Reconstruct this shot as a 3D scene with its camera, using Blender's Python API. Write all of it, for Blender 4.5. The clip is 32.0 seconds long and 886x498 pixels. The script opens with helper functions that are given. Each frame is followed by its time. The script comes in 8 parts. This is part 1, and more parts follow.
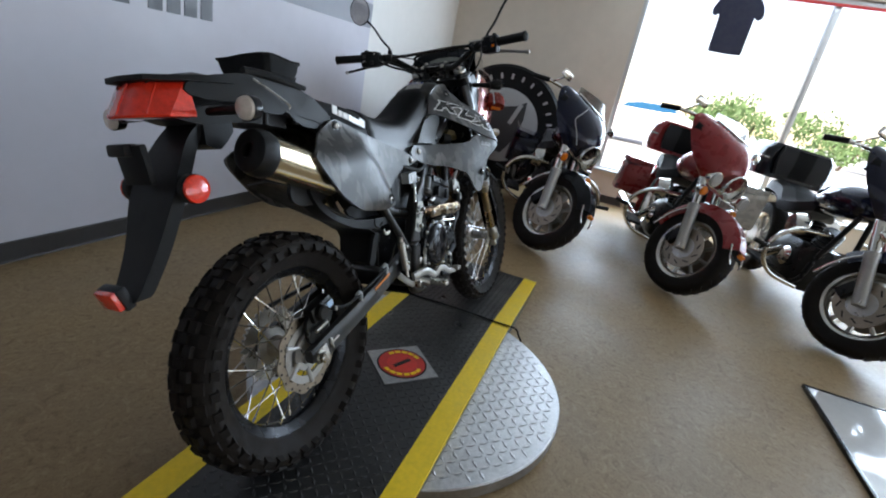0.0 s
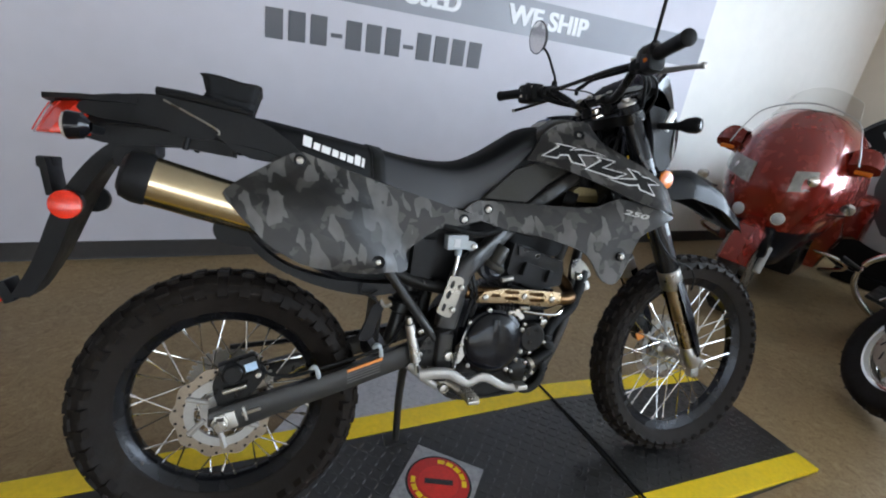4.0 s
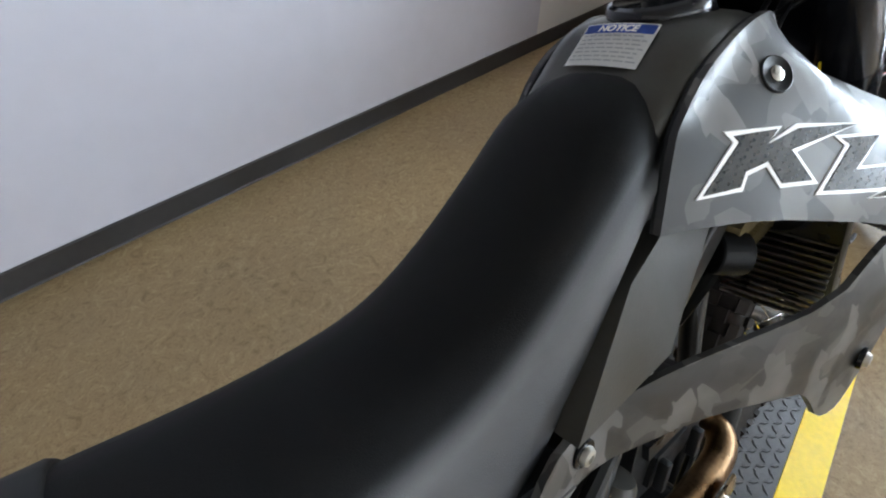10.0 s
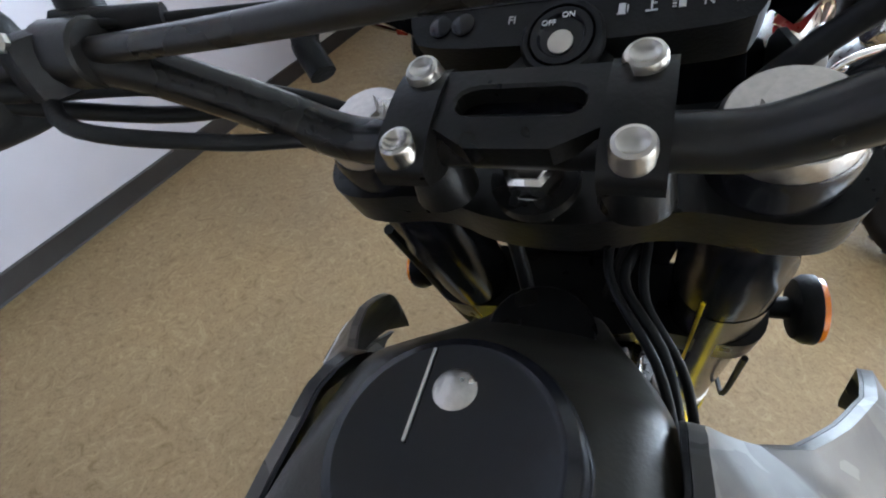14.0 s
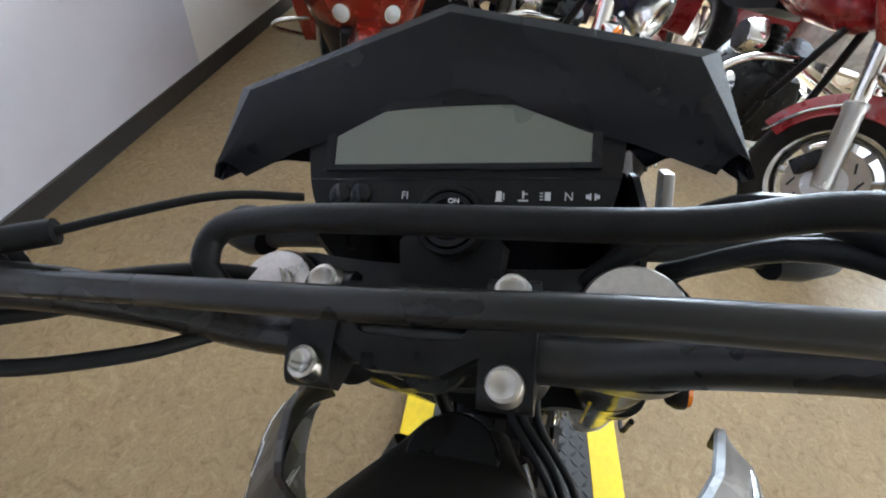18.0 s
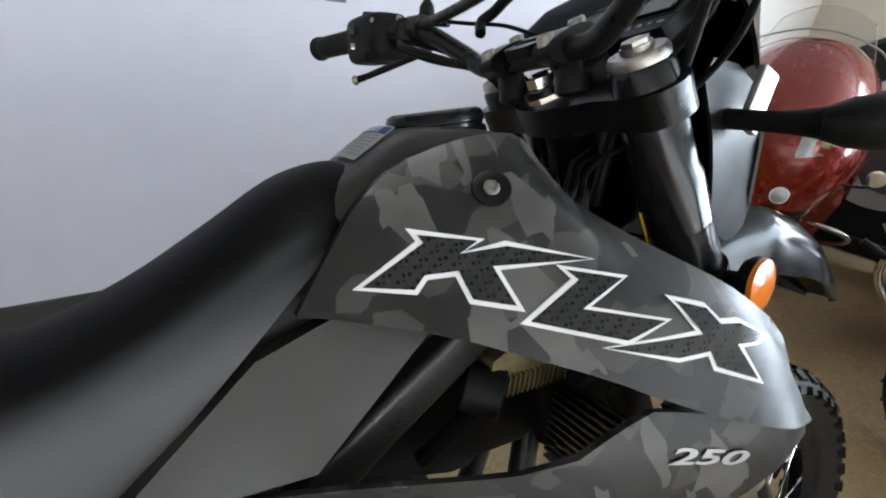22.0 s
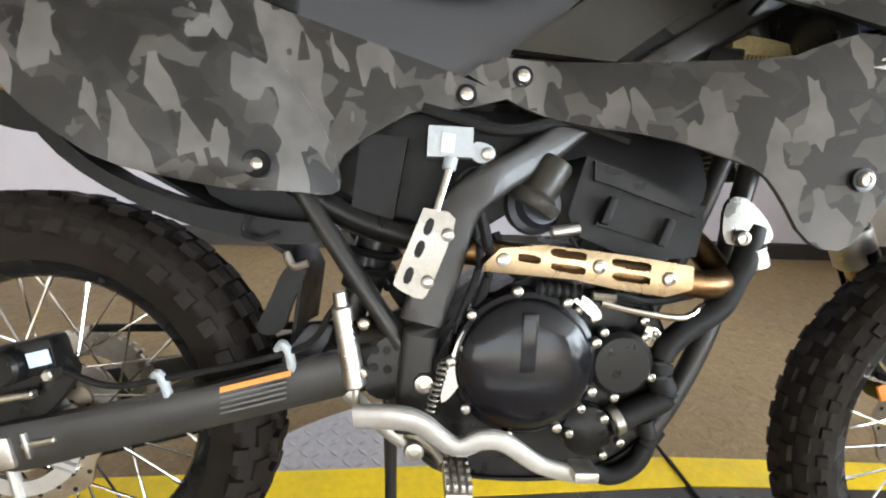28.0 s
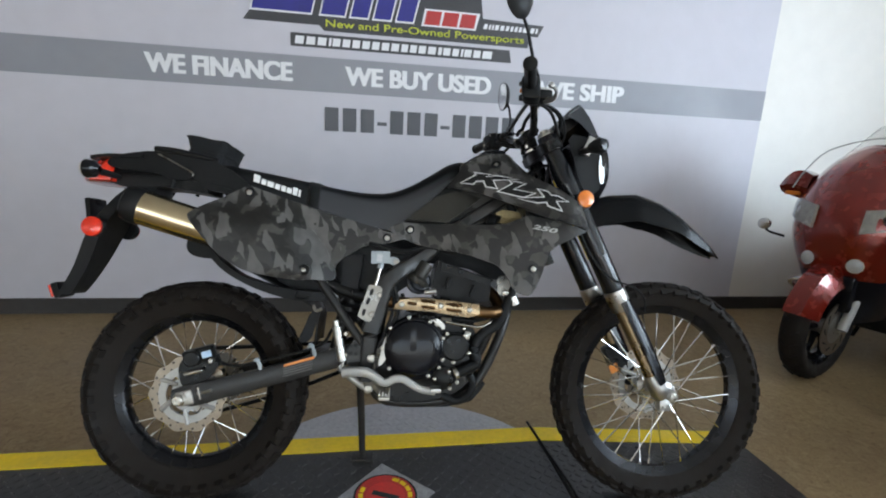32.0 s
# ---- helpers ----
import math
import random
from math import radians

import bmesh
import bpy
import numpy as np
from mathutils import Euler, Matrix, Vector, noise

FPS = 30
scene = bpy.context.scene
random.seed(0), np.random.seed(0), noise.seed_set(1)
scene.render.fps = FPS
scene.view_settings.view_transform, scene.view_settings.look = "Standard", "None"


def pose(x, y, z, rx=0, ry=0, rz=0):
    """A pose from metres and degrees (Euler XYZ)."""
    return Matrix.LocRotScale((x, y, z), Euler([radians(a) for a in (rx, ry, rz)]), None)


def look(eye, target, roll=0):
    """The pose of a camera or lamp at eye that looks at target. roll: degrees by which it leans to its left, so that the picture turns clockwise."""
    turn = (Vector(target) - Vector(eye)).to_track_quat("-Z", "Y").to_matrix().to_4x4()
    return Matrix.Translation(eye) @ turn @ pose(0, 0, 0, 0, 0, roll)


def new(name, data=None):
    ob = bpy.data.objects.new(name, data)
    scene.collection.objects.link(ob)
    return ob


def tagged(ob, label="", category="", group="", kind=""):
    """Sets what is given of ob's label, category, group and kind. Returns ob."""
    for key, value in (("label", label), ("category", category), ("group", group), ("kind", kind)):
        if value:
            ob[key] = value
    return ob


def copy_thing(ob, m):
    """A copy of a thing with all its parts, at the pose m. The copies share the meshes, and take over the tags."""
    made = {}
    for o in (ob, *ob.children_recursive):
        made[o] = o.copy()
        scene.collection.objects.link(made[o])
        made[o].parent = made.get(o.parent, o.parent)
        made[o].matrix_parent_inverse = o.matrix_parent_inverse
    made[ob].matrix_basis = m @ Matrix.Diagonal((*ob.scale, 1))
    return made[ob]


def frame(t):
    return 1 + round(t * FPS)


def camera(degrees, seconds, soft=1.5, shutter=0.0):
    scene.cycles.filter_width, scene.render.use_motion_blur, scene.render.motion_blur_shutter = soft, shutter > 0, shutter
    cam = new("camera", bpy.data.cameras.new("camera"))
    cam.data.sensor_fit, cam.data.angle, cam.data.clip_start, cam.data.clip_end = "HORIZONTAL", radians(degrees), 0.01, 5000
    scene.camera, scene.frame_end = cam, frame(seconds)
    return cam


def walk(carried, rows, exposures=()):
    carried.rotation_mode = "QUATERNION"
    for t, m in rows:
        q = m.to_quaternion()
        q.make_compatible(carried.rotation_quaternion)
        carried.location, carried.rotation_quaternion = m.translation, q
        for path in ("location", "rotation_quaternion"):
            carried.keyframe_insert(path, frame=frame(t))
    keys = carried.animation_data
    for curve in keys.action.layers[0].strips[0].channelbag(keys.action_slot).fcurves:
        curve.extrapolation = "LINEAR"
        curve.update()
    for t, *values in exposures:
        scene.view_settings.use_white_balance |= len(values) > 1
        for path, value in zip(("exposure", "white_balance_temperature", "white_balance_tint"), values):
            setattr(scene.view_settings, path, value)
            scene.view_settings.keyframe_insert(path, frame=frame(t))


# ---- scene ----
cam = camera(86.36, 32.0, soft=2.0)
PATH = [
    (0, (-0.9497, -0.6742, 1.1739), (0.8455, -0.1142, 0.4929), 11.07),
    (0.5, (-0.9126, -0.7996, 1.2004), (0.8471, -0.0840, 0.5748), 14.10),
    (1, (-0.8125, -0.9075, 1.2031), (0.8914, -0.0368, 0.6211), 15.79),
    (1.5, (-0.7167, -0.9802, 1.2209), (0.9017, 0.0497, 0.6549), 16.65),
    (2, (-0.5782, -1.0782, 1.2197), (0.9167, 0.1238, 0.6538), 17.08),
    (2.5, (-0.4489, -1.1646, 1.2141), (0.8846, 0.1948, 0.6027), 15.66),
    (4.5, (0.1145, -0.9264, 1.2501), (0.7946, 0.7876, 0.4756), 6.92),
    (5, (0.1598, -0.7961, 1.2405), (0.6970, 0.9487, 0.4238), 5.63),
    (5.5, (0.1523, -0.6119, 1.2429), (0.5883, 1.1231, 0.3486), 4.31),
    (6, (0.1543, -0.4729, 1.2492), (0.5565, 1.1914, 0.2157), 2.82),
    (6.5, (0.1756, -0.3626, 1.2522), (0.5370, 1.2821, 0.1731), 2.41),
    (7, (0.2439, -0.2848, 1.2827), (0.4943, 1.3246, 0.1221), 0.84),
    (7.5, (0.2730, -0.2154, 1.2816), (0.5347, 1.3185, 0.0252), -0.44),
    (8, (0.2890, -0.1444, 1.2737), (0.6669, 1.3092, -0.0471), -1.74),
    (8.5, (0.3134, -0.1204, 1.2584), (0.8962, 1.2463, -0.0804), -0.28),
    (9, (0.3536, -0.0995, 1.2689), (1.1172, 1.1450, -0.0979), -0.49),
    (9.5, (0.4017, -0.0800, 1.2686), (1.3242, 1.0316, -0.1147), -0.27),
    (10, (0.4355, -0.0524, 1.2596), (1.4976, 0.9393, -0.1146), 0.26),
    (10.5, (0.4745, -0.0277, 1.2633), (1.6552, 0.8398, -0.0980), 0.82),
    (11, (0.5052, -0.0003, 1.2558), (1.7844, 0.7983, -0.0579), 0.99),
    (11.5, (0.5707, 0.0235, 1.2551), (1.8887, 0.7873, -0.0409), 1.52),
    (12, (0.6349, 0.0518, 1.2558), (2.0077, 0.7157, -0.0383), 3.45),
    (12.5, (0.6971, 0.0760, 1.2559), (2.0899, 0.6416, -0.0633), 5.35),
    (13, (0.7494, 0.0859, 1.2704), (2.1260, 0.6115, -0.0819), 3.68),
    (13.5, (0.7886, 0.1023, 1.2747), (2.2263, 0.4687, -0.0664), 6.83),
    (14, (0.8255, 0.1025, 1.2901), (2.2149, 0.4953, -0.0938), 2.68),
    (14.5, (0.8468, 0.1235, 1.3070), (2.2539, 0.2405, -0.1095), 8.87),
    (15, (0.8829, 0.1246, 1.3229), (2.2585, 0.2663, -0.1219), 8.19),
    (15.5, (0.9096, 0.1273, 1.3429), (2.2535, 0.2418, -0.1339), 6.00),
    (17.5, (0.9234, 0.1147, 1.3681), (2.3135, 0.1242, -0.0698), 6.84),
    (18, (0.8751, 0.1059, 1.3765), (2.2992, 0.1937, -0.0251), 7.19),
    (18.5, (0.8125, 0.0913, 1.3789), (2.2518, 0.3440, 0.0135), 7.03),
    (19, (0.7576, 0.0585, 1.3730), (2.1980, 0.5219, 0.0651), 4.76),
    (19.5, (0.7042, 0.0141, 1.3637), (2.1809, 0.6357, 0.1666), 7.40),
    (20, (0.6668, -0.0342, 1.3384), (2.1192, 0.7885, 0.2366), 7.52),
    (20.5, (0.6382, -0.0827, 1.3224), (2.0349, 0.8745, 0.2578), 7.87),
    (21, (0.6375, -0.1190, 1.2870), (1.9147, 1.0363, 0.2701), 6.01),
    (21.5, (0.6517, -0.1765, 1.2427), (1.8554, 1.0939, 0.2746), 7.26),
    (22, (0.6579, -0.2531, 1.2198), (1.6812, 1.2165, 0.3292), 6.11),
    (22.5, (0.6628, -0.3188, 1.1969), (1.5276, 1.2732, 0.3497), 5.11),
    (23, (0.6632, -0.3664, 1.1701), (1.4105, 1.2953, 0.3455), 5.16),
    (23.5, (0.6694, -0.4016, 1.1413), (1.3141, 1.3183, 0.3500), 4.71),
    (24, (0.6635, -0.4330, 1.1093), (1.2480, 1.3173, 0.3380), 4.42),
    (24.5, (0.6624, -0.4573, 1.0702), (1.1996, 1.3108, 0.3052), 4.04),
    (25, (0.6406, -0.4618, 1.0219), (1.1421, 1.3238, 0.2736), 3.55),
    (25.5, (0.6175, -0.4764, 0.9702), (1.1101, 1.3165, 0.2334), 3.74),
    (26, (0.5874, -0.5000, 0.9270), (1.0571, 1.2826, 0.1513), 3.63),
    (26.5, (0.5433, -0.5307, 0.8967), (0.9756, 1.2663, 0.1326), 3.93),
    (28.5, (0.4452, -0.6606, 0.9119), (0.6652, 1.2123, 0.2457), 3.75),
    (29, (0.4609, -0.7284, 0.9459), (0.6480, 1.1597, 0.3133), 2.82),
    (29.5, (0.4864, -0.8297, 0.9762), (0.6573, 1.0796, 0.4060), 2.16),
    (30, (0.5102, -0.9462, 1.0111), (0.6928, 0.9778, 0.4966), 1.56),
    (30.5, (0.5208, -1.0482, 1.0513), (0.7090, 0.8767, 0.5419), 1.25),
    (31, (0.5085, -1.1538, 1.0811), (0.7631, 0.7745, 0.6158), 2.05),
    (31.5, (0.4886, -1.2802, 1.1088), (0.7831, 0.6497, 0.6740), 3.19),
    (32, (0.4879, -1.4028, 1.1510), (0.8123, 0.5253, 0.7299), 2.84),
]
walk(cam, [(t, look(eye, target, roll)) for t, eye, target, roll in PATH],
     exposures=[(0.0, 0.91, 6680, 14), (2.5, 1.27, 6630, 14), (5.0, 1.50, 7010, 16), (6.0, 1.81, 7035, 16), (7.0, 1.86, 7060, 16), (9.0, 2.14, 7010, 15), (11.0, 1.92, 7060, 15), (12.0, 1.92, 6780, 16), (13.0, 2.21, 6750, 15), (15.0, 2.43, 6480, 15), (18.0, 2.52, 6860, 15), (19.0, 2.34, 7110, 15), (20.0, 1.95, 7210, 15), (22.0, 1.76, 7110, 15), (24.0, 1.78, 7260, 15), (25.0, 2.14, 7510, 16), (26.0, 2.39, 7760, 17), (29.0, 2.42, 7660, 17), (30.0, 2.03, 7310, 15), (31.0, 1.55, 7060, 14), (32.0, 1.24, 7010, 13)])

# ---- light ----
world = bpy.data.worlds.new("sky")
scene.world = world
world.use_nodes = True
sky = world.node_tree.nodes.new("ShaderNodeTexSky")
sky.sky_type, sky.sun_disc = "NISHITA", False
sky.sun_elevation, sky.sun_rotation = radians(48), radians(100)
world.node_tree.links.new(sky.outputs[0], world.node_tree.nodes["Background"].inputs[0])
world.node_tree.nodes["Background"].inputs[1].default_value = 0.13


def area_lamp(name, m, sx, sy, power, colour):
    data = bpy.data.lights.new(name, "AREA")
    data.shape, data.size, data.size_y, data.energy, data.color = "RECTANGLE", sx, sy, power, colour
    ob = new(name, data)
    ob.matrix_basis = m
    return ob


sun = new("sun", bpy.data.lights.new("sun", "SUN"))
sun.data.energy, sun.data.angle, sun.data.color = 5.0, radians(0.5), (1.0, 0.95, 0.88)
# the sun stands behind the building, so that no beam falls into the room
sun.matrix_basis = look((0, 0, 20), (9, 3, 8))

ROOM_W, ROOM_E, ROOM_N, ROOM_S, CEIL = -6.5, 5.55, 1.79, -8.0, 2.80
DAY_EAST, DAY_SOUTH = (0.62, 0.81, 1.0), (0.72, 0.86, 1.0)
# daylight in the openings of the east and south windows
area_lamp("east_window_light", look((ROOM_E + 0.02, -3.6, 1.52), (0, -3.6, 1.2)), 6.2, 2.2, 285, DAY_EAST)
area_lamp("south_window_light", look((-1.0, ROOM_S - 0.02, 1.52), (-1.0, 0, 1.2)), 10.0, 2.2, 62, DAY_SOUTH)


# ---- materials ----
def mat(name, col, rough=0.5, metal=0.0, var=0.18, scale=18.0, bump=0.05, bscale=260.0, coat=0.0, rvar=0.12, alpha=1.0, trans=0.0, ior=1.5, spec=0.5):
    """A painted, moulded or metal surface: two scales of tone, uneven gloss, fine relief."""
    m = bpy.data.materials.new(name)
    m.use_nodes = True
    nt = m.node_tree
    N, L = nt.nodes, nt.links
    b = N["Principled BSDF"]
    tc = N.new("ShaderNodeTexCoord")
    n1, n2, n3 = (N.new("ShaderNodeTexNoise") for _ in range(3))
    for n, s, d in ((n1, scale, 3), (n2, scale * 7, 2), (n3, bscale, 2)):
        n.inputs["Scale"].default_value, n.inputs["Detail"].default_value = s, d
        L.new(tc.outputs["Object"], n.inputs["Vector"])
    add = N.new("ShaderNodeMath")
    add.operation = "ADD"
    L.new(n1.outputs["Fac"], add.inputs[0])
    L.new(n2.outputs["Fac"], add.inputs[1])
    mr = N.new("ShaderNodeMapRange")
    mr.inputs["From Min"].default_value, mr.inputs["From Max"].default_value = 0.6, 1.4
    mr.inputs["To Min"].default_value, mr.inputs["To Max"].default_value = 1 - var, 1 + var
    L.new(add.outputs[0], mr.inputs["Value"])
    mul = N.new("ShaderNodeVectorMath")
    mul.operation = "SCALE"
    mul.inputs[0].default_value = col
    L.new(mr.outputs[0], mul.inputs["Scale"])
    L.new(mul.outputs[0], b.inputs["Base Color"])
    rr = N.new("ShaderNodeMapRange")
    rr.inputs["From Min"].default_value, rr.inputs["From Max"].default_value = 0.3, 0.7
    rr.inputs["To Min"].default_value, rr.inputs["To Max"].default_value = max(0.02, rough - rvar * rough * 2), min(1, rough + rvar)
    L.new(n1.outputs["Fac"], rr.inputs["Value"])
    L.new(rr.outputs[0], b.inputs["Roughness"])
    b.inputs["Metallic"].default_value = metal
    b.inputs["Specular IOR Level"].default_value = spec
    b.inputs["Coat Weight"].default_value, b.inputs["Coat Roughness"].default_value = coat, 0.06
    b.inputs["Transmission Weight"].default_value, b.inputs["IOR"].default_value = trans, ior
    if bump:
        bp = N.new("ShaderNodeBump")
        bp.inputs["Strength"].default_value, bp.inputs["Distance"].default_value = bump, 0.002
        L.new(n3.outputs["Fac"], bp.inputs["Height"])
        L.new(bp.outputs[0], b.inputs["Normal"])
    return m


def ramp(nt, fac, stops, mode="LINEAR"):
    r = nt.nodes.new("ShaderNodeValToRGB")
    r.color_ramp.interpolation = mode
    while len(r.color_ramp.elements) < len(stops):
        r.color_ramp.elements.new(0.5)
    for e, (p, c) in zip(r.color_ramp.elements, stops):
        e.position, e.color = p, (*c, 1) if len(c) == 3 else c
    nt.links.new(fac, r.inputs[0])
    return r.outputs[0]


def tex(nt, kind, scale, vec=None, **kw):
    n = nt.nodes.new(kind)
    n.inputs["Scale"].default_value = scale
    for k, v in kw.items():
        n.inputs[k].default_value = v
    if vec is not None:
        nt.links.new(vec, n.inputs["Vector"])
    return n


def camo_material():
    """Grey splinter camouflage film on satin plastic: spiky shards in four tones lie over one another."""
    m = mat("camo_film", (0.1, 0.1, 0.1), 0.42, 0, bump=0.03, coat=0.23, spec=0.30)
    nt = m.node_tree
    N, L = nt.nodes, nt.links
    b = N["Principled BSDF"]
    b.inputs["Coat Roughness"].default_value = 0.30
    tc = N.new("ShaderNodeTexCoord")
    col = None
    # ground tone first, then dark, light and pale shards
    for turn, size, scale, cut, tone in (((0.3, 0.4, 0.2), (1.0, 1.0, 1.0), 9.0, 0.5, None),
                                         ((0.05, 0.85, 0.1), (1.55, 1.0, 0.80), 25.0, 0.58, (0.0105, 0.0096, 0.0089)),
                                         ((0.1, -0.70, 0.05), (1.60, 1.0, 0.72), 27.0, 0.60, (0.047, 0.0435, 0.0395)),
                                         ((0.05, 0.25, 0.1), (1.50, 1.0, 0.80), 33.0, 0.66, (0.0125, 0.0114, 0.0104)),
                                         ((0.1, 1.30, 0.05), (1.70, 1.0, 0.70), 29.0, 0.71, (0.086, 0.0815, 0.0765))):
        lay = N.new("ShaderNodeMapping")
        lay.vector_type = "TEXTURE"
        lay.inputs["Rotation"].default_value, lay.inputs["Scale"].default_value = turn, size
        L.new(tc.outputs["Object"], lay.inputs["Vector"])
        cells = tex(nt, "ShaderNodeTexVoronoi", scale, lay.outputs[0])
        cells.distance = "MANHATTAN"
        sep = N.new("ShaderNodeSeparateColor")
        L.new(cells.outputs["Color"], sep.inputs[0])
        if tone is None:
            col = ramp(nt, sep.outputs[0], [(0.0, (0.0175, 0.0160, 0.0144)), (cut, (0.0245, 0.0226, 0.0206))], "CONSTANT")
            continue
        step = N.new("ShaderNodeMath")
        step.operation = "GREATER_THAN"
        step.inputs[1].default_value = cut
        L.new(sep.outputs[0], step.inputs[0])
        mix = N.new("ShaderNodeMix")
        mix.data_type = "RGBA"
        L.new(step.outputs[0], mix.inputs[0])
        L.new(col, mix.inputs[6])
        mix.inputs[7].default_value = (*tone, 1)
        col = mix.outputs[2]
    # the print fades a little within the shards
    fade = tex(nt, "ShaderNodeTexNoise", 22.0, tc.outputs["Object"], Detail=2.0)
    lift = ramp(nt, fade.outputs["Fac"], [(0.35, (0.80, 0.80, 0.80)), (0.65, (1.16, 1.16, 1.16))])
    mx = N.new("ShaderNodeVectorMath")
    mx.operation = "MULTIPLY"
    L.new(col, mx.inputs[0])
    L.new(lift, mx.inputs[1])
    L.new(mx.outputs[0], b.inputs["Base Color"])
    return m


def seat_material():
    """Black grained vinyl, smoother down the sides, where a soft blue-grey blend paints in sky light."""
    m = mat("seat_vinyl", (0.006, 0.006, 0.006), 0.5, 0, var=0.15, scale=10, bump=0.14, bscale=900, spec=0.3)
    nt = m.node_tree
    N, L = nt.nodes, nt.links
    b = N["Principled BSDF"]
    xyz = N.new("ShaderNodeSeparateXYZ")
    L.new(N["Texture Coordinate"].outputs["Object"], xyz.inputs[0])
    wide = N.new("ShaderNodeMath")
    wide.operation = "ABSOLUTE"
    L.new(xyz.outputs["Y"], wide.inputs[0])
    side = N.new("ShaderNodeMapRange")
    side.interpolation_type = "SMOOTHSTEP"
    side.inputs["From Min"].default_value, side.inputs["From Max"].default_value = 0.0655, 0.0805
    L.new(wide.outputs[0], side.inputs["Value"])
    fore = N.new("ShaderNodeMapRange")
    fore.inputs["From Min"].default_value, fore.inputs["From Max"].default_value = 0.346, 0.352
    fore.inputs["To Min"].default_value = 0.30
    L.new(xyz.outputs["X"], fore.inputs["Value"])
    grey = N.new("ShaderNodeMath")
    grey.operation = "MULTIPLY"
    L.new(side.outputs[0], grey.inputs[0])
    L.new(fore.outputs[0], grey.inputs[1])
    # the side tone is sky light caught by black vinyl, put into the colour
    L.new(ramp(nt, grey.outputs[0], [(0.0, (0.0050, 0.0048, 0.0050)), (1.0, (0.034, 0.0355, 0.0395))]), b.inputs["Base Color"])
    for socket, lo, hi in (("Roughness", 0.60, 0.40), ("Specular IOR Level", 0.10, 0.52)):
        r = N.new("ShaderNodeMapRange")
        r.inputs["To Min"].default_value, r.inputs["To Max"].default_value = lo, hi
        L.new(grey.outputs[0], r.inputs["Value"])
        L.new(r.outputs[0], b.inputs[socket])
    return m


def floor_material():
    """Speckled tan vinyl tile with short brown flecks and a worn polish."""
    m = mat("vinyl_floor", (0.3, 0.26, 0.19), 0.3, 0, spec=0.32)
    nt = m.node_tree
    N, L = nt.nodes, nt.links
    b = N["Principled BSDF"]
    tc = N.new("ShaderNodeTexCoord")
    wav = tex(nt, "ShaderNodeTexNoise", 17.0, tc.outputs["Object"], Detail=4.0, Distortion=2.2, Roughness=0.6)
    fine = tex(nt, "ShaderNodeTexNoise", 130.0, tc.outputs["Object"], Detail=2.0, Distortion=1.0)
    wide = tex(nt, "ShaderNodeTexNoise", 1.3, tc.outputs["Object"], Detail=3.0)
    c1 = ramp(nt, wav.outputs["Fac"], [(0.32, (0.220, 0.145, 0.070)), (0.40, (0.275, 0.188, 0.096)), (0.58, (0.315, 0.222, 0.116)), (0.67, (0.355, 0.260, 0.142))])
    c2 = ramp(nt, fine.outputs["Fac"], [(0.36, (0.83, 0.80, 0.76)), (0.46, (1, 1, 1))])
    c3 = ramp(nt, wide.outputs["Fac"], [(0.3, (0.86, 0.86, 0.87)), (0.7, (1.06, 1.05, 1.03))])
    for a, c in ((None, c2), (None, c3)):
        mx = N.new("ShaderNodeVectorMath")
        mx.operation = "MULTIPLY"
        L.new(c1, mx.inputs[0])
        L.new(c, mx.inputs[1])
        c1 = mx.outputs[0]
    L.new(c1, b.inputs["Base Color"])
    rr = N.new("ShaderNodeMapRange")
    rr.inputs["From Min"].default_value, rr.inputs["From Max"].default_value = 0.35, 0.65
    rr.inputs["To Min"].default_value, rr.inputs["To Max"].default_value = 0.42, 0.60
    L.new(wide.outputs["Fac"], rr.inputs["Value"])
    L.new(rr.outputs[0], b.inputs["Roughness"])
    return m


CAMO = camo_material()
FLOOR = floor_material()
WALL = mat("mural_paint", (0.505, 0.492, 0.540), 0.55, var=0.04, scale=1.2, bump=0.06, bscale=160)
BAND = mat("mural_band", (0.245, 0.250, 0.280), 0.5, var=0.05, scale=1.5, bump=0.06, bscale=160)
WHITEWALL = mat("white_wall_paint", (0.70, 0.675, 0.635), 0.6, var=0.04, scale=1.2, bump=0.08, bscale=160)
TANWALL = mat("tan_wall_paint", (0.60, 0.535, 0.45), 0.62, var=0.05, scale=1.2, bump=0.08, bscale=160)
CEILING = mat("ceiling_paint", (0.52, 0.51, 0.485), 0.8, var=0.05, scale=2, bump=0.2, bscale=120)
BASE = mat("vinyl_baseboard", (0.030, 0.027, 0.026), 0.42, var=0.2, scale=4)
OUTLET = mat("ivory_plastic", (0.66, 0.59, 0.40), 0.4, var=0.05)
LETTER_W = mat("white_lettering", (0.72, 0.72, 0.74), 0.5, var=0.06)
LETTER_D = mat("dark_grey_lettering", (0.085, 0.088, 0.100), 0.5, var=0.1)
RUBBER = mat("tyre_rubber", (0.0120, 0.0088, 0.0070), 0.70, var=0.35, scale=25, bump=0.25, bscale=300, spec=0.2)
PLASTIC = mat("black_plastic", (0.010, 0.010, 0.0105), 0.42, var=0.2, bump=0.12, bscale=500, spec=0.17)
GLOSSBLACK = mat("gloss_black_plastic", (0.005, 0.005, 0.007), 0.13, var=0.1, bump=0.0, spec=0.30)
GREYPLASTIC = mat("dark_grey_plastic", (0.026, 0.0238, 0.0192), 0.38, var=0.12, bump=0.08, bscale=500, spec=0.36)
SEATMAT = seat_material()
CLOTH = mat("black_nylon_cloth", (0.013, 0.0135, 0.0145), 0.75, var=0.2, bump=0.6, bscale=1400, spec=0.2)
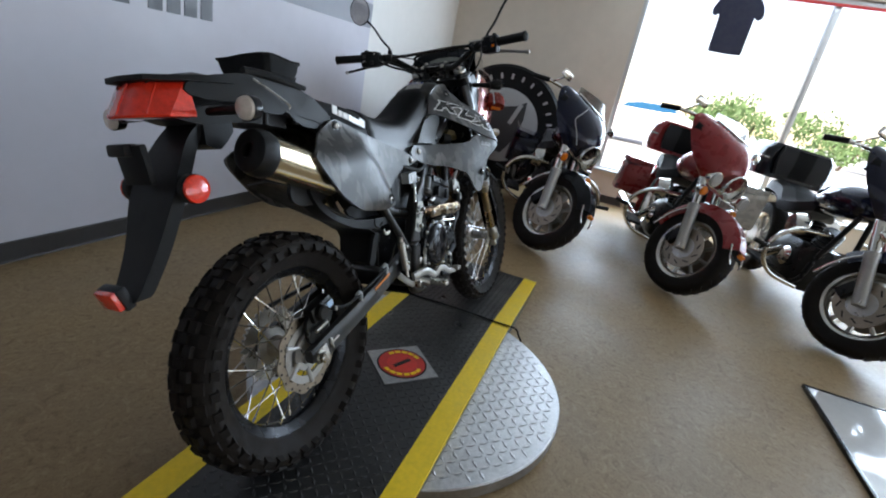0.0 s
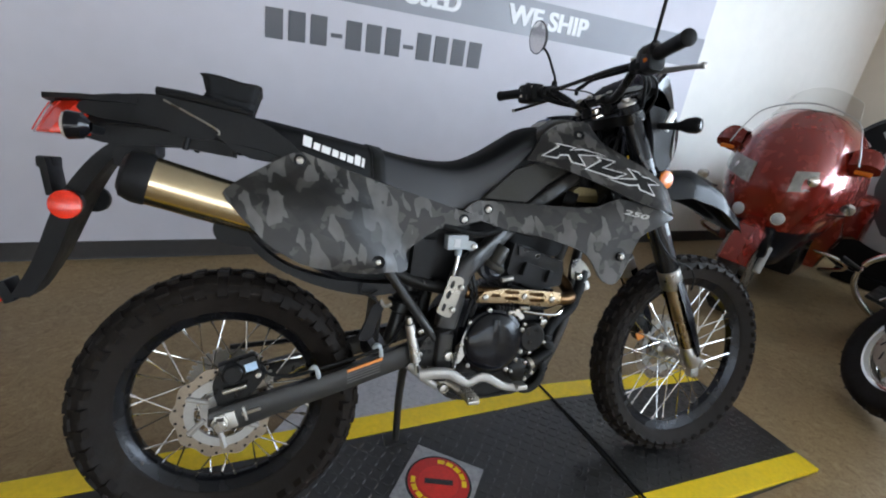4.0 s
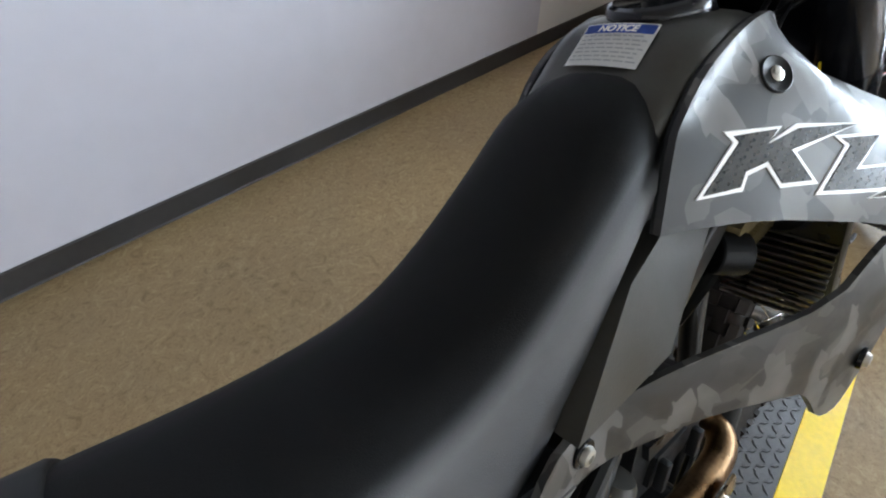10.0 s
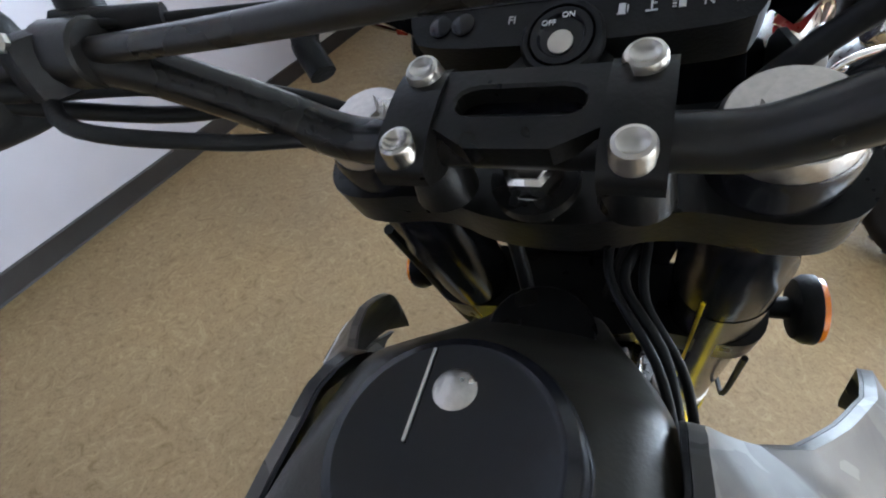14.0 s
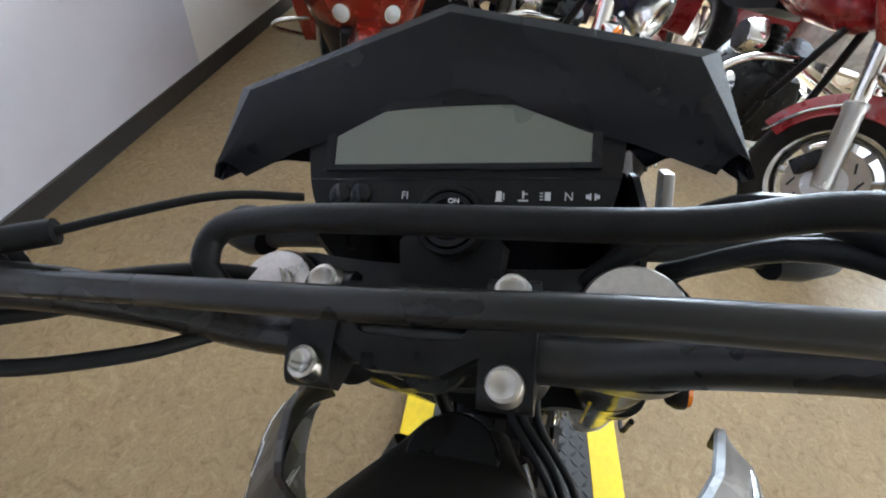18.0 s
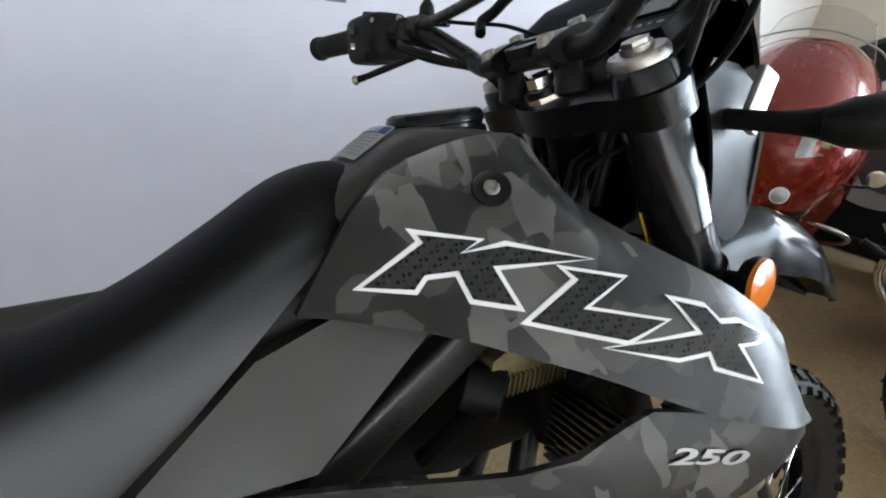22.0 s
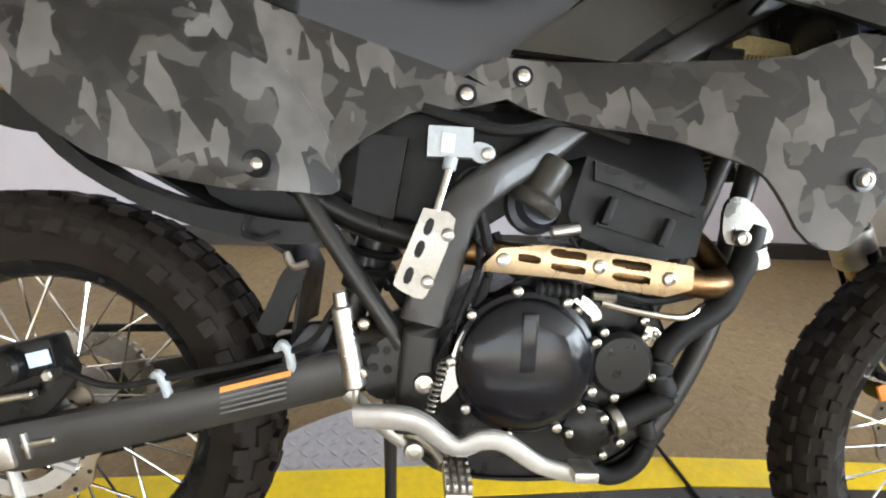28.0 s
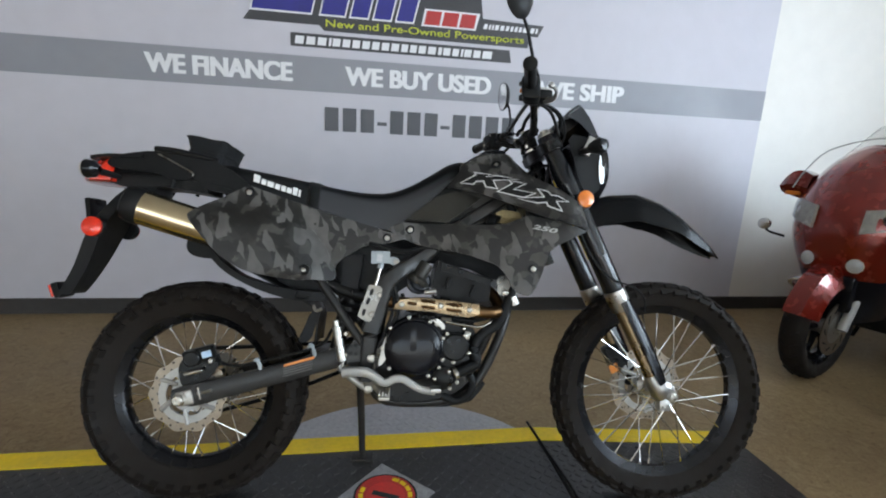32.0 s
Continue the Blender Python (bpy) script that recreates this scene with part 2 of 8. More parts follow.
FRAME = mat("frame_paint", (0.020, 0.0188, 0.018), 0.36, var=0.12, bump=0.05, coat=0.15, spec=0.3)
ENGINE = mat("black_engine_casting", (0.0062, 0.0058, 0.0055), 0.31, var=0.25, scale=40, bump=0.09, bscale=350, spec=0.24)
CHROME = mat("chrome", (0.66, 0.64, 0.60), 0.09, 1.0, var=0.05, bump=0.0)
STEEL = mat("bolt_steel", (0.42, 0.40, 0.36), 0.28, 1.0, var=0.15, bump=0.05)
ALU = mat("cast_aluminium", (0.46, 0.44, 0.41), 0.34, 1.0, var=0.15, scale=40, bump=0.15, bscale=400)
ALUPAINT = mat("silver_paint", (0.40, 0.39, 0.37), 0.38, 0.55, var=0.1)
MUFFLER = mat("brushed_steel_sleeve", (0.70, 0.58, 0.38), 0.15, 1.0, var=0.08, scale=6, bump=0.03, bscale=500)
HEADER = mat("heat_tinted_steel", (0.17, 0.095, 0.045), 0.34, 1.0, var=0.4, scale=30, bump=0.06)
SHIELD = mat("bright_heat_shield", (0.37, 0.275, 0.17), 0.25, 1.0, var=0.12, scale=20)
ROTOR = mat("brake_disc_steel", (0.30, 0.25, 0.195), 0.36, 1.0, var=0.15, scale=50)
RIMBLACK = mat("anodised_black_rim", (0.010, 0.010, 0.012), 0.22, 0.5, var=0.15)
FORKTUBE = mat("fork_tube", (0.010, 0.010, 0.012), 0.14, 0.10, var=0.1, spec=0.45)
REDLENS = mat("red_lens", (0.80, 0.034, 0.012), 0.14, var=0.25, scale=60, bump=0.25, bscale=180, coat=0.9, spec=0.5)
AMBER = mat("amber_lens", (0.70, 0.17, 0.010), 0.14, var=0.1, scale=120, bump=0.3, bscale=260, coat=0.6)
CLEAR = mat("clear_lens", (0.36, 0.36, 0.35), 0.12, var=0.12, scale=90, bump=0.3, bscale=200, coat=0.8)
MIRROR = mat("mirror_glass", (0.9, 0.9, 0.9), 0.02, 1.0, var=0.0, bump=0)
GRIP = mat("grip_rubber", (0.009, 0.009, 0.009), 0.55, bump=0.12, bscale=900, spec=0.2)
LCD = mat("lcd_glass", (0.15, 0.165, 0.135), 0.3, var=0.015, bump=0)
FENDER = mat("black_fender_plastic", (0.005, 0.005, 0.0055), 0.12, var=0.1, bump=0.0, spec=0.11)
GUARD = mat("brushed_guard_metal", (0.24, 0.225, 0.20), 0.3, 1.0, var=0.12, scale=25, bump=0.1)
WHITEPART = mat("white_plastic", (0.33, 0.365, 0.385), 0.35, var=0.08)
STICKER = mat("white_label_vinyl", (0.82, 0.82, 0.80), 0.35, var=0.04)
STICKBLUE = mat("blue_label_ink", (0.015, 0.075, 0.40), 0.35, var=0.05)
INK = mat("grey_label_ink", (0.50, 0.51, 0.52), 0.5, var=0.1)
DECALWHITE = mat("white_decal", (0.80, 0.80, 0.80), 0.3, var=0.03, bump=0, coat=0.4)
DECALGREY = mat("pale_grey_decal", (0.42, 0.42, 0.41), 0.3, var=0.05, bump=0, coat=0.3)
DECALBLACK = mat("black_decal_film", (0.008, 0.008, 0.009), 0.16, var=0.1, bump=0, coat=0.1, spec=0.25)
nt = DECALBLACK.node_tree
dots = tex(nt, "ShaderNodeTexVoronoi", 230.0, nt.nodes["Texture Coordinate"].outputs["Object"], Randomness=0.0)
nt.links.new(ramp(nt, dots.outputs["Distance"], [(0.30, (0.003, 0.003, 0.0035)), (0.36, (0.026, 0.0255, 0.025))]), nt.nodes["Principled BSDF"].inputs["Base Color"])
ORANGE = mat("orange_decal", (0.80, 0.26, 0.05), 0.4, var=0.08)
YELLOW = mat("yellow_floor_tape", (0.90, 0.62, 0.008), 0.45, var=0.12, scale=9, bump=0.2, bscale=200)
BOARD = mat("black_tread_rubber", (0.022, 0.0212, 0.0205), 0.36, var=0.3, scale=5, bump=0.3, bscale=240)
PLATE = mat("tread_plate_aluminium", (0.48, 0.48, 0.48), 0.42, 1.0, var=0.18, scale=9, bump=0.25, bscale=200)
REDPAINT = mat("red_metallic_paint", (0.21, 0.012, 0.004), 0.20, 0.40, var=0.06, bump=0, coat=0.9)
CRIMSON = mat("crimson_paint", (0.24, 0.010, 0.012), 0.28, 0.15, var=0.05, bump=0, coat=0.6)
NAVY = mat("navy_paint", (0.003, 0.005, 0.024), 0.14, 0.2, var=0.1, bump=0, coat=0.5)
PEARL = mat("pearl_white_paint", (0.60, 0.57, 0.50), 0.25, 0.1, var=0.08, bump=0, coat=1.0)
BOOT = mat("blue_grey_rubber", (0.022, 0.026, 0.034), 0.45, var=0.2, bump=0.1)
CLEARSCREEN = mat("clear_screen", (0.86, 0.86, 0.85), 0.04, var=0.02, bump=0, trans=1.0, ior=1.06)
PALELENS = mat("pale_clear_lens", (0.60, 0.53, 0.47), 0.14, var=0.25, scale=70, bump=0.35, bscale=240, coat=0.9)
LAMPGREY = mat("grey_lamp_unit", (0.20, 0.19, 0.165), 0.18, var=0.35, scale=30, bump=0.3, bscale=120, coat=0.9)
LAMPGLASS = mat("lamp_glass", (0.95, 0.95, 0.94), 0.05, var=0.02, bump=0.25, bscale=160, trans=1.0, ior=1.25)
SMOKE = mat("smoked_screen", (0.30, 0.29, 0.28), 0.06, var=0.05, bump=0, trans=0.9, ior=1.15)


# ---- mesh helpers ----
def join(bm, other):
    """Adds another bmesh into bm."""
    me = bpy.data.meshes.new("scratch")
    other.to_mesh(me)
    other.free()
    bm.from_mesh(me)
    bpy.data.meshes.remove(me)
    return bm


def link(name, bm, material, smooth=40):
    me = bpy.data.meshes.new(name)
    bmesh.ops.recalc_face_normals(bm, faces=bm.faces)
    if smooth:
        lim = radians(smooth)
        for f in bm.faces:
            f.smooth = True
        for e in bm.edges:
            if len(e.link_faces) == 2 and e.calc_face_angle(0.0) > lim:
                e.smooth = False
    bm.to_mesh(me)
    bm.free()
    for m in material if isinstance(material, (list, tuple)) else [material]:
        me.materials.append(m)
    return new(name, me)


SHIFT = Vector((0, 0, 0))


def part(name, bm, material, parent, label="", smooth=40):
    ob = link(name, bm, material, smooth)
    ob.parent = parent
    if parent.type == "EMPTY" and parent.parent is None:
        ob.location = SHIFT
    return tagged(ob, label)


def thing(name, bm, material, label, category, group="", kind="", m=None, smooth=40):
    ob = link(name, bm, material, smooth)
    if m is not None:
        ob.matrix_basis = m
    return tagged(ob, label, category, group, kind)


def root(name, m, label, category, group="", kind=""):
    ob = new(name)
    ob.empty_display_size = 0.1
    ob.matrix_basis = m
    return tagged(ob, label, category, group, kind)


def box(c, s, bev=0.003, turn=(0, 0, 0), taper=None):
    bm = bmesh.new()
    bmesh.ops.create_cube(bm, size=1)
    for v in bm.verts:
        if taper and v.co.z > 0:
            v.co.x, v.co.y = v.co.x * taper[0], v.co.y * taper[1]
    bmesh.ops.scale(bm, vec=s, verts=bm.verts)
    if bev:
        bmesh.ops.bevel(bm, geom=bm.edges[:], offset=min(bev, min(s) * 0.45), segments=2, affect="EDGES", profile=0.6)
    bmesh.ops.transform(bm, matrix=pose(*c, *turn), verts=bm.verts)
    return bm


def along(a, b):
    """A pose at a whose z axis points at b."""
    d = Vector(b) - Vector(a)
    return Matrix.Translation(a) @ d.to_track_quat("Z", "Y").to_matrix().to_4x4()


def lathe(profile, a, b, seg=32, caps=True):
    """Turns (radius, distance) round the line from a towards b."""
    bm = bmesh.new()
    rings = []
    for r, h in profile:
        rings.append([bm.verts.new((r * math.cos(2 * math.pi * i / seg), r * math.sin(2 * math.pi * i / seg), h)) for i in range(seg)])
    for p, q in zip(rings, rings[1:]):
        for i in range(seg):
            bm.faces.new((p[i], p[(i + 1) % seg], q[(i + 1) % seg], q[i]))
    if caps:
        for ring, flip in ((rings[0], True), (rings[-1], False)):
            if profile[0 if flip else -1][0] > 1e-5:
                bm.faces.new(ring[::-1] if flip else ring)
    bmesh.ops.remove_doubles(bm, verts=bm.verts, dist=1e-6)
    bmesh.ops.transform(bm, matrix=along(a, b), verts=bm.verts)
    return bm


def rod(a, b, r, r2=None, seg=16, bev=0.0015):
    r2 = r if r2 is None else r2
    h = (Vector(b) - Vector(a)).length
    bev = min(bev, h * 0.3, r * 0.5, r2 * 0.5)
    return lathe([(r - bev, 0), (r, bev), (r2, h - bev), (r2 - bev, h)], a, b, seg)


def curve_points(pts, n=6):
    """A Catmull-Rom line through the points."""
    pts = [Vector(p) for p in pts]
    if len(pts) < 3:
        return pts
    ext = [2 * pts[0] - pts[1], *pts, 2 * pts[-1] - pts[-2]]
    out = []
    for i in range(1, len(ext) - 2):
        p0, p1, p2, p3 = ext[i - 1 : i + 3]
        for k in range(n):
            t = k / n
            out.append(0.5 * (2 * p1 + (p2 - p0) * t + (2 * p0 - 5 * p1 + 4 * p2 - p3) * t * t + (3 * p1 - p0 - 3 * p2 + p3) * t ** 3))
    return [*out, pts[-1]]


def tube(pts, r, seg=10, n=6, flat=1.0, square=1.0):
    """A bent tube; r is one radius, or one for each point; flat squeezes it sideways, square under 1 gives it flat faces."""
    radii = None
    if isinstance(r, (list, tuple)):
        radii = curve_points([(a, 0, 0) for a in r], n)
    line = curve_points(pts, n)
    bm = bmesh.new()
    rings = []
    up = Vector((0, 0, 1))
    for i, p in enumerate(line):
        d = (line[min(i + 1, len(line) - 1)] - line[max(i - 1, 0)]).normalized()
        side = d.cross(up)
        if side.length < 0.15:
            side = d.cross(Vector((0, 1, 0)))
        side.normalize()
        top = side.cross(d)
        rad = radii[i].x if radii else r
        ring = []
        for k in range(seg):
            c, s = math.cos(2 * math.pi * k / seg), math.sin(2 * math.pi * k / seg)
            ring.append(bm.verts.new(p + rad * (flat * math.copysign(abs(c) ** square, c) * side + math.copysign(abs(s) ** square, s) * top)))
        rings.append(ring)
    for a, b in zip(rings, rings[1:]):
        for k in range(seg):
            bm.faces.new((a[k], a[(k + 1) % seg], b[(k + 1) % seg], b[k]))
    bm.faces.new(rings[0][::-1])
    bm.faces.new(rings[-1])
    return bm


def rounded(pts, times=2):
    """Cuts the corners of an outline; a doubled point stays nearly sharp."""
    for _ in range(times):
        out = []
        for a, b in zip(pts, pts[1:] + pts[:1]):
            a, b = np.array(a, float), np.array(b, float)
            out += [tuple(a * 0.75 + b * 0.25), tuple(a * 0.25 + b * 0.75)]
        pts = out
    return pts


def panel(outline, y, thick=0.004, cell=0.03, round_times=2, bev=0.0015):
    """A shell over an outline in x and z; y is its distance, or a function of x and z; thickness goes inwards (+y)."""
    pts = rounded(outline, round_times)
    bm = bmesh.new()
    vs = [bm.verts.new((x, 0, z)) for x, z in pts]
    bmesh.ops.remove_doubles(bm, verts=bm.verts, dist=0.0008)
    ring = [v for v in vs if v.is_valid]
    bm.faces.new(ring)
    if callable(y):
        xs, zs = [p[0] for p in pts], [p[1] for p in pts]
        for lo, hi, no in ((min(xs), max(xs), (1, 0, 0)), (min(zs), max(zs), (0, 0, 1))):
            k = max(1, int((hi - lo) / cell))
            for i in range(1, k):
                at = lo + (hi - lo) * i / k
                bmesh.ops.bisect_plane(bm, geom=bm.verts[:] + bm.edges[:] + bm.faces[:], plane_co=(at if no[0] else 0, 0, at if no[2] else 0), plane_no=no)
    for v in bm.verts:
        v.co.y = y(v.co.x, v.co.z) if callable(y) else y
    faces = bm.faces[:]
    geo = bmesh.ops.extrude_face_region(bm, geom=faces)
    back = [g for g in geo["geom"] if isinstance(g, bmesh.types.BMVert)]
    bmesh.ops.translate(bm, vec=(0, thick, 0), verts=back)
    return bm


def mirrored(bm):
    """The same mesh on the other side of y = 0."""
    out = bm.copy()
    for v in out.verts:
        v.co.y = -v.co.y
    bmesh.ops.reverse_faces(out, faces=out.faces)
    return out


def loft(sections, caps=True, closed=True):
    bm = bmesh.new()
    rings = [[bm.verts.new(p) for p in s] for s in sections]
    n = len(rings[0])
    for a, b in zip(rings, rings[1:]):
        for k in range(n if closed else n - 1):
            bm.faces.new((a[k], a[(k + 1) % n], b[(k + 1) % n], b[k]))
    if caps and closed:
        bm.faces.new(rings[0][::-1])
        bm.faces.new(rings[-1])
    return bm


def smooth_loft(sections, n=4, **kw):
    """A loft through sections, with curved lines between them."""
    cols = [curve_points([s[k] for s in sections], n) for k in range(len(sections[0]))]
    return loft([[c[i] for c in cols] for i in range(len(cols[0]))], **kw)


def grid_sheet(fn, nu, nv, thick=0.003):
    """A sheet from fn(u, v), u and v from 0 to 1, thickened along its normals."""
    bm = bmesh.new()
    vs = [[bm.verts.new(fn(i / nu, j / nv)) for j in range(nv + 1)] for i in range(nu + 1)]
    for i in range(nu):
        for j in range(nv):
            bm.faces.new((vs[i][j], vs[i + 1][j], vs[i + 1][j + 1], vs[i][j + 1]))
    bm.normal_update()
    bmesh.ops.solidify(bm, geom=bm.faces[:], thickness=thick)
    return bm


def text_mesh(words, size, depth=0.002, width=None, bold=0.0, shear=0.0):
    """Lettering in the built-in font, lying in x and z with its front towards -y, from x = 0 on the base line."""
    cu = bpy.data.curves.new("words", "FONT")
    cu.body, cu.size, cu.extrude, cu.offset, cu.shear = words, size, depth / 2, bold, shear
    ob = bpy.data.objects.new("words", cu)
    me = bpy.data.meshes.new_from_object(ob)
    bpy.data.objects.remove(ob)
    bpy.data.curves.remove(cu)
    bm = bmesh.new()
    bm.from_mesh(me)
    bpy.data.meshes.remove(me)
    if width:
        xs = [v.co.x for v in bm.verts]
        k, lo = width / (max(xs) - min(xs)), min(xs)
        for v in bm.verts:
            v.co.x = (v.co.x - lo) * k
    bmesh.ops.transform(bm, matrix=pose(0, 0, 0, 90, 0, 0), verts=bm.verts)
    return bm


def moved(bm, m):
    bmesh.ops.transform(bm, matrix=m, verts=bm.verts)
    return bm


# ---- the room ----
def wall_box(name, x0, x1, y0, y1, z0, z1, material, label):
    return thing(name, box(((x0 + x1) / 2, (y0 + y1) / 2, (z0 + z1) / 2), (x1 - x0, y1 - y0, z1 - z0), 0), material, label, "wall", kind="structure", smooth=0)


bm = bmesh.new()
vs = [bm.verts.new(p) for p in ((ROOM_W - 0.2, ROOM_S - 0.2, 0), (ROOM_E + 0.2, ROOM_S - 0.2, 0), (ROOM_E + 0.2, ROOM_N + 0.2, 0), (ROOM_W - 0.2, ROOM_N + 0.2, 0))]
bm.faces.new(vs)
for v in bmesh.ops.extrude_face_region(bm, geom=bm.faces[:])["geom"]:
    if isinstance(v, bmesh.types.BMVert):
        v.co.z = -0.15
thing("floor", bm, FLOOR, "speckled tan vinyl showroom floor with worn polish", "floor", kind="structure", smooth=0)
wall_box("ceiling", ROOM_W - 0.2, ROOM_E + 0.2, ROOM_S - 0.2, ROOM_N + 0.2, CEIL, CEIL + 0.2, CEILING, "plain off-white painted showroom ceiling")
MURAL_END, FLOOR_TOP = 3.345, 0.0
wall_box("wall_north_mural", ROOM_W, MURAL_END, ROOM_N, ROOM_N + 0.2, 0, CEIL, WALL, "pale lavender-grey painted wall with a grey band and lettering")
wall_box("wall_north_white", MURAL_END, ROOM_E, ROOM_N, ROOM_N + 0.2, 0, CEIL, WHITEWALL, "plain white painted wall beyond the mural")
wall_box("wall_west", ROOM_W - 0.2, ROOM_W, ROOM_S, ROOM_N + 0.2, 0, CEIL, WHITEWALL, "plain white painted wall")
# east wall with its window opening
WIN_Y0, WIN_Y1, SILL, HEAD = -6.9, -0.47, 0.40, 2.66
wall_box("wall_east", ROOM_E, ROOM_E + 0.2, WIN_Y1, ROOM_N + 0.2, 0, CEIL, TANWALL, "tan painted wall beside the shop window")
wall_box("wall_east_sill", ROOM_E, ROOM_E + 0.2, WIN_Y0, WIN_Y1, 0, SILL, TANWALL, "low tan wall under the shop window")
wall_box("wall_east_head", ROOM_E, ROOM_E + 0.2, WIN_Y0, WIN_Y1, HEAD, CEIL, TANWALL, "tan wall strip over the shop window")
wall_box("wall_east_end", ROOM_E, ROOM_E + 0.2, ROOM_S, WIN_Y0, 0, CEIL, TANWALL, "tan painted wall end beside the window")
SX0, SX1 = -6.0, 4.4
wall_box("wall_south_sill", SX0, SX1, ROOM_S - 0.2, ROOM_S, 0, SILL, TANWALL, "low wall under the front shop window")
wall_box("wall_south_head", SX0, SX1, ROOM_S - 0.2, ROOM_S, HEAD, CEIL, TANWALL, "wall strip over the front shop window")
wall_box("wall_south_west", ROOM_W - 0.2, SX0, ROOM_S - 0.2, ROOM_S, 0, CEIL, TANWALL, "wall end beside the front window")
wall_box("wall_south_east", SX1, ROOM_E + 0.2, ROOM_S - 0.2, ROOM_S, 0, CEIL, TANWALL, "wall end beside the front window")


def baseboard(name, a, b):
    a, b = Vector((*a, 0)), Vector((*b, 0))
    d = (b - a).normalized()
    inw = Vector((d.y, -d.x, 0))
    prof = [(0.001, 0.001), (0.014, 0.001), (0.010, 0.010), (0.007, 0.094), (0.001, 0.100)]
    bm = loft([[p + inw * o + Vector((0, 0, h)) for o, h in prof] for p in (a, b)])
    return thing(name, bm, BASE, "dark vinyl cove baseboard along the wall", "baseboard", kind="structure", smooth=0)


baseboard("baseboard", (ROOM_W, ROOM_N), (ROOM_E, ROOM_N))
baseboard("baseboard_east", (ROOM_E, ROOM_N), (ROOM_E, ROOM_S))
baseboard("baseboard_west", (ROOM_W, ROOM_S), (ROOM_W, ROOM_N))

# window: aluminium frame, mullions, sill and panes
FRAMEALU = mat("window_aluminium", (0.55, 0.55, 0.55), 0.35, 0.8, var=0.08)
SILLMAT = mat("sill_laminate", (0.55, 0.55, 0.54), 0.35, var=0.08)
GLASS = mat("window_glass", (1, 1, 1), 0.0, var=0.0, bump=0, rvar=0.0, trans=1.0, ior=1.02)


def shop_window(name, along_y, lo, hi, at, mullions):
    """Frame, sill, mullions and panes of a shop window in an opening."""
    win = root(name, Matrix.Identity(4), "large shop window in a pale aluminium frame", "window", kind="structure")
    win.location = (0, 0, 0)

    def bar(nm, u0, u1, z0, z1, d0, d1, m, b=0.004):
        c, s = ((u0 + u1) / 2, (d0 + d1) / 2, (z0 + z1) / 2), (abs(u1 - u0), abs(d1 - d0), abs(z1 - z0))
        if along_y:
            return part(nm, box((at + c[1], c[0], c[2]), (s[1], s[0], s[2]), b), m, win)
        return part(nm, box((c[0], at - c[1], c[2]), s, b), m, win)

    bar("window_frame", lo, hi, SILL, SILL + 0.05, 0.06, 0.13, FRAMEALU)
    bar("window_frame", lo, hi, HEAD - 0.05, HEAD, 0.06, 0.13, FRAMEALU)
    bar("window_frame", lo, lo + 0.05, SILL + 0.05, HEAD - 0.05, 0.06, 0.13, FRAMEALU)
    bar("window_frame", hi - 0.05, hi, SILL + 0.05, HEAD - 0.05, 0.06, 0.13, FRAMEALU)
    bar("window_sill", lo - 0.02, hi + 0.02, SILL + 0.003, SILL + 0.028, -0.06, 0.058, SILLMAT)
    edges = [lo + 0.05, *mullions, hi - 0.05]
    for y in mullions:
        bar("mullion", y - 0.03, y + 0.03, SILL + 0.05, HEAD - 0.05, 0.055, 0.135, FRAMEALU)
    for a, b in zip(edges, edges[1:]):
        ob = bar("pane", a + (0.031 if a in mullions else 0.001), b - (0.031 if b in mullions else 0.001), SILL + 0.051, HEAD - 0.051, 0.092, 0.098, GLASS, 0)
        ob.visible_shadow = False


shop_window("window_1", True, WIN_Y0, WIN_Y1, ROOM_E, [-4.4, -2.38])
shop_window("window_2", False, SX0, SX1, ROOM_S, [-3.4, -0.8, 1.8])


thing("fascia_strip", box((ROOM_E + 0.03, (WIN_Y0 + WIN_Y1) / 2, 2.588), (0.012, WIN_Y1 - WIN_Y0 - 0.12, 0.030), 0.002), mat("red_strip_plastic", (0.55, 0.03, 0.03), 0.4), "thin red strip along the top of the shop window", "strip", kind="structure")


# lettering on the mural
def wall_words(name, words, x0, z0, width, height, material, label, shear=0.0, bold=0.0, y=ROOM_N, stroke=0.0):
    """Lettering on the wall, one part for each letter."""
    bm = text_mesh(words, 1.0, 0.2, bold=bold, shear=shear)
    zs, xs = [v.co.z for v in bm.verts], [v.co.x for v in bm.verts]
    kx, kz = width / (max(xs) - min(xs)), height / (max(zs) - min(zs))
    for v in bm.verts:
        v.co = ((v.co.x - min(xs)) * kx, v.co.y * 0.02, (v.co.z - min(zs)) * kz)
    row = root(name, pose(x0, y - 0.0065, z0), label, "lettering")
    left = set(bm.verts)
    while left:
        grown, edge = set(), [next(iter(left))]
        while edge:
            v = edge.pop()
            if v in grown:
                continue
            grown.add(v)
            edge += [e.other_vert(v) for e in v.link_edges]
        left -= grown
        one, twin = bmesh.new(), {}
        for v in sorted(grown, key=lambda q: q.index):
            twin[v] = one.verts.new(v.co)
        for f in bm.faces:
            if f.verts[0] in twin:
                one.faces.new([twin[v] for v in f.verts])
        heavy = bmesh.new()
        for k, dx in enumerate((0.0, -stroke, stroke)):
            twin = one.copy()
            bmesh.ops.translate(twin, vec=(dx, -0.0003 * k, 0), verts=twin.verts)
            join(heavy, twin)
        part("letter", heavy, material, row, smooth=0)
    bm.free()
    return row


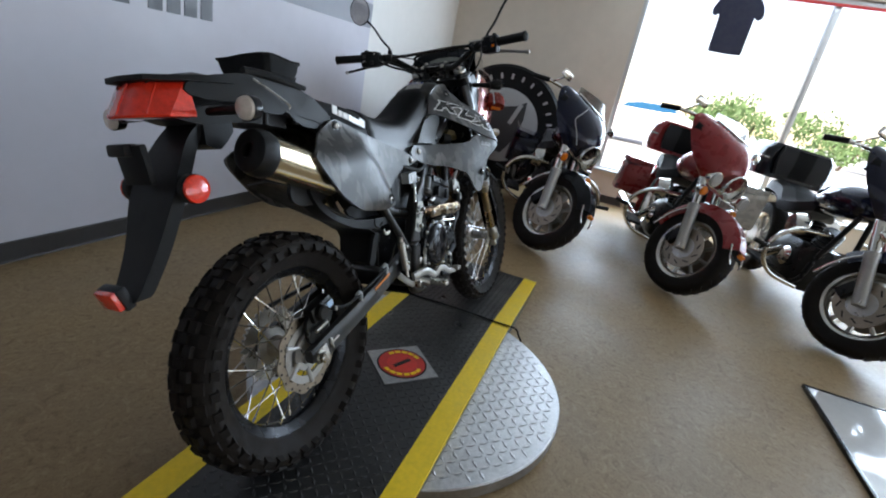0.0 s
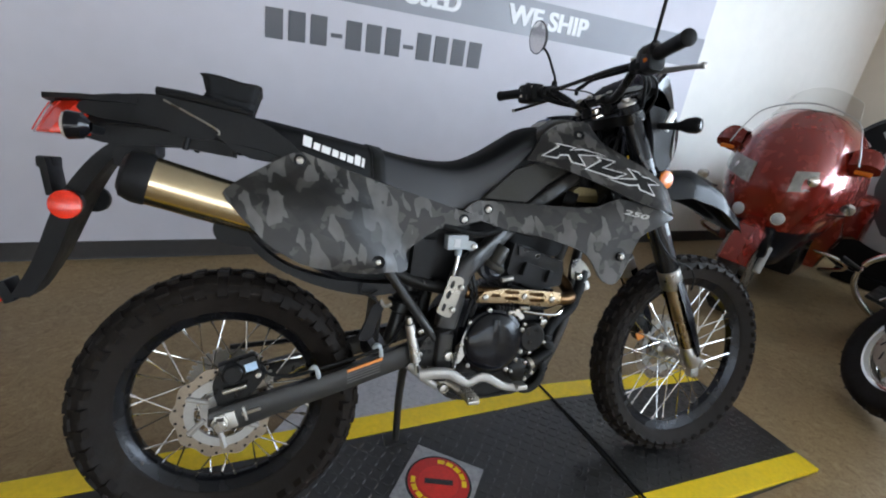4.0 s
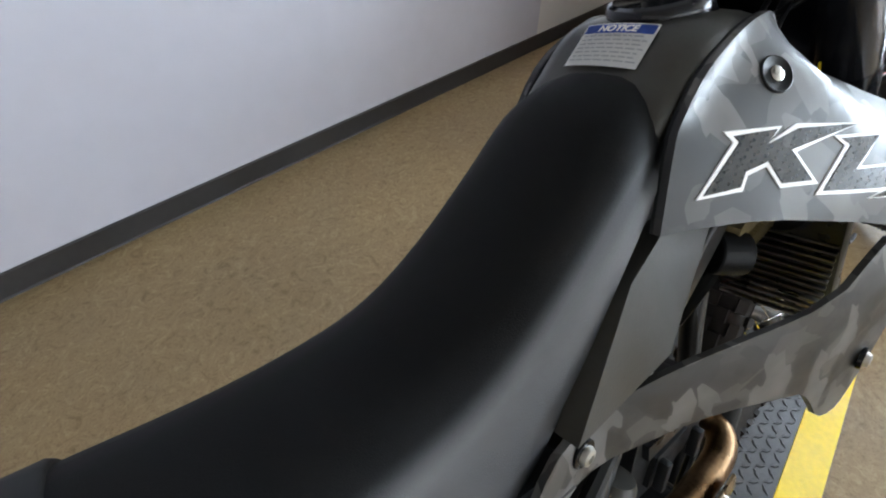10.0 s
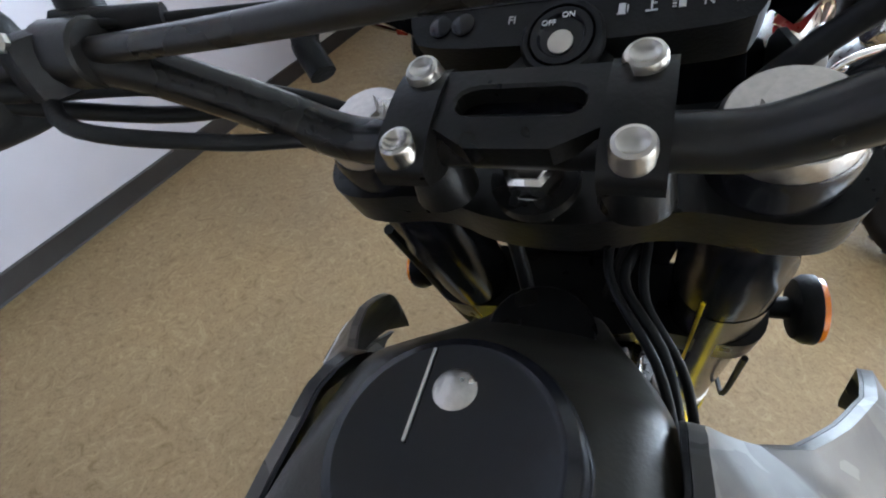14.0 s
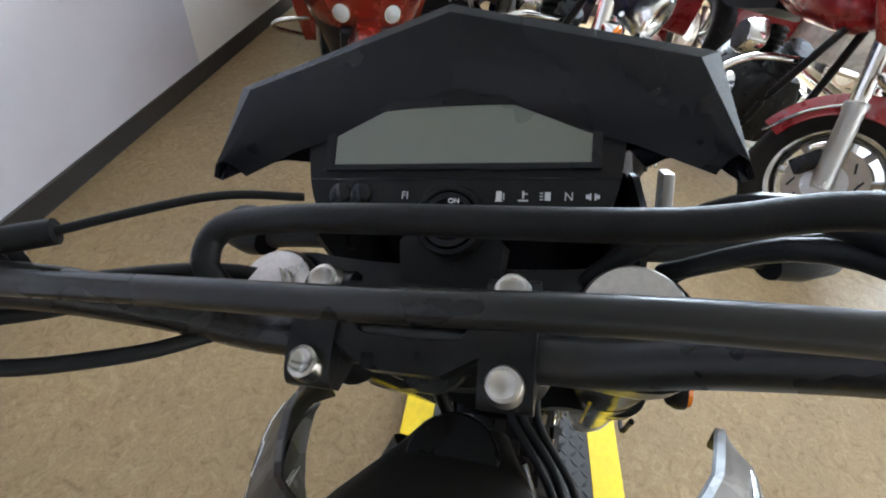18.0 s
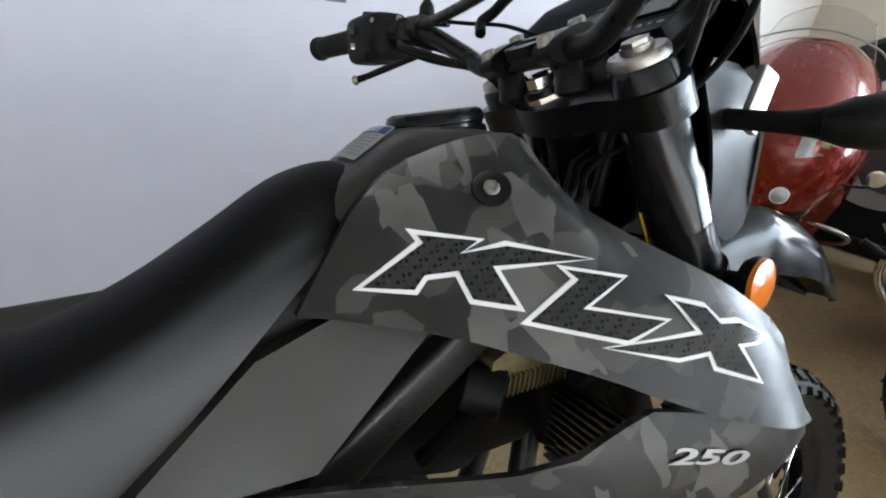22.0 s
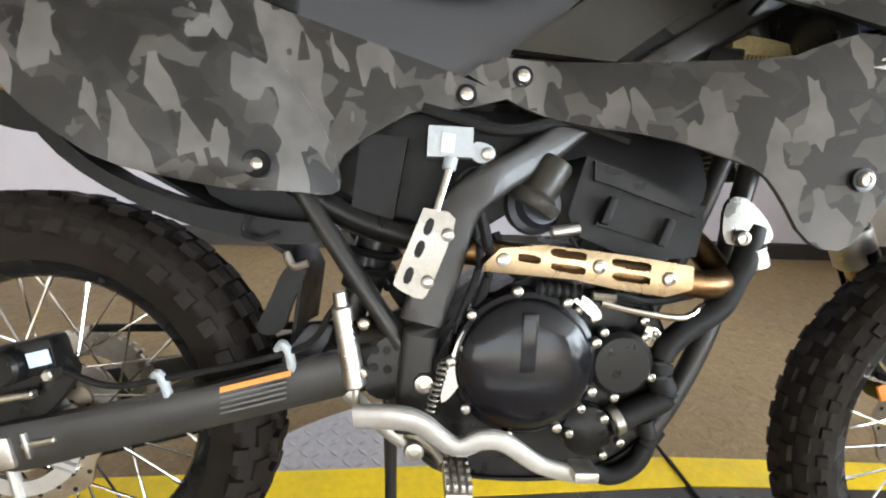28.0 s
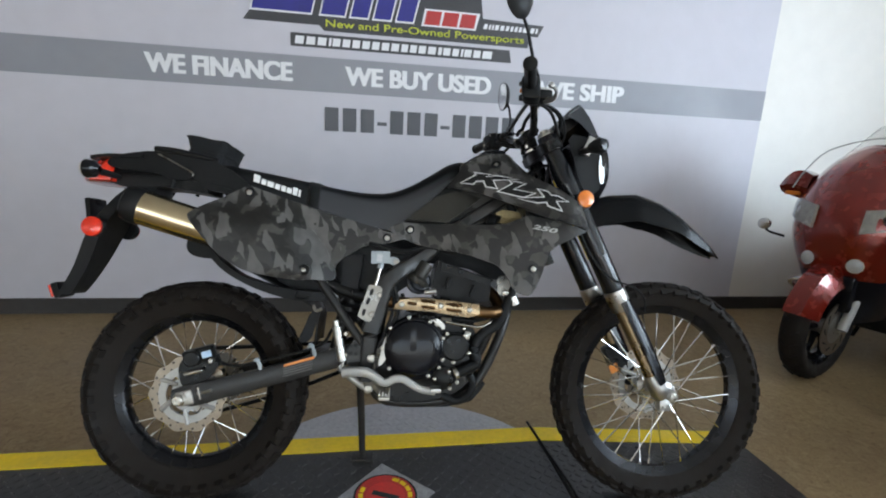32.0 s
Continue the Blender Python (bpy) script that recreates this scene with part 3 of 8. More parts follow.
thing("mural_band", box(((ROOM_W + MURAL_END) / 2, ROOM_N - 0.001, 1.556), (MURAL_END - ROOM_W, 0.006, 0.206), 0), BAND, "grey painted band along the pale wall", "wall band", kind="structure", smooth=0)
wall_words("wall_lettering", "WE FINANCE", -0.806, 1.503, 0.832, 0.112, LETTER_W, "white capitals WE FINANCE on the grey band", bold=0.024, stroke=0.0042)
wall_words("wall_lettering", "WE BUY USED", 0.350, 1.503, 0.937, 0.112, LETTER_W, "white capitals WE BUY USED on the grey band", bold=0.024, stroke=0.0042)
wall_words("wall_lettering", "WE SHIP", 1.615, 1.505, 0.618, 0.112, LETTER_W, "white capitals WE SHIP on the grey band", bold=0.024, stroke=0.0042)

# the telephone number stands as plain bars, one for each sign
phone = root("phone_number_bars", pose(0, 0, 0), "row of dark grey bars below the wall band", "lettering")
xs, x = [], 0.215
for ch in "000-000-0000":
    w = 0.062 if ch == "-" else 0.098
    h = 0.022 if ch == "-" else 0.146
    part("bar", box((x + w / 2, ROOM_N - 0.001, 1.218 + (0.073 if ch != "-" else 0.060)), (w - (0 if ch == "-" else 0.012), 0.006, h), 0.001), LETTER_D, phone, smooth=0)
    x += w + 0.0145

# the dealer's logo as plain shapes
LOGO_DARK = mat("logo_dark", (0.045, 0.045, 0.050), 0.45)
LOGO_BLUE = mat("logo_blue", (0.020, 0.022, 0.20), 0.45)
LOGO_RED = mat("logo_red", (0.42, 0.030, 0.030), 0.45)
LOGO_YELLOW = mat("logo_yellow", (0.50, 0.55, 0.05), 0.45)
logo = root("wall_logo", pose(0, 0, 0), "blue, red and dark dealer emblem painted on the wall", "emblem")


def flat_shape(name, pts, material, parent, proud, y=ROOM_N):
    bm = bmesh.new()
    f = bm.faces.new([bm.verts.new((px, y - proud, pz)) for px, pz in pts])
    geo = bmesh.ops.extrude_face_region(bm, geom=[f])
    bmesh.ops.translate(bm, vec=(0, proud - 0.0005, 0), verts=[g for g in geo["geom"] if isinstance(g, bmesh.types.BMVert)])
    return part(name, bm, material, parent, smooth=0)


flat_shape("backing", [(-0.25, 1.842), (-0.08, 2.08), (1.19, 2.10), (1.21, 1.965), (1.62, 1.955), (1.585, 1.885), (1.535, 1.885), (1.52, 1.812), (0.22, 1.812), (0.19, 1.842)], LOGO_DARK, logo, 0.004)
flat_shape("backing", [(0.02, 1.712), (0.02, 1.790), (1.40, 1.790), (1.415, 1.712)], LOGO_DARK, logo, 0.004)
for x0, x1 in ((-0.20, 0.16), (0.20, 0.36), (0.38, 0.50), (0.52, 0.64), (0.66, 0.78)):
    flat_shape("blue_block", [(x0 - 0.012, 1.896), (x0 + 0.03, 2.066), (x1 + 0.03, 2.066), (x1 - 0.012, 1.896)], LETTER_W, logo, 0.0052)
    flat_shape("blue_block", [(x0, 1.906), (x0 + 0.034, 2.058), (x1 + 0.018, 2.058), (x1 - 0.018, 1.906)], LOGO_BLUE, logo, 0.0066)
flat_shape("red_block", [(0.815, 1.890), (0.835, 1.992), (1.190, 1.992), (1.165, 1.890)], LETTER_W, logo, 0.0052)
for i in range(3):
    x0 = 0.832 + i * 0.112
    flat_shape("red_block", [(x0, 1.900), (x0 + 0.016, 1.982), (x0 + 0.112, 1.982), (x0 + 0.098, 1.900)], LOGO_RED, logo, 0.0066)
random.seed(5)
x = 1.215
for w in (0.028, 0.014, 0.014, 0.030, 0.030, 0.026, 0.022, 0.022, 0.022, 0.045, 0.030, 0.014):
    flat_shape("white_bar", [(x, 1.905), (x + 0.008, 1.935), (x + 0.008 + w * 0.8, 1.935), (x + w * 0.8, 1.905)], LETTER_W, logo, 0.0066)
    x += w + 0.006
x = 0.045
for w in [0.062] * 3 + [0.018] + [0.055] * 6 + [0.058, 0.05, 0.05, 0.055, 0.06, 0.028, 0.055, 0.05] + [0.018, 0.055, 0.055, 0.075]:
    flat_shape("white_bar", [(x, 1.727), (x + 0.006, 1.772), (x + 0.006 + w * 0.82, 1.772), (x + w * 0.82, 1.727)], LETTER_W, logo, 0.0066)
    x += w + 0.005
wall_words("wall_lettering", "New and Pre-Owned Powersports", 0.23, 1.822, 1.26, 0.055, LOGO_YELLOW, "yellow-green words New and Pre-Owned Powersports on the emblem", bold=0.006, y=ROOM_N - 0.0035)

# socket plate
outlet = root("outlet_plate", pose(-0.136, ROOM_N - 0.004, 0.373), "ivory plastic wall socket plate above the baseboard", "socket")
part("plate", box((0, 0, 0), (0.078, 0.008, 0.112), 0.003), OUTLET, outlet)
for dz in (-0.026, 0.026):
    part("socket", box((0, -0.0045, dz), (0.034, 0.004, 0.028), 0.0015), OUTLET, outlet)
part("screw", rod((0, -0.003, 0), (0, -0.0055, 0), 0.004, seg=10), STEEL, outlet)

# spotlights in a row under the ceiling
SPOT = mat("black_spotlight", (0.02, 0.02, 0.02), 0.5)
SPOTS = [(4.78, ROOM_N - 0.07, 2.715), (5.02, ROOM_N - 0.07, 2.715), (5.45, ROOM_N - 0.07, 2.715)] + [(ROOM_E - 0.07, y, 2.63) for y in (1.46, 0.98, 0.72, 0.23, -0.03, -0.24)]
first = None
for i, p in enumerate(SPOTS):
    if first is None:
        first = root("wall_spotlight", pose(*p), "small black spotlight fixed under the ceiling", "spotlight", "spotlights under the ceiling")
        part("can", lathe([(0.012, -0.045), (0.032, -0.03), (0.036, 0.045), (0.028, 0.045), (0.026, 0.02)], (0, 0, 0), (-0.35, -0.35, -0.6), 14), SPOT, first)
        part("bracket", box((0, 0.03, 0.02), (0.03, 0.075, 0.02), 0.003), SPOT, first)
    else:
        ob = copy_thing(first, pose(*p, 0, 0, 0 if i < 3 else -90))

# ---- turntable under the motorcycle ----
TURN_C, TURN_R, TOP = (0.62, -0.14), 0.62, 0.080
disc = root("turntable", pose(*TURN_C, 0), "round tread-plate display turntable on the floor", "turntable")
part("disc", lathe([(TURN_R - 0.02, 0.0), (TURN_R, 0.004), (TURN_R, 0.046), (TURN_R - 0.004, 0.050), (0.001, 0.050)], (0, 0, 0), (0, 0, 1), 96), PLATE, disc)


def tread(inside, z, x0, x1, y0, y1, pitch, name, material, parent, height=0.0022, tilt=0.0):
    """Raised lozenges in two alternating directions, one joined sheet."""
    bm = bmesh.new()
    i = 0
    nx, ny = int((x1 - x0) / pitch), int((y1 - y0) / pitch)
    for a in range(nx):
        for b in range(ny):
            cx, cy = x0 + (a + 0.5) * pitch, y0 + (b + 0.5) * pitch
            if not inside(cx, cy):
                continue
            ang = radians(45 if (a + b) % 2 else -45)
            ca, sa = math.cos(ang), math.sin(ang)
            zz = z(cx) if callable(z) else z
            pts = []
            for u, w, h in ((-0.5, 0, 0), (0, -0.16, 0), (0.5, 0, 0), (0, 0.16, 0), (-0.3, 0, 1), (0, -0.08, 1), (0.3, 0, 1), (0, 0.08, 1)):
                u, w = u * pitch * 1.05, w * pitch * 1.1
                pts.append(bm.verts.new((cx + ca * u - sa * w, cy + sa * u + ca * w, zz + h * height)))
            for f in ((4, 5, 6, 7), (0, 1, 5, 4), (1, 2, 6, 5), (2, 3, 7, 6), (3, 0, 4, 7)):
                bm.faces.new([pts[k] for k in f])
    ob = part(name, bm, material, parent, smooth=0)
    return tagged(ob, kind="stuff")


tread(lambda x, y: x * x + y * y < (TURN_R - 0.03) ** 2 and (y > 0.30 or y < -0.24), 0.0505, -TURN_R, TURN_R, -TURN_R, TURN_R, 0.034, "tread_pattern", PLATE, disc, 0.0013)

BOARD_M = pose(0, -0.118, 0, 0, 0, 0.1)
RAMP0, RAMP1, HALF_W = 1.150, 2.03, 0.313
ramp_board = root("display_ramp", BOARD_M, "black tread ramp board with yellow edges on the turntable", "ramp")


def board_z(x):
    return TOP if x < RAMP0 else TOP - (TOP - 0.012) * (x - RAMP0) / (RAMP1 - RAMP0)


def board_piece(name, x0, x1, y0, y1, lift, under, material, label=""):
    xs = [x0 + (x1 - x0) * i / 12 for i in range(13)]
    bm = loft([[(x, y0, under(x)), (x, y1, under(x)), (x, y1, board_z(x) + lift), (x, y0, board_z(x) + lift)] for x in xs])
    return part(name, bm, material, ramp_board, label, smooth=0)


board_piece("board", -1.25, RAMP0 - 0.004, -HALF_W, HALF_W, 0, lambda x: TOP - 0.02, BOARD)
board_piece("ramp", RAMP0 + 0.004, RAMP1, -HALF_W, HALF_W, 0, lambda x: 0.001, BOARD)
for x0, x1 in ((-1.25, RAMP0 - 0.005), (RAMP0 + 0.005, RAMP1 - 0.002)):
    for s in (-1, 1):
        y0, y1 = sorted((s * (HALF_W + 0.001), s * (HALF_W - 0.084)))
        board_piece("yellow_stripe", x0, x1, y0, y1, 0.0025, lambda x: board_z(x) - 0.012 if x < RAMP0 else max(0.001, board_z(x) - 0.012), YELLOW, "bright yellow edge stripe")
tread(lambda x, y: abs(y) < HALF_W - 0.094 and abs(x - RAMP0) > 0.012, lambda x: board_z(x) + 0.0003, -1.2, RAMP1 - 0.02, -HALF_W + 0.09, HALF_W - 0.09, 0.027, "tread_pattern", BOARD, ramp_board)
for x in (-0.9, 0.1, 0.95):
    for s in (-0.2, 0.2):
        part("foot", box((x, s, 0.027), (0.08, 0.05, 0.052), 0.004), BOARD, ramp_board)
# black cord lying across the seam
thing("black_cord", tube([(1.14, 0.23, TOP + 0.006), (1.15, 0.08, TOP + 0.005), (1.165, -0.15, TOP + 0.005), (1.16, -0.36, TOP + 0.005), (1.162, -0.458, TOP + 0.004), (1.17, -0.482, 0.052), (1.20, -0.50, 0.006)], 0.0045, 8), GRIP, "thin black cord lying across the ramp seam", "cord")

# floor sticker on the ramp
STEELFILM = mat("grey_sticker_film", (0.34, 0.34, 0.34), 0.4, 0.4, var=0.4, scale=60)
emblem = root("warning_sticker", pose(0.560, -0.127, TOP + 0.0025, 0, 0, -43), "grey square sticker with a red round emblem on the ramp", "sticker")
part("film", box((0, 0, 0.0004), (0.222, 0.218, 0.0032), 0.0), STEELFILM, emblem)
def ellipse(rx, ry, z, h, n=48):
    bm = lathe([(1, z), (1, z + h), (0.0, z + h)], (0, 0, 0), (0, 0, 1), n)
    for v in bm.verts:
        v.co.x, v.co.y = v.co.x * rx, v.co.y * ry
    return bm
part("ring", ellipse(0.100, 0.098, 0.0021, 0.001), DECALBLACK, emblem)
part("disc", ellipse(0.093, 0.091, 0.0032, 0.001), mat("sticker_red", (0.50, 0.02, 0.015), 0.4), emblem)
part("dark_rim", ellipse(0.061, 0.059, 0.0043, 0.0006), mat("sticker_bright_red", (0.62, 0.03, 0.02), 0.4), emblem)
for a0, n in ((200, 6), (20, 5)):
    for k in range(n):
        a = radians(a0 + k * 21)
        part("bar", box((0.077 * math.cos(a), 0.075 * math.sin(a), 0.0050), (0.014, 0.022, 0.0012), 0.0, (0, 0, math.degrees(a))), YELLOW, emblem, smooth=0)
part("dark_bar", box((0, 0, 0.0054), (0.085, 0.018, 0.0012), 0.0, (0, 0, 20)), DECALBLACK, emblem, smooth=0)

# white glossy display panel lying on the floor
panel_root = root("floor_display_panel", pose(0, 0, 0), "glossy white panel with a dark edge lying on the floor", "panel")
GLOSSWHITE = mat("gloss_white_panel", (0.70, 0.70, 0.68), 0.08, var=0.05, bump=0, coat=0.8)
part("top", box((0.88, -2.64, 0.010), (1.72, 1.42, 0.016), 0.002), GLOSSWHITE, panel_root)
for c, s in (((0.88, -1.92, 0.010), (1.76, 0.018, 0.020)), ((1.75, -2.64, 0.010), (0.018, 1.42, 0.020))):
    part("edge_trim", box(c, s, 0.002), GLOSSBLACK, panel_root)

# ---- outside the window ----
ASPHALT = mat("car_park_concrete", (0.60, 0.59, 0.57), 0.9, var=0.10, scale=0.6)
bm = bmesh.new()
# the car park rises a little away from the shop
strip = [[bm.verts.new((x, y, z)) for y in (-400, 400)] for x, z in ((-400, -0.18), (7.0, -0.18), (11.0, 0.0), (15.0, 0.20), (18.0, 0.24), (400, 0.24))]
for q, r in zip(strip, strip[1:]):
    bm.faces.new((q[0], r[0], r[1], q[1]))
thing("ground", bm, ASPHALT, "pale sunlit car park ground outside the window", "ground", kind="structure", smooth=0)
LEAF = mat("leaf_green", (0.19, 0.30, 0.11), 0.6, var=0.4, scale=4)
BARK = mat("tree_bark", (0.09, 0.065, 0.045), 0.9, var=0.3, scale=12)


def shrub(x, y, h, r, seed):
    """A broad bush or low tree: short stems, many loose leaf clumps, uneven outline."""
    rng = random.Random(seed)
    t = root("shrub", pose(x, y, 0.235), "broad sunlit green shrub beyond the car park", "shrub", "shrubs outside the window")
    for k in range(3):
        a = k * 2.1 + rng.random()
        part("stem", tube([(0.1 * math.cos(a), 0.1 * math.sin(a), 0), (0.3 * r * math.cos(a), 0.3 * r * math.sin(a), h * 0.35), (0.5 * r * math.cos(a), 0.5 * r * math.sin(a), h * 0.7)], [0.09, 0.06, 0.02], 6), BARK, t)
    bm = bmesh.new()
    lumps = [Vector((rng.uniform(-1, 1) * r, rng.uniform(-1, 1) * r * 1.3, h * rng.uniform(0.25, 0.85))) for _ in range(16)]
    for c in lumps:
        lr = r * rng.uniform(0.28, 0.5)
        for _ in range(110):
            d = Vector((rng.gauss(0, 1), rng.gauss(0, 1), rng.gauss(0, 0.8)))
            p = c + d.normalized() * lr * rng.random() ** 0.4
            if p.z < 0.05:
                continue
            e = Euler((rng.random() * 6, rng.random() * 6, rng.random() * 6)).to_matrix()
            q = 0.07 + 0.09 * rng.random()
            bm.faces.new([bm.verts.new(p + e @ Vector(v) * q) for v in ((-1, 0, 0), (0, -0.6, 0.15), (1, 0, 0), (0, 0.6, 0.15))])
    tagged(part("crown", bm, LEAF, t, smooth=0), kind="stuff")


for i, (x, y, h, r) in enumerate(((29, -6.3, 2.7, 1.7), (30, -11.5, 2.5, 2.0), (31, -16.5, 3.0, 2.3), (33, -21.5, 3.3, 2.6))):
    shrub(x, y, h, r, i + 3)

CARWHITE = mat("white_car_paint", (0.78, 0.78, 0.78), 0.25, 0.0, var=0.04, bump=0, coat=1)
# the blue of the car windows is the sky's reflection, given as base colour
CARGLASS = mat("sky_toned_car_glass", (0.03, 0.15, 0.30), 0.08, var=0, bump=0, coat=1.0)


def car(m, paint, label):
    c = root("car", m, label, "car", "cars outside the window")
    side = [(-2.1, 0.45), (-2.15, 0.75), (-1.9, 0.92), (-1.2, 0.98), (-0.75, 1.36), (0.55, 1.40), (1.2, 0.98), (1.95, 0.86), (2.15, 0.62), (2.1, 0.38), (1.7, 0.30), (-1.7, 0.30)]
    cols = []
    for y, k in ((-0.86, 0.92), (-0.82, 1.0), (0.82, 1.0), (0.86, 0.92)):
        cols.append([(x * (0.99 if abs(y) > 0.83 else 1.0), y * (0.82 if z > 1.1 else 1), z * k + (1 - k) * 0.6) for x, z in rounded(side, 1)])
    part("body", loft(cols), paint, c)
    for s in (-1, 1):
        part("side_window", panel([(-1.05, 0.99), (-0.70, 1.30), (0.50, 1.33), (1.05, 0.99)], 0, 0.01, round_times=1), CARGLASS, c).location = (0, s * 0.80 - 0.005, 0)
        for x in (-1.35, 1.32):
            w = part("wheel", lathe([(0.10, -0.1), (0.31, -0.1), (0.33, -0.06), (0.33, 0.06), (0.31, 0.1), (0.10, 0.1)], (x, s * 0.76, 0.33), (x, s * 0.76 + 1, 0.33), 24), RUBBER, c)
            part("rim", lathe([(0.0, -0.012), (0.20, -0.012), (0.21, 0.0), (0.20, 0.012), (0.0, 0.012)], (x, s * 0.865, 0.33), (x, s * 2, 0.33), 20), ALU, w)
    return c


car(pose(16.6, -1.30, 0.215, 0, 0, -88), CARWHITE, "white parked car outside the shop window")

# dark T-shirt hanging in the window
SHIRT = mat("dark_navy_cotton", (0.020, 0.022, 0.045), 0.85, var=0.2, bump=0.4, bscale=900)
shirt = root("hanging_shirt", pose(ROOM_E - 0.10, -1.45, 2.28, 0, 0, 90), "dark T-shirt hanging in front of the window", "shirt")
half = [(0.0, 0.235), (0.055, 0.245), (0.085, 0.27), (0.14, 0.262), (0.215, 0.205), (0.262, 0.07), (0.205, 0.03), (0.172, 0.075), (0.168, -0.10), (0.168, -0.27), (0.166, -0.305), (0.16, -0.32), (0.13, -0.322), (0.04, -0.325)]
out = [(-x, z) for x, z in half] + [(x, z) for x, z in half[::-1][:-1]]
part("cloth", panel(out, lambda x, z: 0.015 * math.sin(x * 22) * (0.4 - z) - 0.01, 0.03, 0.04, 1), SHIRT, shirt)
part("print", panel([(-0.10, 0.13), (0.10, 0.13), (0.10, 0.09), (-0.10, 0.09)], lambda x, z: 0.015 * math.sin(x * 22) * (0.4 - z) - 0.013, 0.002, 0.04, 1), INK, shirt)
part("hanger", tube([(-0.16, 0.0, 0.24), (0, 0.0, 0.285), (0, 0, 0.36), (0, 0, 0.525)], 0.003, 6), STEEL, shirt)


# ---- the motorcycle on the turntable ----
AXLE = 0.333
SHIFT = Vector((0, 0, AXLE))
# its base lies below the rear axle; x runs forwards, y to its left
BIKE = pose(0, 0, 0.0742 + AXLE, 0, 0, -4.566) @ pose(0, 0, 0, -14.35, 0, 0) @ pose(0, 0, -AXLE)
bike = root("dirt_motorcycle", BIKE, "black and grey camouflage dual-sport motorcycle leaning on its side stand", "motorcycle")


def knobby_wheel(name, cx, R, half, rim_in, rim_half, rows, count, spokes, hub_r, parent, tread_h=0.011, cy=0.0, cz=0.0):
    """Tyre with moulded blocks, rim, hub and laced spokes, about the y axis at (cx, 0, 0)."""
    C = (cx, cy, cz)
    Y = (cx, cy + 1, cz)
    bead = rim_in + 0.030
    side = [(bead, -rim_half), (bead + 0.012, -rim_half - 0.006), ((bead + R) / 2, -half), (R - 0.035, -half * 0.97), (R - 0.018, -half * 0.78), (R - tread_h - 0.001, -half * 0.4), (R - tread_h, 0)]
    prof = [(p.x, p.y) for p in curve_points([(r, h, 0) for r, h in side], 3)]
    prof += [(r, -h) for r, h in prof[::-1][1:]] + [(bead - 0.004, rim_half - 0.004), (bead - 0.004, -rim_half + 0.004), prof[0]]
    wheel = part(name, lathe(prof, C, Y, 72, caps=False), RUBBER, parent, "worn black knobby tyre")
    bm = bmesh.new()
    for r0, y0, lx, ly, tilt, phase in rows:
        for k in range(count):
            a = 2 * math.pi * (k + phase) / count
            m = Matrix.Translation(C) @ Matrix.Rotation(a, 4, "Y") @ Matrix.Translation((0, y0, r0)) @ Matrix.Rotation(radians(tilt), 4, "X")
            vs = [bm.verts.new(m @ Vector((sx * lx * kk, sy * ly * kk, h))) for h, kk in ((-0.008, 0.55), (tread_h, 0.47)) for sx, sy in ((-1, -1), (1, -1), (1, 1), (-1, 1))]
            for f in ((4, 5, 6, 7), (0, 1, 5, 4), (1, 2, 6, 5), (2, 3, 7, 6), (3, 0, 4, 7)):
                bm.faces.new([vs[i] for i in f])
    tagged(part("tread_block", bm, RUBBER, wheel, smooth=0), kind="stuff")
    rp = [(rim_in, -0.012), (rim_in + 0.006, -rim_half * 0.55), (rim_in + 0.020, -rim_half * 0.75), (bead + 0.006, -rim_half - 0.002), (bead + 0.008, -rim_half + 0.003), (bead - 0.004, -rim_half + 0.006)]
    rp = rp + [(r, -h) for r, h in rp[::-1]] + [rp[0]]
    rim = part("rim", lathe(rp, C, Y, 72, caps=False), RIMBLACK, parent, "black anodised wheel rim")
    hub = part("hub", lathe([(0.012, -0.062), (hub_r, -0.055), (hub_r, -0.048), (hub_r * 0.62, -0.040), (hub_r * 0.55, 0.0), (hub_r * 0.62, 0.040), (hub_r, 0.048), (hub_r, 0.055), (0.012, 0.062)], C, Y, 32), ALU, parent, "silver cast wheel hub")
    # two kinds of spoke on each side, shared by all
    kinds = []
    for s in (-1, 1):
        for lean in (-1, 1):
            a = radians(62) * lean
            inner = Vector((hub_r * 0.95 * math.sin(a), s * 0.050, hub_r * 0.95 * math.cos(a)))
            outer = Vector((0, s * 0.008, rim_in + 0.004))
            bm = rod(inner, outer, 0.0019, seg=6, bev=0.0003)
            d = (outer - inner).normalized()
            join(bm, rod(outer - d * 0.018, outer, 0.0034, seg=6, bev=0.0003))
            kinds.append(bm)
    meshes = []
    for bm in kinds:
        ob = part("spoke", bm, CHROME, hub)
        meshes.append(ob.data)
        bpy.data.objects.remove(ob)
    for k in range(spokes):
        ob = new("spoke", meshes[k % 4])
        ob.parent = hub
        ob.matrix_basis = Matrix.Translation(C) @ Matrix.Rotation(2 * math.pi * (k + 0.35 * ((k % 4) in (1, 2))) / spokes, 4, "Y")
    return wheel


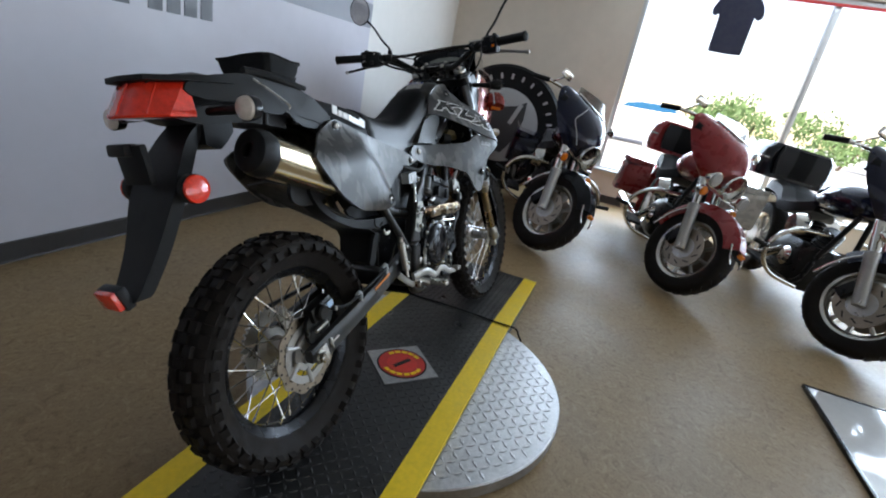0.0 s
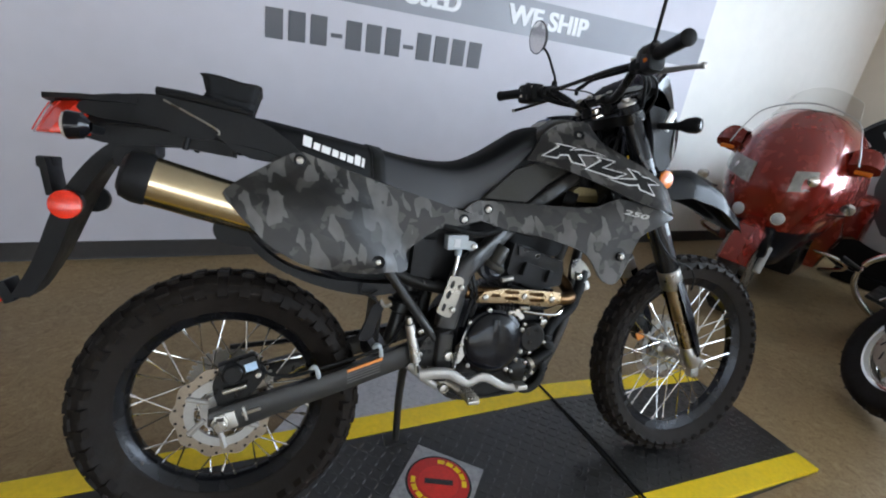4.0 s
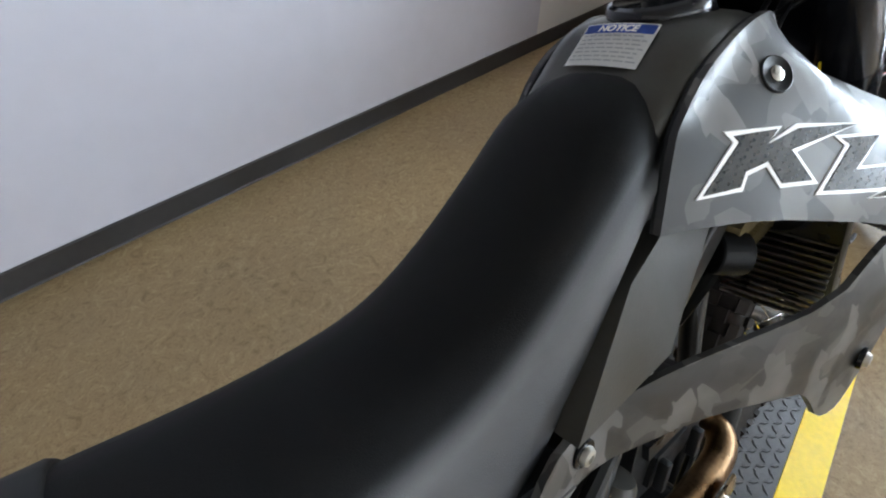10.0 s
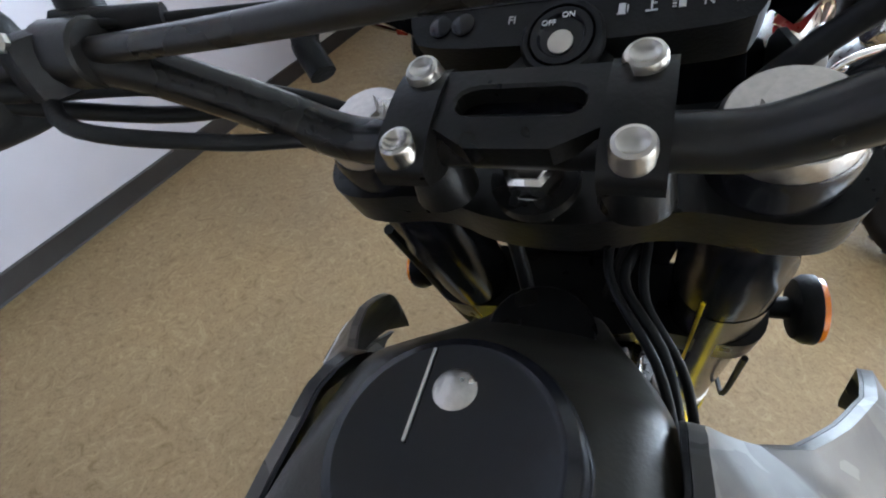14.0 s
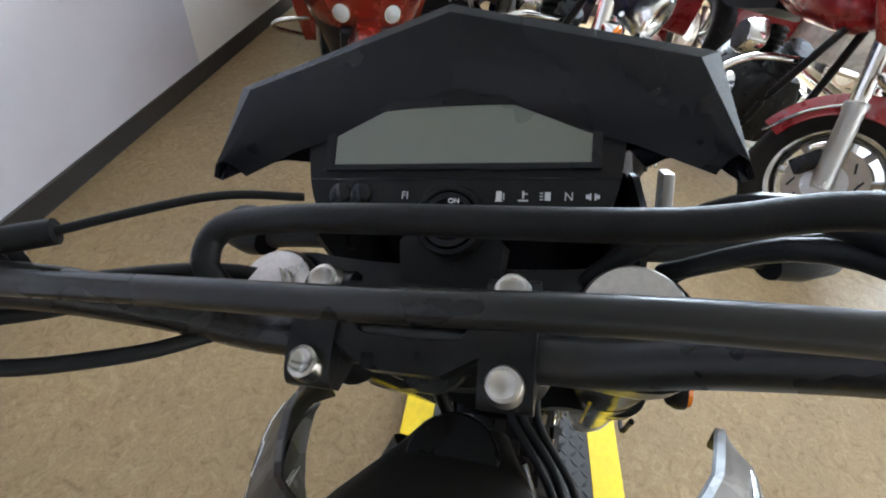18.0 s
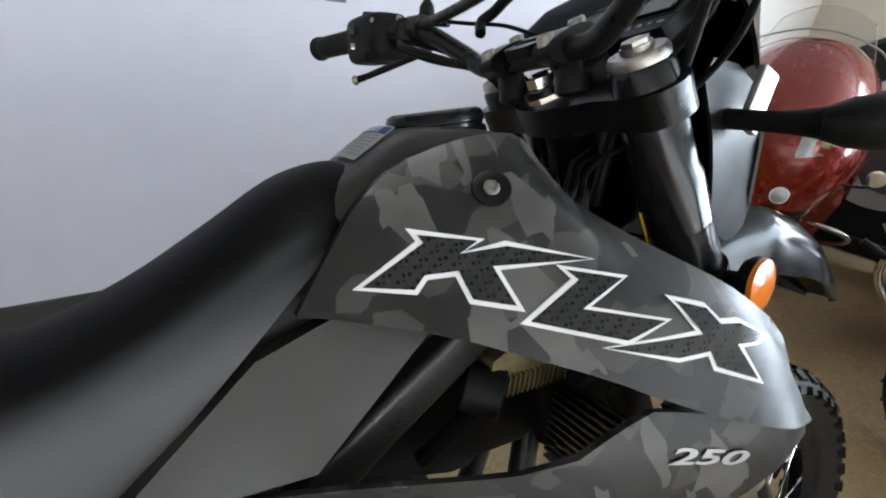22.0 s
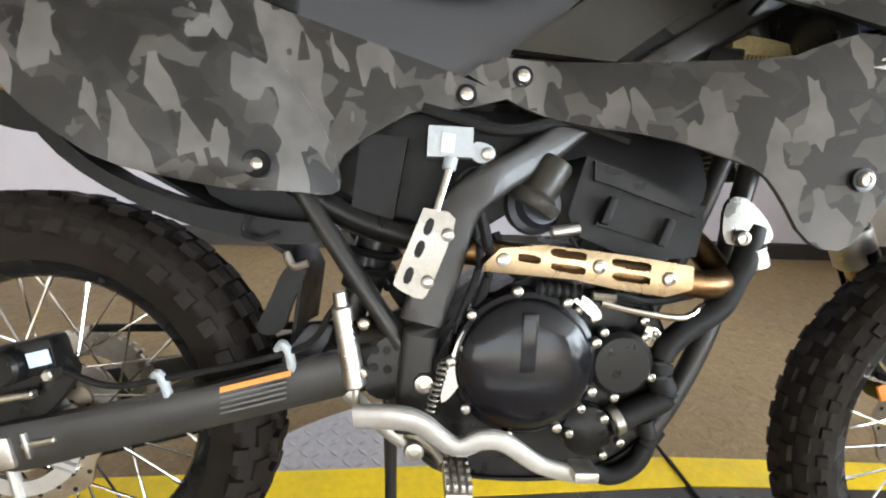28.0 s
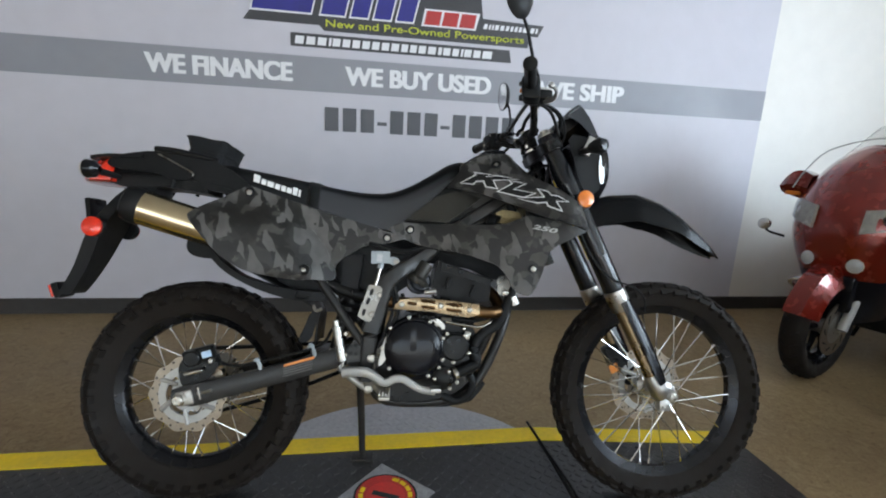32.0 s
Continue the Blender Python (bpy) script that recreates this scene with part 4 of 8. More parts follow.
knobby_wheel("rear_tyre", -0.006, 0.326, 0.062, 0.203, 0.036,
             [(0.312, -0.017, 0.026, 0.026, 0, 0.0), (0.312, 0.017, 0.026, 0.026, 0, 0.0), (0.312, 0.0, 0.020, 0.022, 0, 0.5), (0.302, -0.043, 0.030, 0.024, 34, 0.5), (0.302, 0.043, 0.030, 0.024, -34, 0.5), (0.281, -0.0595, 0.022, 0.020, 68, 0.0), (0.281, 0.0595, 0.022, 0.020, -68, 0.0)],
             38, 36, 0.052, bike, cy=0.010, cz=-0.005)
knobby_wheel("front_tyre", 1.438, 0.352, 0.046, 0.247, 0.028,
             [(0.340, -0.011, 0.026, 0.018, 0, 0.0), (0.340, 0.011, 0.026, 0.018, 0, 0.5), (0.332, -0.030, 0.026, 0.018, 32, 0.5), (0.332, 0.030, 0.026, 0.018, -32, 0.0), (0.315, -0.043, 0.018, 0.014, 66, 0.0), (0.315, 0.043, 0.018, 0.014, -66, 0.5)],
             46, 36, 0.036, bike, 0.009, cz=0.004)


def wave_disc(name, c, y, R, r_in, holes, parent, carrier):
    """A petal brake disc with round holes on a light carrier."""
    n = 96
    bm = bmesh.new()
    rings = []
    for yy, inner in ((-0.002, False), (-0.002, True), (0.002, True), (0.002, False)):
        ring = []
        for i in range(n):
            a = 2 * math.pi * i / n
            r = (r_in + 0.003 * math.cos(8 * a)) if inner else R + 0.004 * math.cos(10 * a)
            ring.append(bm.verts.new((c[0] + r * math.cos(a), y + yy, c[2] + r * math.sin(a))))
        rings.append(ring)
    for a, b in zip(rings, rings[1:] + rings[:1]):
        for i in range(n):
            bm.faces.new((a[i], a[(i + 1) % n], b[(i + 1) % n], b[i]))
    d = part(name, bm, ROTOR, parent, "worn steel petal brake disc")
    bm = bmesh.new()
    for k in range(holes):
        a = 2 * math.pi * k / holes
        rr = (R + r_in) / 2 + (0.008 if k % 2 else -0.008)
        join(bm, lathe([(0.0025, -0.0025), (0.0034, -0.0024), (0.0034, 0.0024), (0.0025, 0.0025)], (c[0] + rr * math.cos(a), y, c[2] + rr * math.sin(a)), (c[0] + rr * math.cos(a), y + 1, c[2] + rr * math.sin(a)), 8))
    tagged(part("disc_hole", bm, PLASTIC, d), kind="stuff")
    part("carrier_ring", lathe([(r_in - 0.016, -0.0035), (r_in + 0.005, -0.0035), (r_in + 0.005, 0.0035), (r_in - 0.016, 0.0035), (r_in - 0.016, -0.0035)], (c[0], y, c[2]), (c[0], y + 1, c[2]), 48, caps=False), carrier, d, "pale cast disc carrier")
    part("disc_carrier", lathe([(0.030, -0.004), (0.048, -0.004), (0.048, 0.004), (0.030, 0.004), (0.030, -0.004)], (c[0], y, c[2]), (c[0], y + 1, c[2]), 32, caps=False), carrier, d)
    for k in range(6):
        a = 2 * math.pi * k / 6 + 0.3
        ca, sa = math.cos(a), math.sin(a)
        part("carrier_arm", rod((c[0] + 0.040 * ca, y - 0.003, c[2] + 0.040 * sa), (c[0] + (r_in + 0.008) * math.cos(a + 0.25), y - 0.003, c[2] + (r_in + 0.008) * math.sin(a + 0.25)), 0.0066, 0.0072, 8), carrier, d)
    for k in range(6):
        a = 2 * math.pi * k / 6 + 0.55
        part("disc_bolt", rod((c[0] + (r_in + 0.006) * math.cos(a), y - 0.008, c[2] + (r_in + 0.006) * math.sin(a)), (c[0] + (r_in + 0.006) * math.cos(a), y + 0.002, c[2] + (r_in + 0.006) * math.sin(a)), 0.005, seg=8), STEEL, d)
    return d


wave_disc("rear_brake_disc", (-0.006, 0, -0.005), -0.062, 0.107, 0.078, 40, bike, ALUPAINT)
wave_disc("front_brake_disc", (1.438, 0, 0.004), 0.066, 0.122, 0.090, 40, bike, ALUPAINT)

# sprocket and chain on the left
bm = bmesh.new()
for k in range(42):
    a = 2 * math.pi * k / 42
    join(bm, box((0.100 * math.cos(a), 0.072, 0.100 * math.sin(a)), (0.010, 0.005, 0.007), 0, (0, -math.degrees(a), 0)))
join(bm, lathe([(0.060, -0.003), (0.098, -0.003), (0.098, 0.003), (0.060, 0.003), (0.060, -0.003)], (0, 0.072, 0), (0, 1, 0), 42, caps=False))
part("rear_sprocket", bm, STEEL, bike)
part("chain", join(tube([(0.0, 0.072, 0.104), (0.25, 0.072, 0.118), (0.47, 0.072, 0.135)], 0.007, 6), tube([(0.0, 0.072, -0.104), (0.25, 0.072, -0.03), (0.47, 0.072, 0.06)], 0.007, 6)), ENGINE, bike, "dark drive chain")

# swingarm
def swing(s):
    rows = [(-0.035, 0.000, 0.020), (0.02, 0.002, 0.036), (0.10, 0.022, 0.034), (0.25, 0.062, 0.032), (0.40, 0.105, 0.034), (0.50, 0.130, 0.034)]
    secs = []
    for x, z, h in rows:
        w = 0.014
        yc = s * (0.094 if x < 0.3 else 0.094 - (x - 0.3) * 0.06)
        secs.append([(x, yc + w * math.cos(a) * 1.05, z + h * math.sin(a)) for a in [2 * math.pi * k / 12 for k in range(12)]])
        secs[-1] = [(px, yc + max(-w, min(w, (py - yc) * 1.3)), z + max(-h * 0.86, min(h * 0.86, (pz - z) * 1.2))) for px, py, pz in secs[-1]]
    return smooth_loft(secs, 3)


GREYARM = mat("charcoal_swingarm_paint", (0.028, 0.027, 0.026), 0.36, 0.2, var=0.12)
CAUTION = mat("faded_caution_ink", (0.11, 0.105, 0.10), 0.5, var=0.2)
arm = part("swingarm", swing(-1), GREYARM, bike, "charcoal box-section swingarm")
part("left_beam", swing(1), GREYARM, arm)
part("cross_beam", box((0.36, 0, 0.10), (0.05, 0.17, 0.055), 0.01), GREYARM, arm)
part("orange_decal", panel([(0.27, 0.092), (0.355, 0.117), (0.355, 0.110), (0.27, 0.085)], -0.1105, 0.002, round_times=0), ORANGE, arm)
for k in range(4):
    part("caution_bar", panel([(0.27, 0.080 - k * 0.007), (0.35, 0.1035 - k * 0.007), (0.35, 0.101 - k * 0.007), (0.27, 0.0775 - k * 0.007)], -0.1095, 0.001, round_times=0), CAUTION, arm)
adj = part("chain_adjuster", box((0.003, -0.106, -0.005), (0.046, 0.014, 0.042), 0.006, (0, -14, 0)), ALU, bike)
part("axle_nut", lathe([(0.020, 0), (0.020, 0.004), (0.0155, 0.005), (0.0155, 0.018), (0.013, 0.020), (0.0, 0.020)], (-0.009, -0.112, -0.006), (-0.009, -1, -0.006), 6), STEEL, adj)
part("adjuster_bolt", rod((0.035, -0.108, 0.008), (0.075, -0.108, 0.018), 0.0045, seg=8), STEEL, adj)
part("adjuster_plate", box((0.042, -0.108, 0.010), (0.006, 0.012, 0.034), 0.002, (0, -14, 0)), ALU, adj)
for x, z in ((0.205, 0.078), (0.355, 0.122)):
    part("hose_guide", tube([(x, -0.098, z - 0.012), (x - 0.004, -0.104, z + 0.014), (x - 0.012, -0.104, z + 0.026), (x - 0.020, -0.098, z + 0.016)], 0.006, 8), WHITEPART, arm, "pale plastic hose guide")
part("brake_hose", tube([(0.06, -0.092, 0.105), (0.13, -0.100, 0.085), (0.20, -0.104, 0.098), (0.36, -0.104, 0.142), (0.40, -0.105, 0.19), (0.415, -0.115, 0.215)], 0.0042, 8), GRIP, bike)

# rear caliper
cal = part("rear_caliper", box((0.030, -0.086, 0.112), (0.085, 0.036, 0.045), 0.010, (0, -16, 0)), ENGINE, bike, "dark brake caliper over the disc")
part("caliper_bracket", panel([(-0.02, 0.02), (0.03, 0.015), (0.10, 0.10), (0.05, 0.13), (-0.03, 0.10)], -0.090, 0.012), ENGINE, cal)
part("caliper_piston_housing", rod((0.018, -0.120, 0.106), (0.018, -0.085, 0.106), 0.022, 0.024, 18, 0.004), ENGINE, cal)
part("caliper_sticker", box((0.055, -0.106, 0.118), (0.026, 0.002, 0.018), 0.0, (0, -16, 0)), mat("pale_blue_label", (0.45, 0.62, 0.80), 0.3), cal)
part("caliper_pin", rod((-0.005, -0.100, 0.060), (0.045, -0.100, 0.072), 0.006, seg=10), STEEL, cal)
part("caliper_bolt", rod((0.070, -0.116, 0.100), (0.070, -0.095, 0.100), 0.007, seg=6), STEEL, cal)

# frame
fr = part("frame", tube([(1.00, -0.03, 0.66), (0.90, -0.070, 0.595), (0.75, -0.076, 0.492), (0.66, -0.086, 0.413), (0.585, -0.110, 0.362), (0.551, -0.112, 0.325), (0.533, -0.112, 0.262), (0.514, -0.112, 0.19), (0.507, -0.108, 0.10), (0.505, -0.106, 0.05)], [0.018, 0.019, 0.019, 0.020, 0.022, 0.024, 0.026, 0.027, 0.027, 0.025], 24, flat=0.8, square=0.4), FRAME, bike, "dark grey painted frame tube")
part("left_frame_tube", mirrored(tube([(1.00, -0.03, 0.66), (0.90, -0.085, 0.595), (0.75, -0.104, 0.492), (0.575, -0.112, 0.338), (0.517, -0.112, 0.15), (0.510, -0.108, 0.06)], 0.022, 12)), FRAME, fr)
for s in (-1, 1):
    part("inner_panel", panel([(0.59, 0.49), (0.728, 0.645), (0.79, 0.665), (0.87, 0.60), (0.80, 0.49)], s * 0.066 - 0.002, 0.004, round_times=0), PLASTIC, fr)
    part("inner_shroud", panel([(0.70, 0.47), (0.80, 0.60), (1.00, 0.555), (0.975, 0.43), (0.85, 0.43)], s * 0.052 - 0.002, 0.004, round_times=1), PLASTIC, fr)
    part("seat_stay", tube([(0.490, s * 0.110, 0.155), (0.426, s * 0.106, 0.244), (0.371, s * 0.100, 0.321), (0.28, s * 0.09, 0.45), (0.10, s * 0.085, 0.58)], 0.0125, 10), FRAME, fr)
    part("seat_rail", tube([(0.86, s * 0.05, 0.60), (0.60, s * 0.060, 0.515), (0.30, s * 0.066, 0.555), (0.0, s * 0.068, 0.62)], 0.012, 8), FRAME, fr)
    part("cradle_tube", tube([(0.99, s * 0.025, 0.52), (0.94, s * 0.045, 0.32), (0.90, s * 0.075, 0.18), (0.82, s * 0.085, 0.03), (0.72, s * 0.085, -0.015), (0.56, s * 0.085, -0.012), (0.505, s * 0.10, 0.05)], 0.0145, 10), FRAME, fr)
part("head_pipe", rod((1.035, 0, 0.52), (0.984, 0, 0.690), 0.031, seg=24), ENGINE, fr)
part("gusset", panel([(0.455, 0.165), (0.50, 0.17), (0.50, 0.085), (0.44, 0.09)], -0.118, 0.012), FRAME, fr)
for x, z in ((0.458, 0.150), (0.472, 0.150), (0.458, 0.128), (0.474, 0.126)):
    part("gusset_hole", rod((x, -0.1195, z), (x, -0.117, z), 0.0055, seg=12, bev=0.0003), PLASTIC, fr)
def bolt(x, y, z, r, parent, washer=True, d=(0, -1, 0), name="bolt"):
    """A button-head bolt with a socket, on a washer."""
    a = Vector((x, y, z))
    d = Vector(d).normalized()
    ob = part(name, lathe([(r, -0.004), (r, 0.001), (r * 0.85, 0.0042), (r * 0.45, 0.0052), (r * 0.42, 0.003), (0.0, 0.003)], a, a + d, 14), STEEL, parent)
    if washer:
        part("washer", lathe([(r * 1.5, -0.005), (r * 1.5, -0.0005), (r * 0.9, 0.0)], a, a + d, 16, caps=False), GLOSSBLACK, ob)
    return ob
bolt(0.519, -0.138, 0.118, 0.013, fr, False)
bolt(0.512, -0.134, 0.030, 0.013, fr, False)

# engine
eng = part("engine_case", smooth_loft([[(x, y * w, z) for x, z in rounded([(0.50, 0.04), (0.55, 0.20), (0.66, 0.265), (0.80, 0.24), (0.84, 0.13), (0.80, 0.03), (0.70, -0.012), (0.56, -0.012)], 2)] for y, w in ((-0.118, 0.95), (-0.10, 1.0), (0.10, 1.0), (0.118, 0.95))], 2), ENGINE, bike, "black cast single-cylinder engine")
cl = part("clutch_cover", lathe([(0.090, -0.03), (0.090, -0.002), (0.087, 0.003), (0.081, 0.005), (0.079, 0.013), (0.073, 0.018), (0.050, 0.024), (0.0, 0.026)], (0.638, -0.138, 0.148), (0.638, -1, 0.148), 48), GLOSSBLACK, eng, "glossy black round clutch cover")
part("cover_rib", box((0.636, -0.1615, 0.180), (0.018, 0.006, 0.070), 0.002), GLOSSBLACK, cl)
for k in range(9):
    a = radians(20 + k * 40)
    bolt(0.638 + 0.089 * math.cos(a), -0.143, 0.148 + 0.089 * math.sin(a), 0.0065, cl, False)
pump = part("pump_cover", lathe([(0.040, -0.02), (0.040, 0.006), (0.034, 0.012), (0.0, 0.013)], (0.757, -0.132, 0.152), (0.757, -1, 0.152), 32), ENGINE, eng)
for k in range(5):
    a = radians(50 + k * 72)
    bolt(0.757 + 0.044 * math.cos(a), -0.134, 0.152 + 0.044 * math.sin(a), 0.006, pump, False)
part("water_pump", lathe([(0.032, -0.02), (0.032, 0.004), (0.022, 0.010), (0.0, 0.010)], (0.726, -0.128, 0.061), (0.726, -1, 0.061), 24), ENGINE, eng)
for x, z in ((0.745, 0.035), (0.765, 0.052), (0.712, 0.094), (0.700, 0.062), (0.742, 0.082)):
    bolt(x, -0.138, z, 0.006, eng, False)
for k in range(7):
    part("cylinder_fin", box((0.765 + 0.006 * k, 0, 0.245 + 0.020 * k), (0.150, 0.170, 0.009), 0.003, (0, 16, 0)), ENGINE, eng)
part("cylinder", box((0.780, 0, 0.29), (0.125, 0.150, 0.17), 0.012, (0, 16, 0)), ENGINE, eng)
head = part("cylinder_head", panel([(0.688, 0.330), (0.706, 0.402), (0.760, 0.386), (0.860, 0.349), (0.865, 0.324), (0.859, 0.284), (0.783, 0.273), (0.700, 0.303)], -0.100, 0.200, round_times=0, bev=0.005), PLASTIC, eng, "black plastic-covered cylinder head")
part("head_cover_lid", panel([(0.714, 0.396), (0.852, 0.348), (0.850, 0.334), (0.735, 0.368), (0.716, 0.372)], -0.107, 0.010, round_times=0, bev=0.003), ENGINE, head)
part("head_cover_box", panel([(0.737, 0.352), (0.806, 0.332), (0.804, 0.298), (0.722, 0.318)], -0.106, 0.016, round_times=0, bev=0.004), PLASTIC, head)
for x, z in ((0.734, 0.336), (0.808, 0.313)):
    part("cover_clip", box((x, -0.114, z), (0.011, 0.012, 0.036), 0.003, (0, 18, 0)), PLASTIC, head)
part("carburettor_intake", lathe([(0.030, -0.02), (0.038, 0.0), (0.038, 0.010), (0.030, 0.014), (0.027, 0.030), (0.0, 0.032)], (0.648, -0.070, 0.335), (0.660, -0.12, 0.345), 24), BOOT, eng, "dark throttle body with a grey cap")
part("throttle_cap", lathe([(0.031, -0.016), (0.034, -0.010), (0.034, -0.002), (0.026, 0.002), (0.022, 0.006), (0.0215, 0.046), (0.0185, 0.052), (0.0, 0.053)], (0.647, -0.098, 0.348), (0.680, -0.098, 0.410), 24), GREYPLASTIC, eng, "grey throttle body cap")
part("sensor", rod((0.665, -0.112, 0.305), (0.700, -0.112, 0.312), 0.008, seg=10), ALU, eng, "bright metal sensor body")
# added black plate, keeps the pale wall from showing through below the tank
part("tank_gap_fill", panel([(0.42, 0.455), (0.60, 0.475), (0.90, 0.470), (0.945, 0.400), (0.94, 0.345), (0.89, 0.345), (0.80, 0.385), (0.66, 0.395), (0.58, 0.400)], 0.030, 0.012, round_times=1), PLASTIC, bike, "black panel added to darken the gap under the tank")
# a second added plate closes the see-through gap below the cowl
part("cowl_gap_fill", panel([(0.22, 0.350), (0.30, 0.350), (0.40, 0.330), (0.40, 0.290), (0.33, 0.296), (0.24, 0.318)], -0.060, 0.010, round_times=1), PLASTIC, bike, "black panel added to darken the gap below the side cowl")
part("air_box", panel([(0.30, 0.46), (0.50, 0.46), (0.60, 0.44), (0.66, 0.40), (0.62, 0.31), (0.47, 0.27), (0.38, 0.30)], -0.070, 0.14, round_times=1), PLASTIC, bike, "black air box behind the frame tubes")
part("relay_box", panel([(0.428, 0.412), (0.484, 0.410), (0.470, 0.300), (0.418, 0.306)], -0.098, 0.030, round_times=0, bev=0.003), PLASTIC, bike)
part("rear_shock", lathe([(0.020, 0), (0.020, 0.08), (0.030, 0.085), (0.030, 0.24), (0.022, 0.245), (0.022, 0.30)], (0.40, 0, 0.12), (0.50, 0, 0.46), 20), FRAME, bike)
coil = []
for k in range(7 * 12 + 1):
    a = 2 * math.pi * k / 12
    coil.append(Vector((0.428, 0, 0.215)).lerp(Vector((0.478, 0, 0.385)), k / 84) + Vector((0.96 * math.cos(a), 0, -0.28 * math.cos(a))) * 0.036 + Vector((0, 0.036 * math.sin(a), 0)))
part("shock_spring", tube(coil, 0.006, 8, 1), PLASTIC, bike)
# dark gap filler: wiring loom and hoses
random.seed(11)
for pts, r in (([(0.50, -0.100, 0.445), (0.60, -0.105, 0.425), (0.68, -0.095, 0.442), (0.76, -0.09, 0.425)], 0.008),
               ([(0.575, -0.120, 0.33), (0.590, -0.124, 0.26), (0.570, -0.126, 0.18), (0.575, -0.128, 0.14)], 0.0065),
               ([(0.56, -0.118, 0.34), (0.578, -0.124, 0.27), (0.556, -0.128, 0.19)], 0.005),
               ([(0.70, -0.10, 0.225), (0.74, -0.12, 0.235), (0.80, -0.11, 0.225), (0.86, -0.10, 0.235)], 0.006),
               ([(0.82, -0.07, 0.46), (0.87, -0.08, 0.50), (0.93, -0.06, 0.52)], 0.009),
               ([(0.60, -0.09, 0.30), (0.62, -0.10, 0.255), (0.66, -0.11, 0.24)], 0.006)):
    part("hose", tube(pts, r, 8), GRIP, bike)
part("spring_boot", lathe([(0.009 + 0.003 * (k % 2), k * 0.005) for k in range(12)], (0.645, -0.132, 0.238), (0.72, -0.132, 0.234), 12), GRIP, bike)
part("cable_fitting", rod((0.715, -0.132, 0.234), (0.745, -0.132, 0.232), 0.006, seg=8), STEEL, bike)
part("chrome_line", tube([(0.729, -0.130, 0.224), (0.775, -0.134, 0.216), (0.831, -0.132, 0.211), (0.866, -0.115, 0.224)], 0.004, 8), CHROME, bike, "bright bent metal line")
cover = part("sprocket_guard_bracket", panel([(0.556, 0.185), (0.585, 0.20), (0.580, 0.150), (0.550, 0.10), (0.536, 0.095)], -0.142, 0.006), ALU, bike)
bolt(0.565, -0.146, 0.165, 0.006, cover, False)

# bright fittings and thin wires between the frame tube and the engine
for x, z, r in ((0.700, 0.214, 0.006), (0.720, 0.205, 0.005), (0.783, 0.205, 0.006), (0.800, 0.190, 0.005), (0.690, 0.240, 0.006)):
    bolt(x, -0.132, z, r, eng, False)
part("banjo_fitting", box((0.792, -0.128, 0.186), (0.018, 0.012, 0.026), 0.004, (0, 15, 0)), STEEL, eng, "bright pipe fitting")
part("clutch_arm", panel([(0.685, 0.232), (0.705, 0.236), (0.730, 0.212), (0.722, 0.202), (0.700, 0.220)], -0.140, 0.005), ALU, eng, "bright clutch lever arm")
for pts, r in (([(0.690, -0.112, 0.30), (0.705, -0.120, 0.275), (0.700, -0.124, 0.25)], 0.0030),
               ([(0.545, -0.118, 0.36), (0.56, -0.112, 0.375), (0.59, -0.105, 0.38), (0.63, -0.10, 0.40)], 0.0035)):
    part("wire", tube(pts, r, 6), GRIP, bike)
# exhaust header, heat shield, muffler
part("exhaust_header", tube([(0.848, -0.04, 0.325), (0.882, -0.062, 0.296), (0.892, -0.098, 0.262), (0.862, -0.128, 0.253), (0.76, -0.130, 0.262), (0.64, -0.114, 0.272), (0.56, -0.102, 0.277)], 0.0175, 14), HEADER, bike, "heat-tinted brown exhaust header pipe")
part("exhaust_mid_pipe", tube([(0.57, -0.103, 0.278), (0.53, -0.095, 0.282), (0.42, -0.085, 0.310), (0.30, -0.085, 0.375), (0.16, -0.09, 0.44)], 0.018, 14), ENGINE, bike, "black painted exhaust mid pipe")


def shield_y(x, z):
    return -0.156 + 6.0 * (z - (0.270 - 0.12 * (x - 0.72))) ** 2


# the shield is a pressed plate with slots
sh = None
slots = [(0.629, 0.277, 0.013), (0.675, 0.2835, 0.021), (0.675, 0.268, 0.020), (0.749, 0.2755, 0.024), (0.750, 0.2605, 0.023)]
bm = bmesh.new()
nx, nz = 140, 32
grid = {}
def shield_edge(x):
    top = float(np.interp(x, [0.578, 0.596, 0.645, 0.704, 0.763, 0.823], [0.268, 0.287, 0.293, 0.289, 0.284, 0.277]))
    low = float(np.interp(x, [0.578, 0.612, 0.682, 0.736, 0.793, 0.823], [0.260, 0.259, 0.256, 0.247, 0.241, 0.251]))
    return low, top
def shield_tilt(x):
    return -0.10 * (x - 0.70)
for i in range(nx + 1):
    x = 0.578 + 0.245 * i / nx
    low, top = shield_edge(x)
    for j in range(nz + 1):
        z = low + (top - low) * j / nz
        grid[i, j] = bm.verts.new((x, shield_y(x, z), z))
for i in range(nx):
    for j in range(nz):
        q = [grid[i, j], grid[i + 1, j], grid[i + 1, j + 1], grid[i, j + 1]]
        c = sum((v.co for v in q), Vector()) / 4
        if any(abs((c.x - sx) / w) ** 6 + abs((c.z - sz - shield_tilt(c.x) + shield_tilt(sx)) / 0.0046) ** 4 < 1 for sx, sz, w in slots):
            continue
        bm.faces.new(q)
bmesh.ops.delete(bm, geom=[v for v in bm.verts if not v.link_faces], context="VERTS")
bmesh.ops.solidify(bm, geom=bm.faces[:], thickness=-0.003)
sh = part("heat_shield", bm, SHIELD, bike, "bright slotted metal heat shield on the header")
for x, z in ((0.600, 0.274), (0.711, 0.272), (0.794, 0.262)):
    bolt(x, shield_y(x, z) - 0.003, z, 0.0085, sh, False)
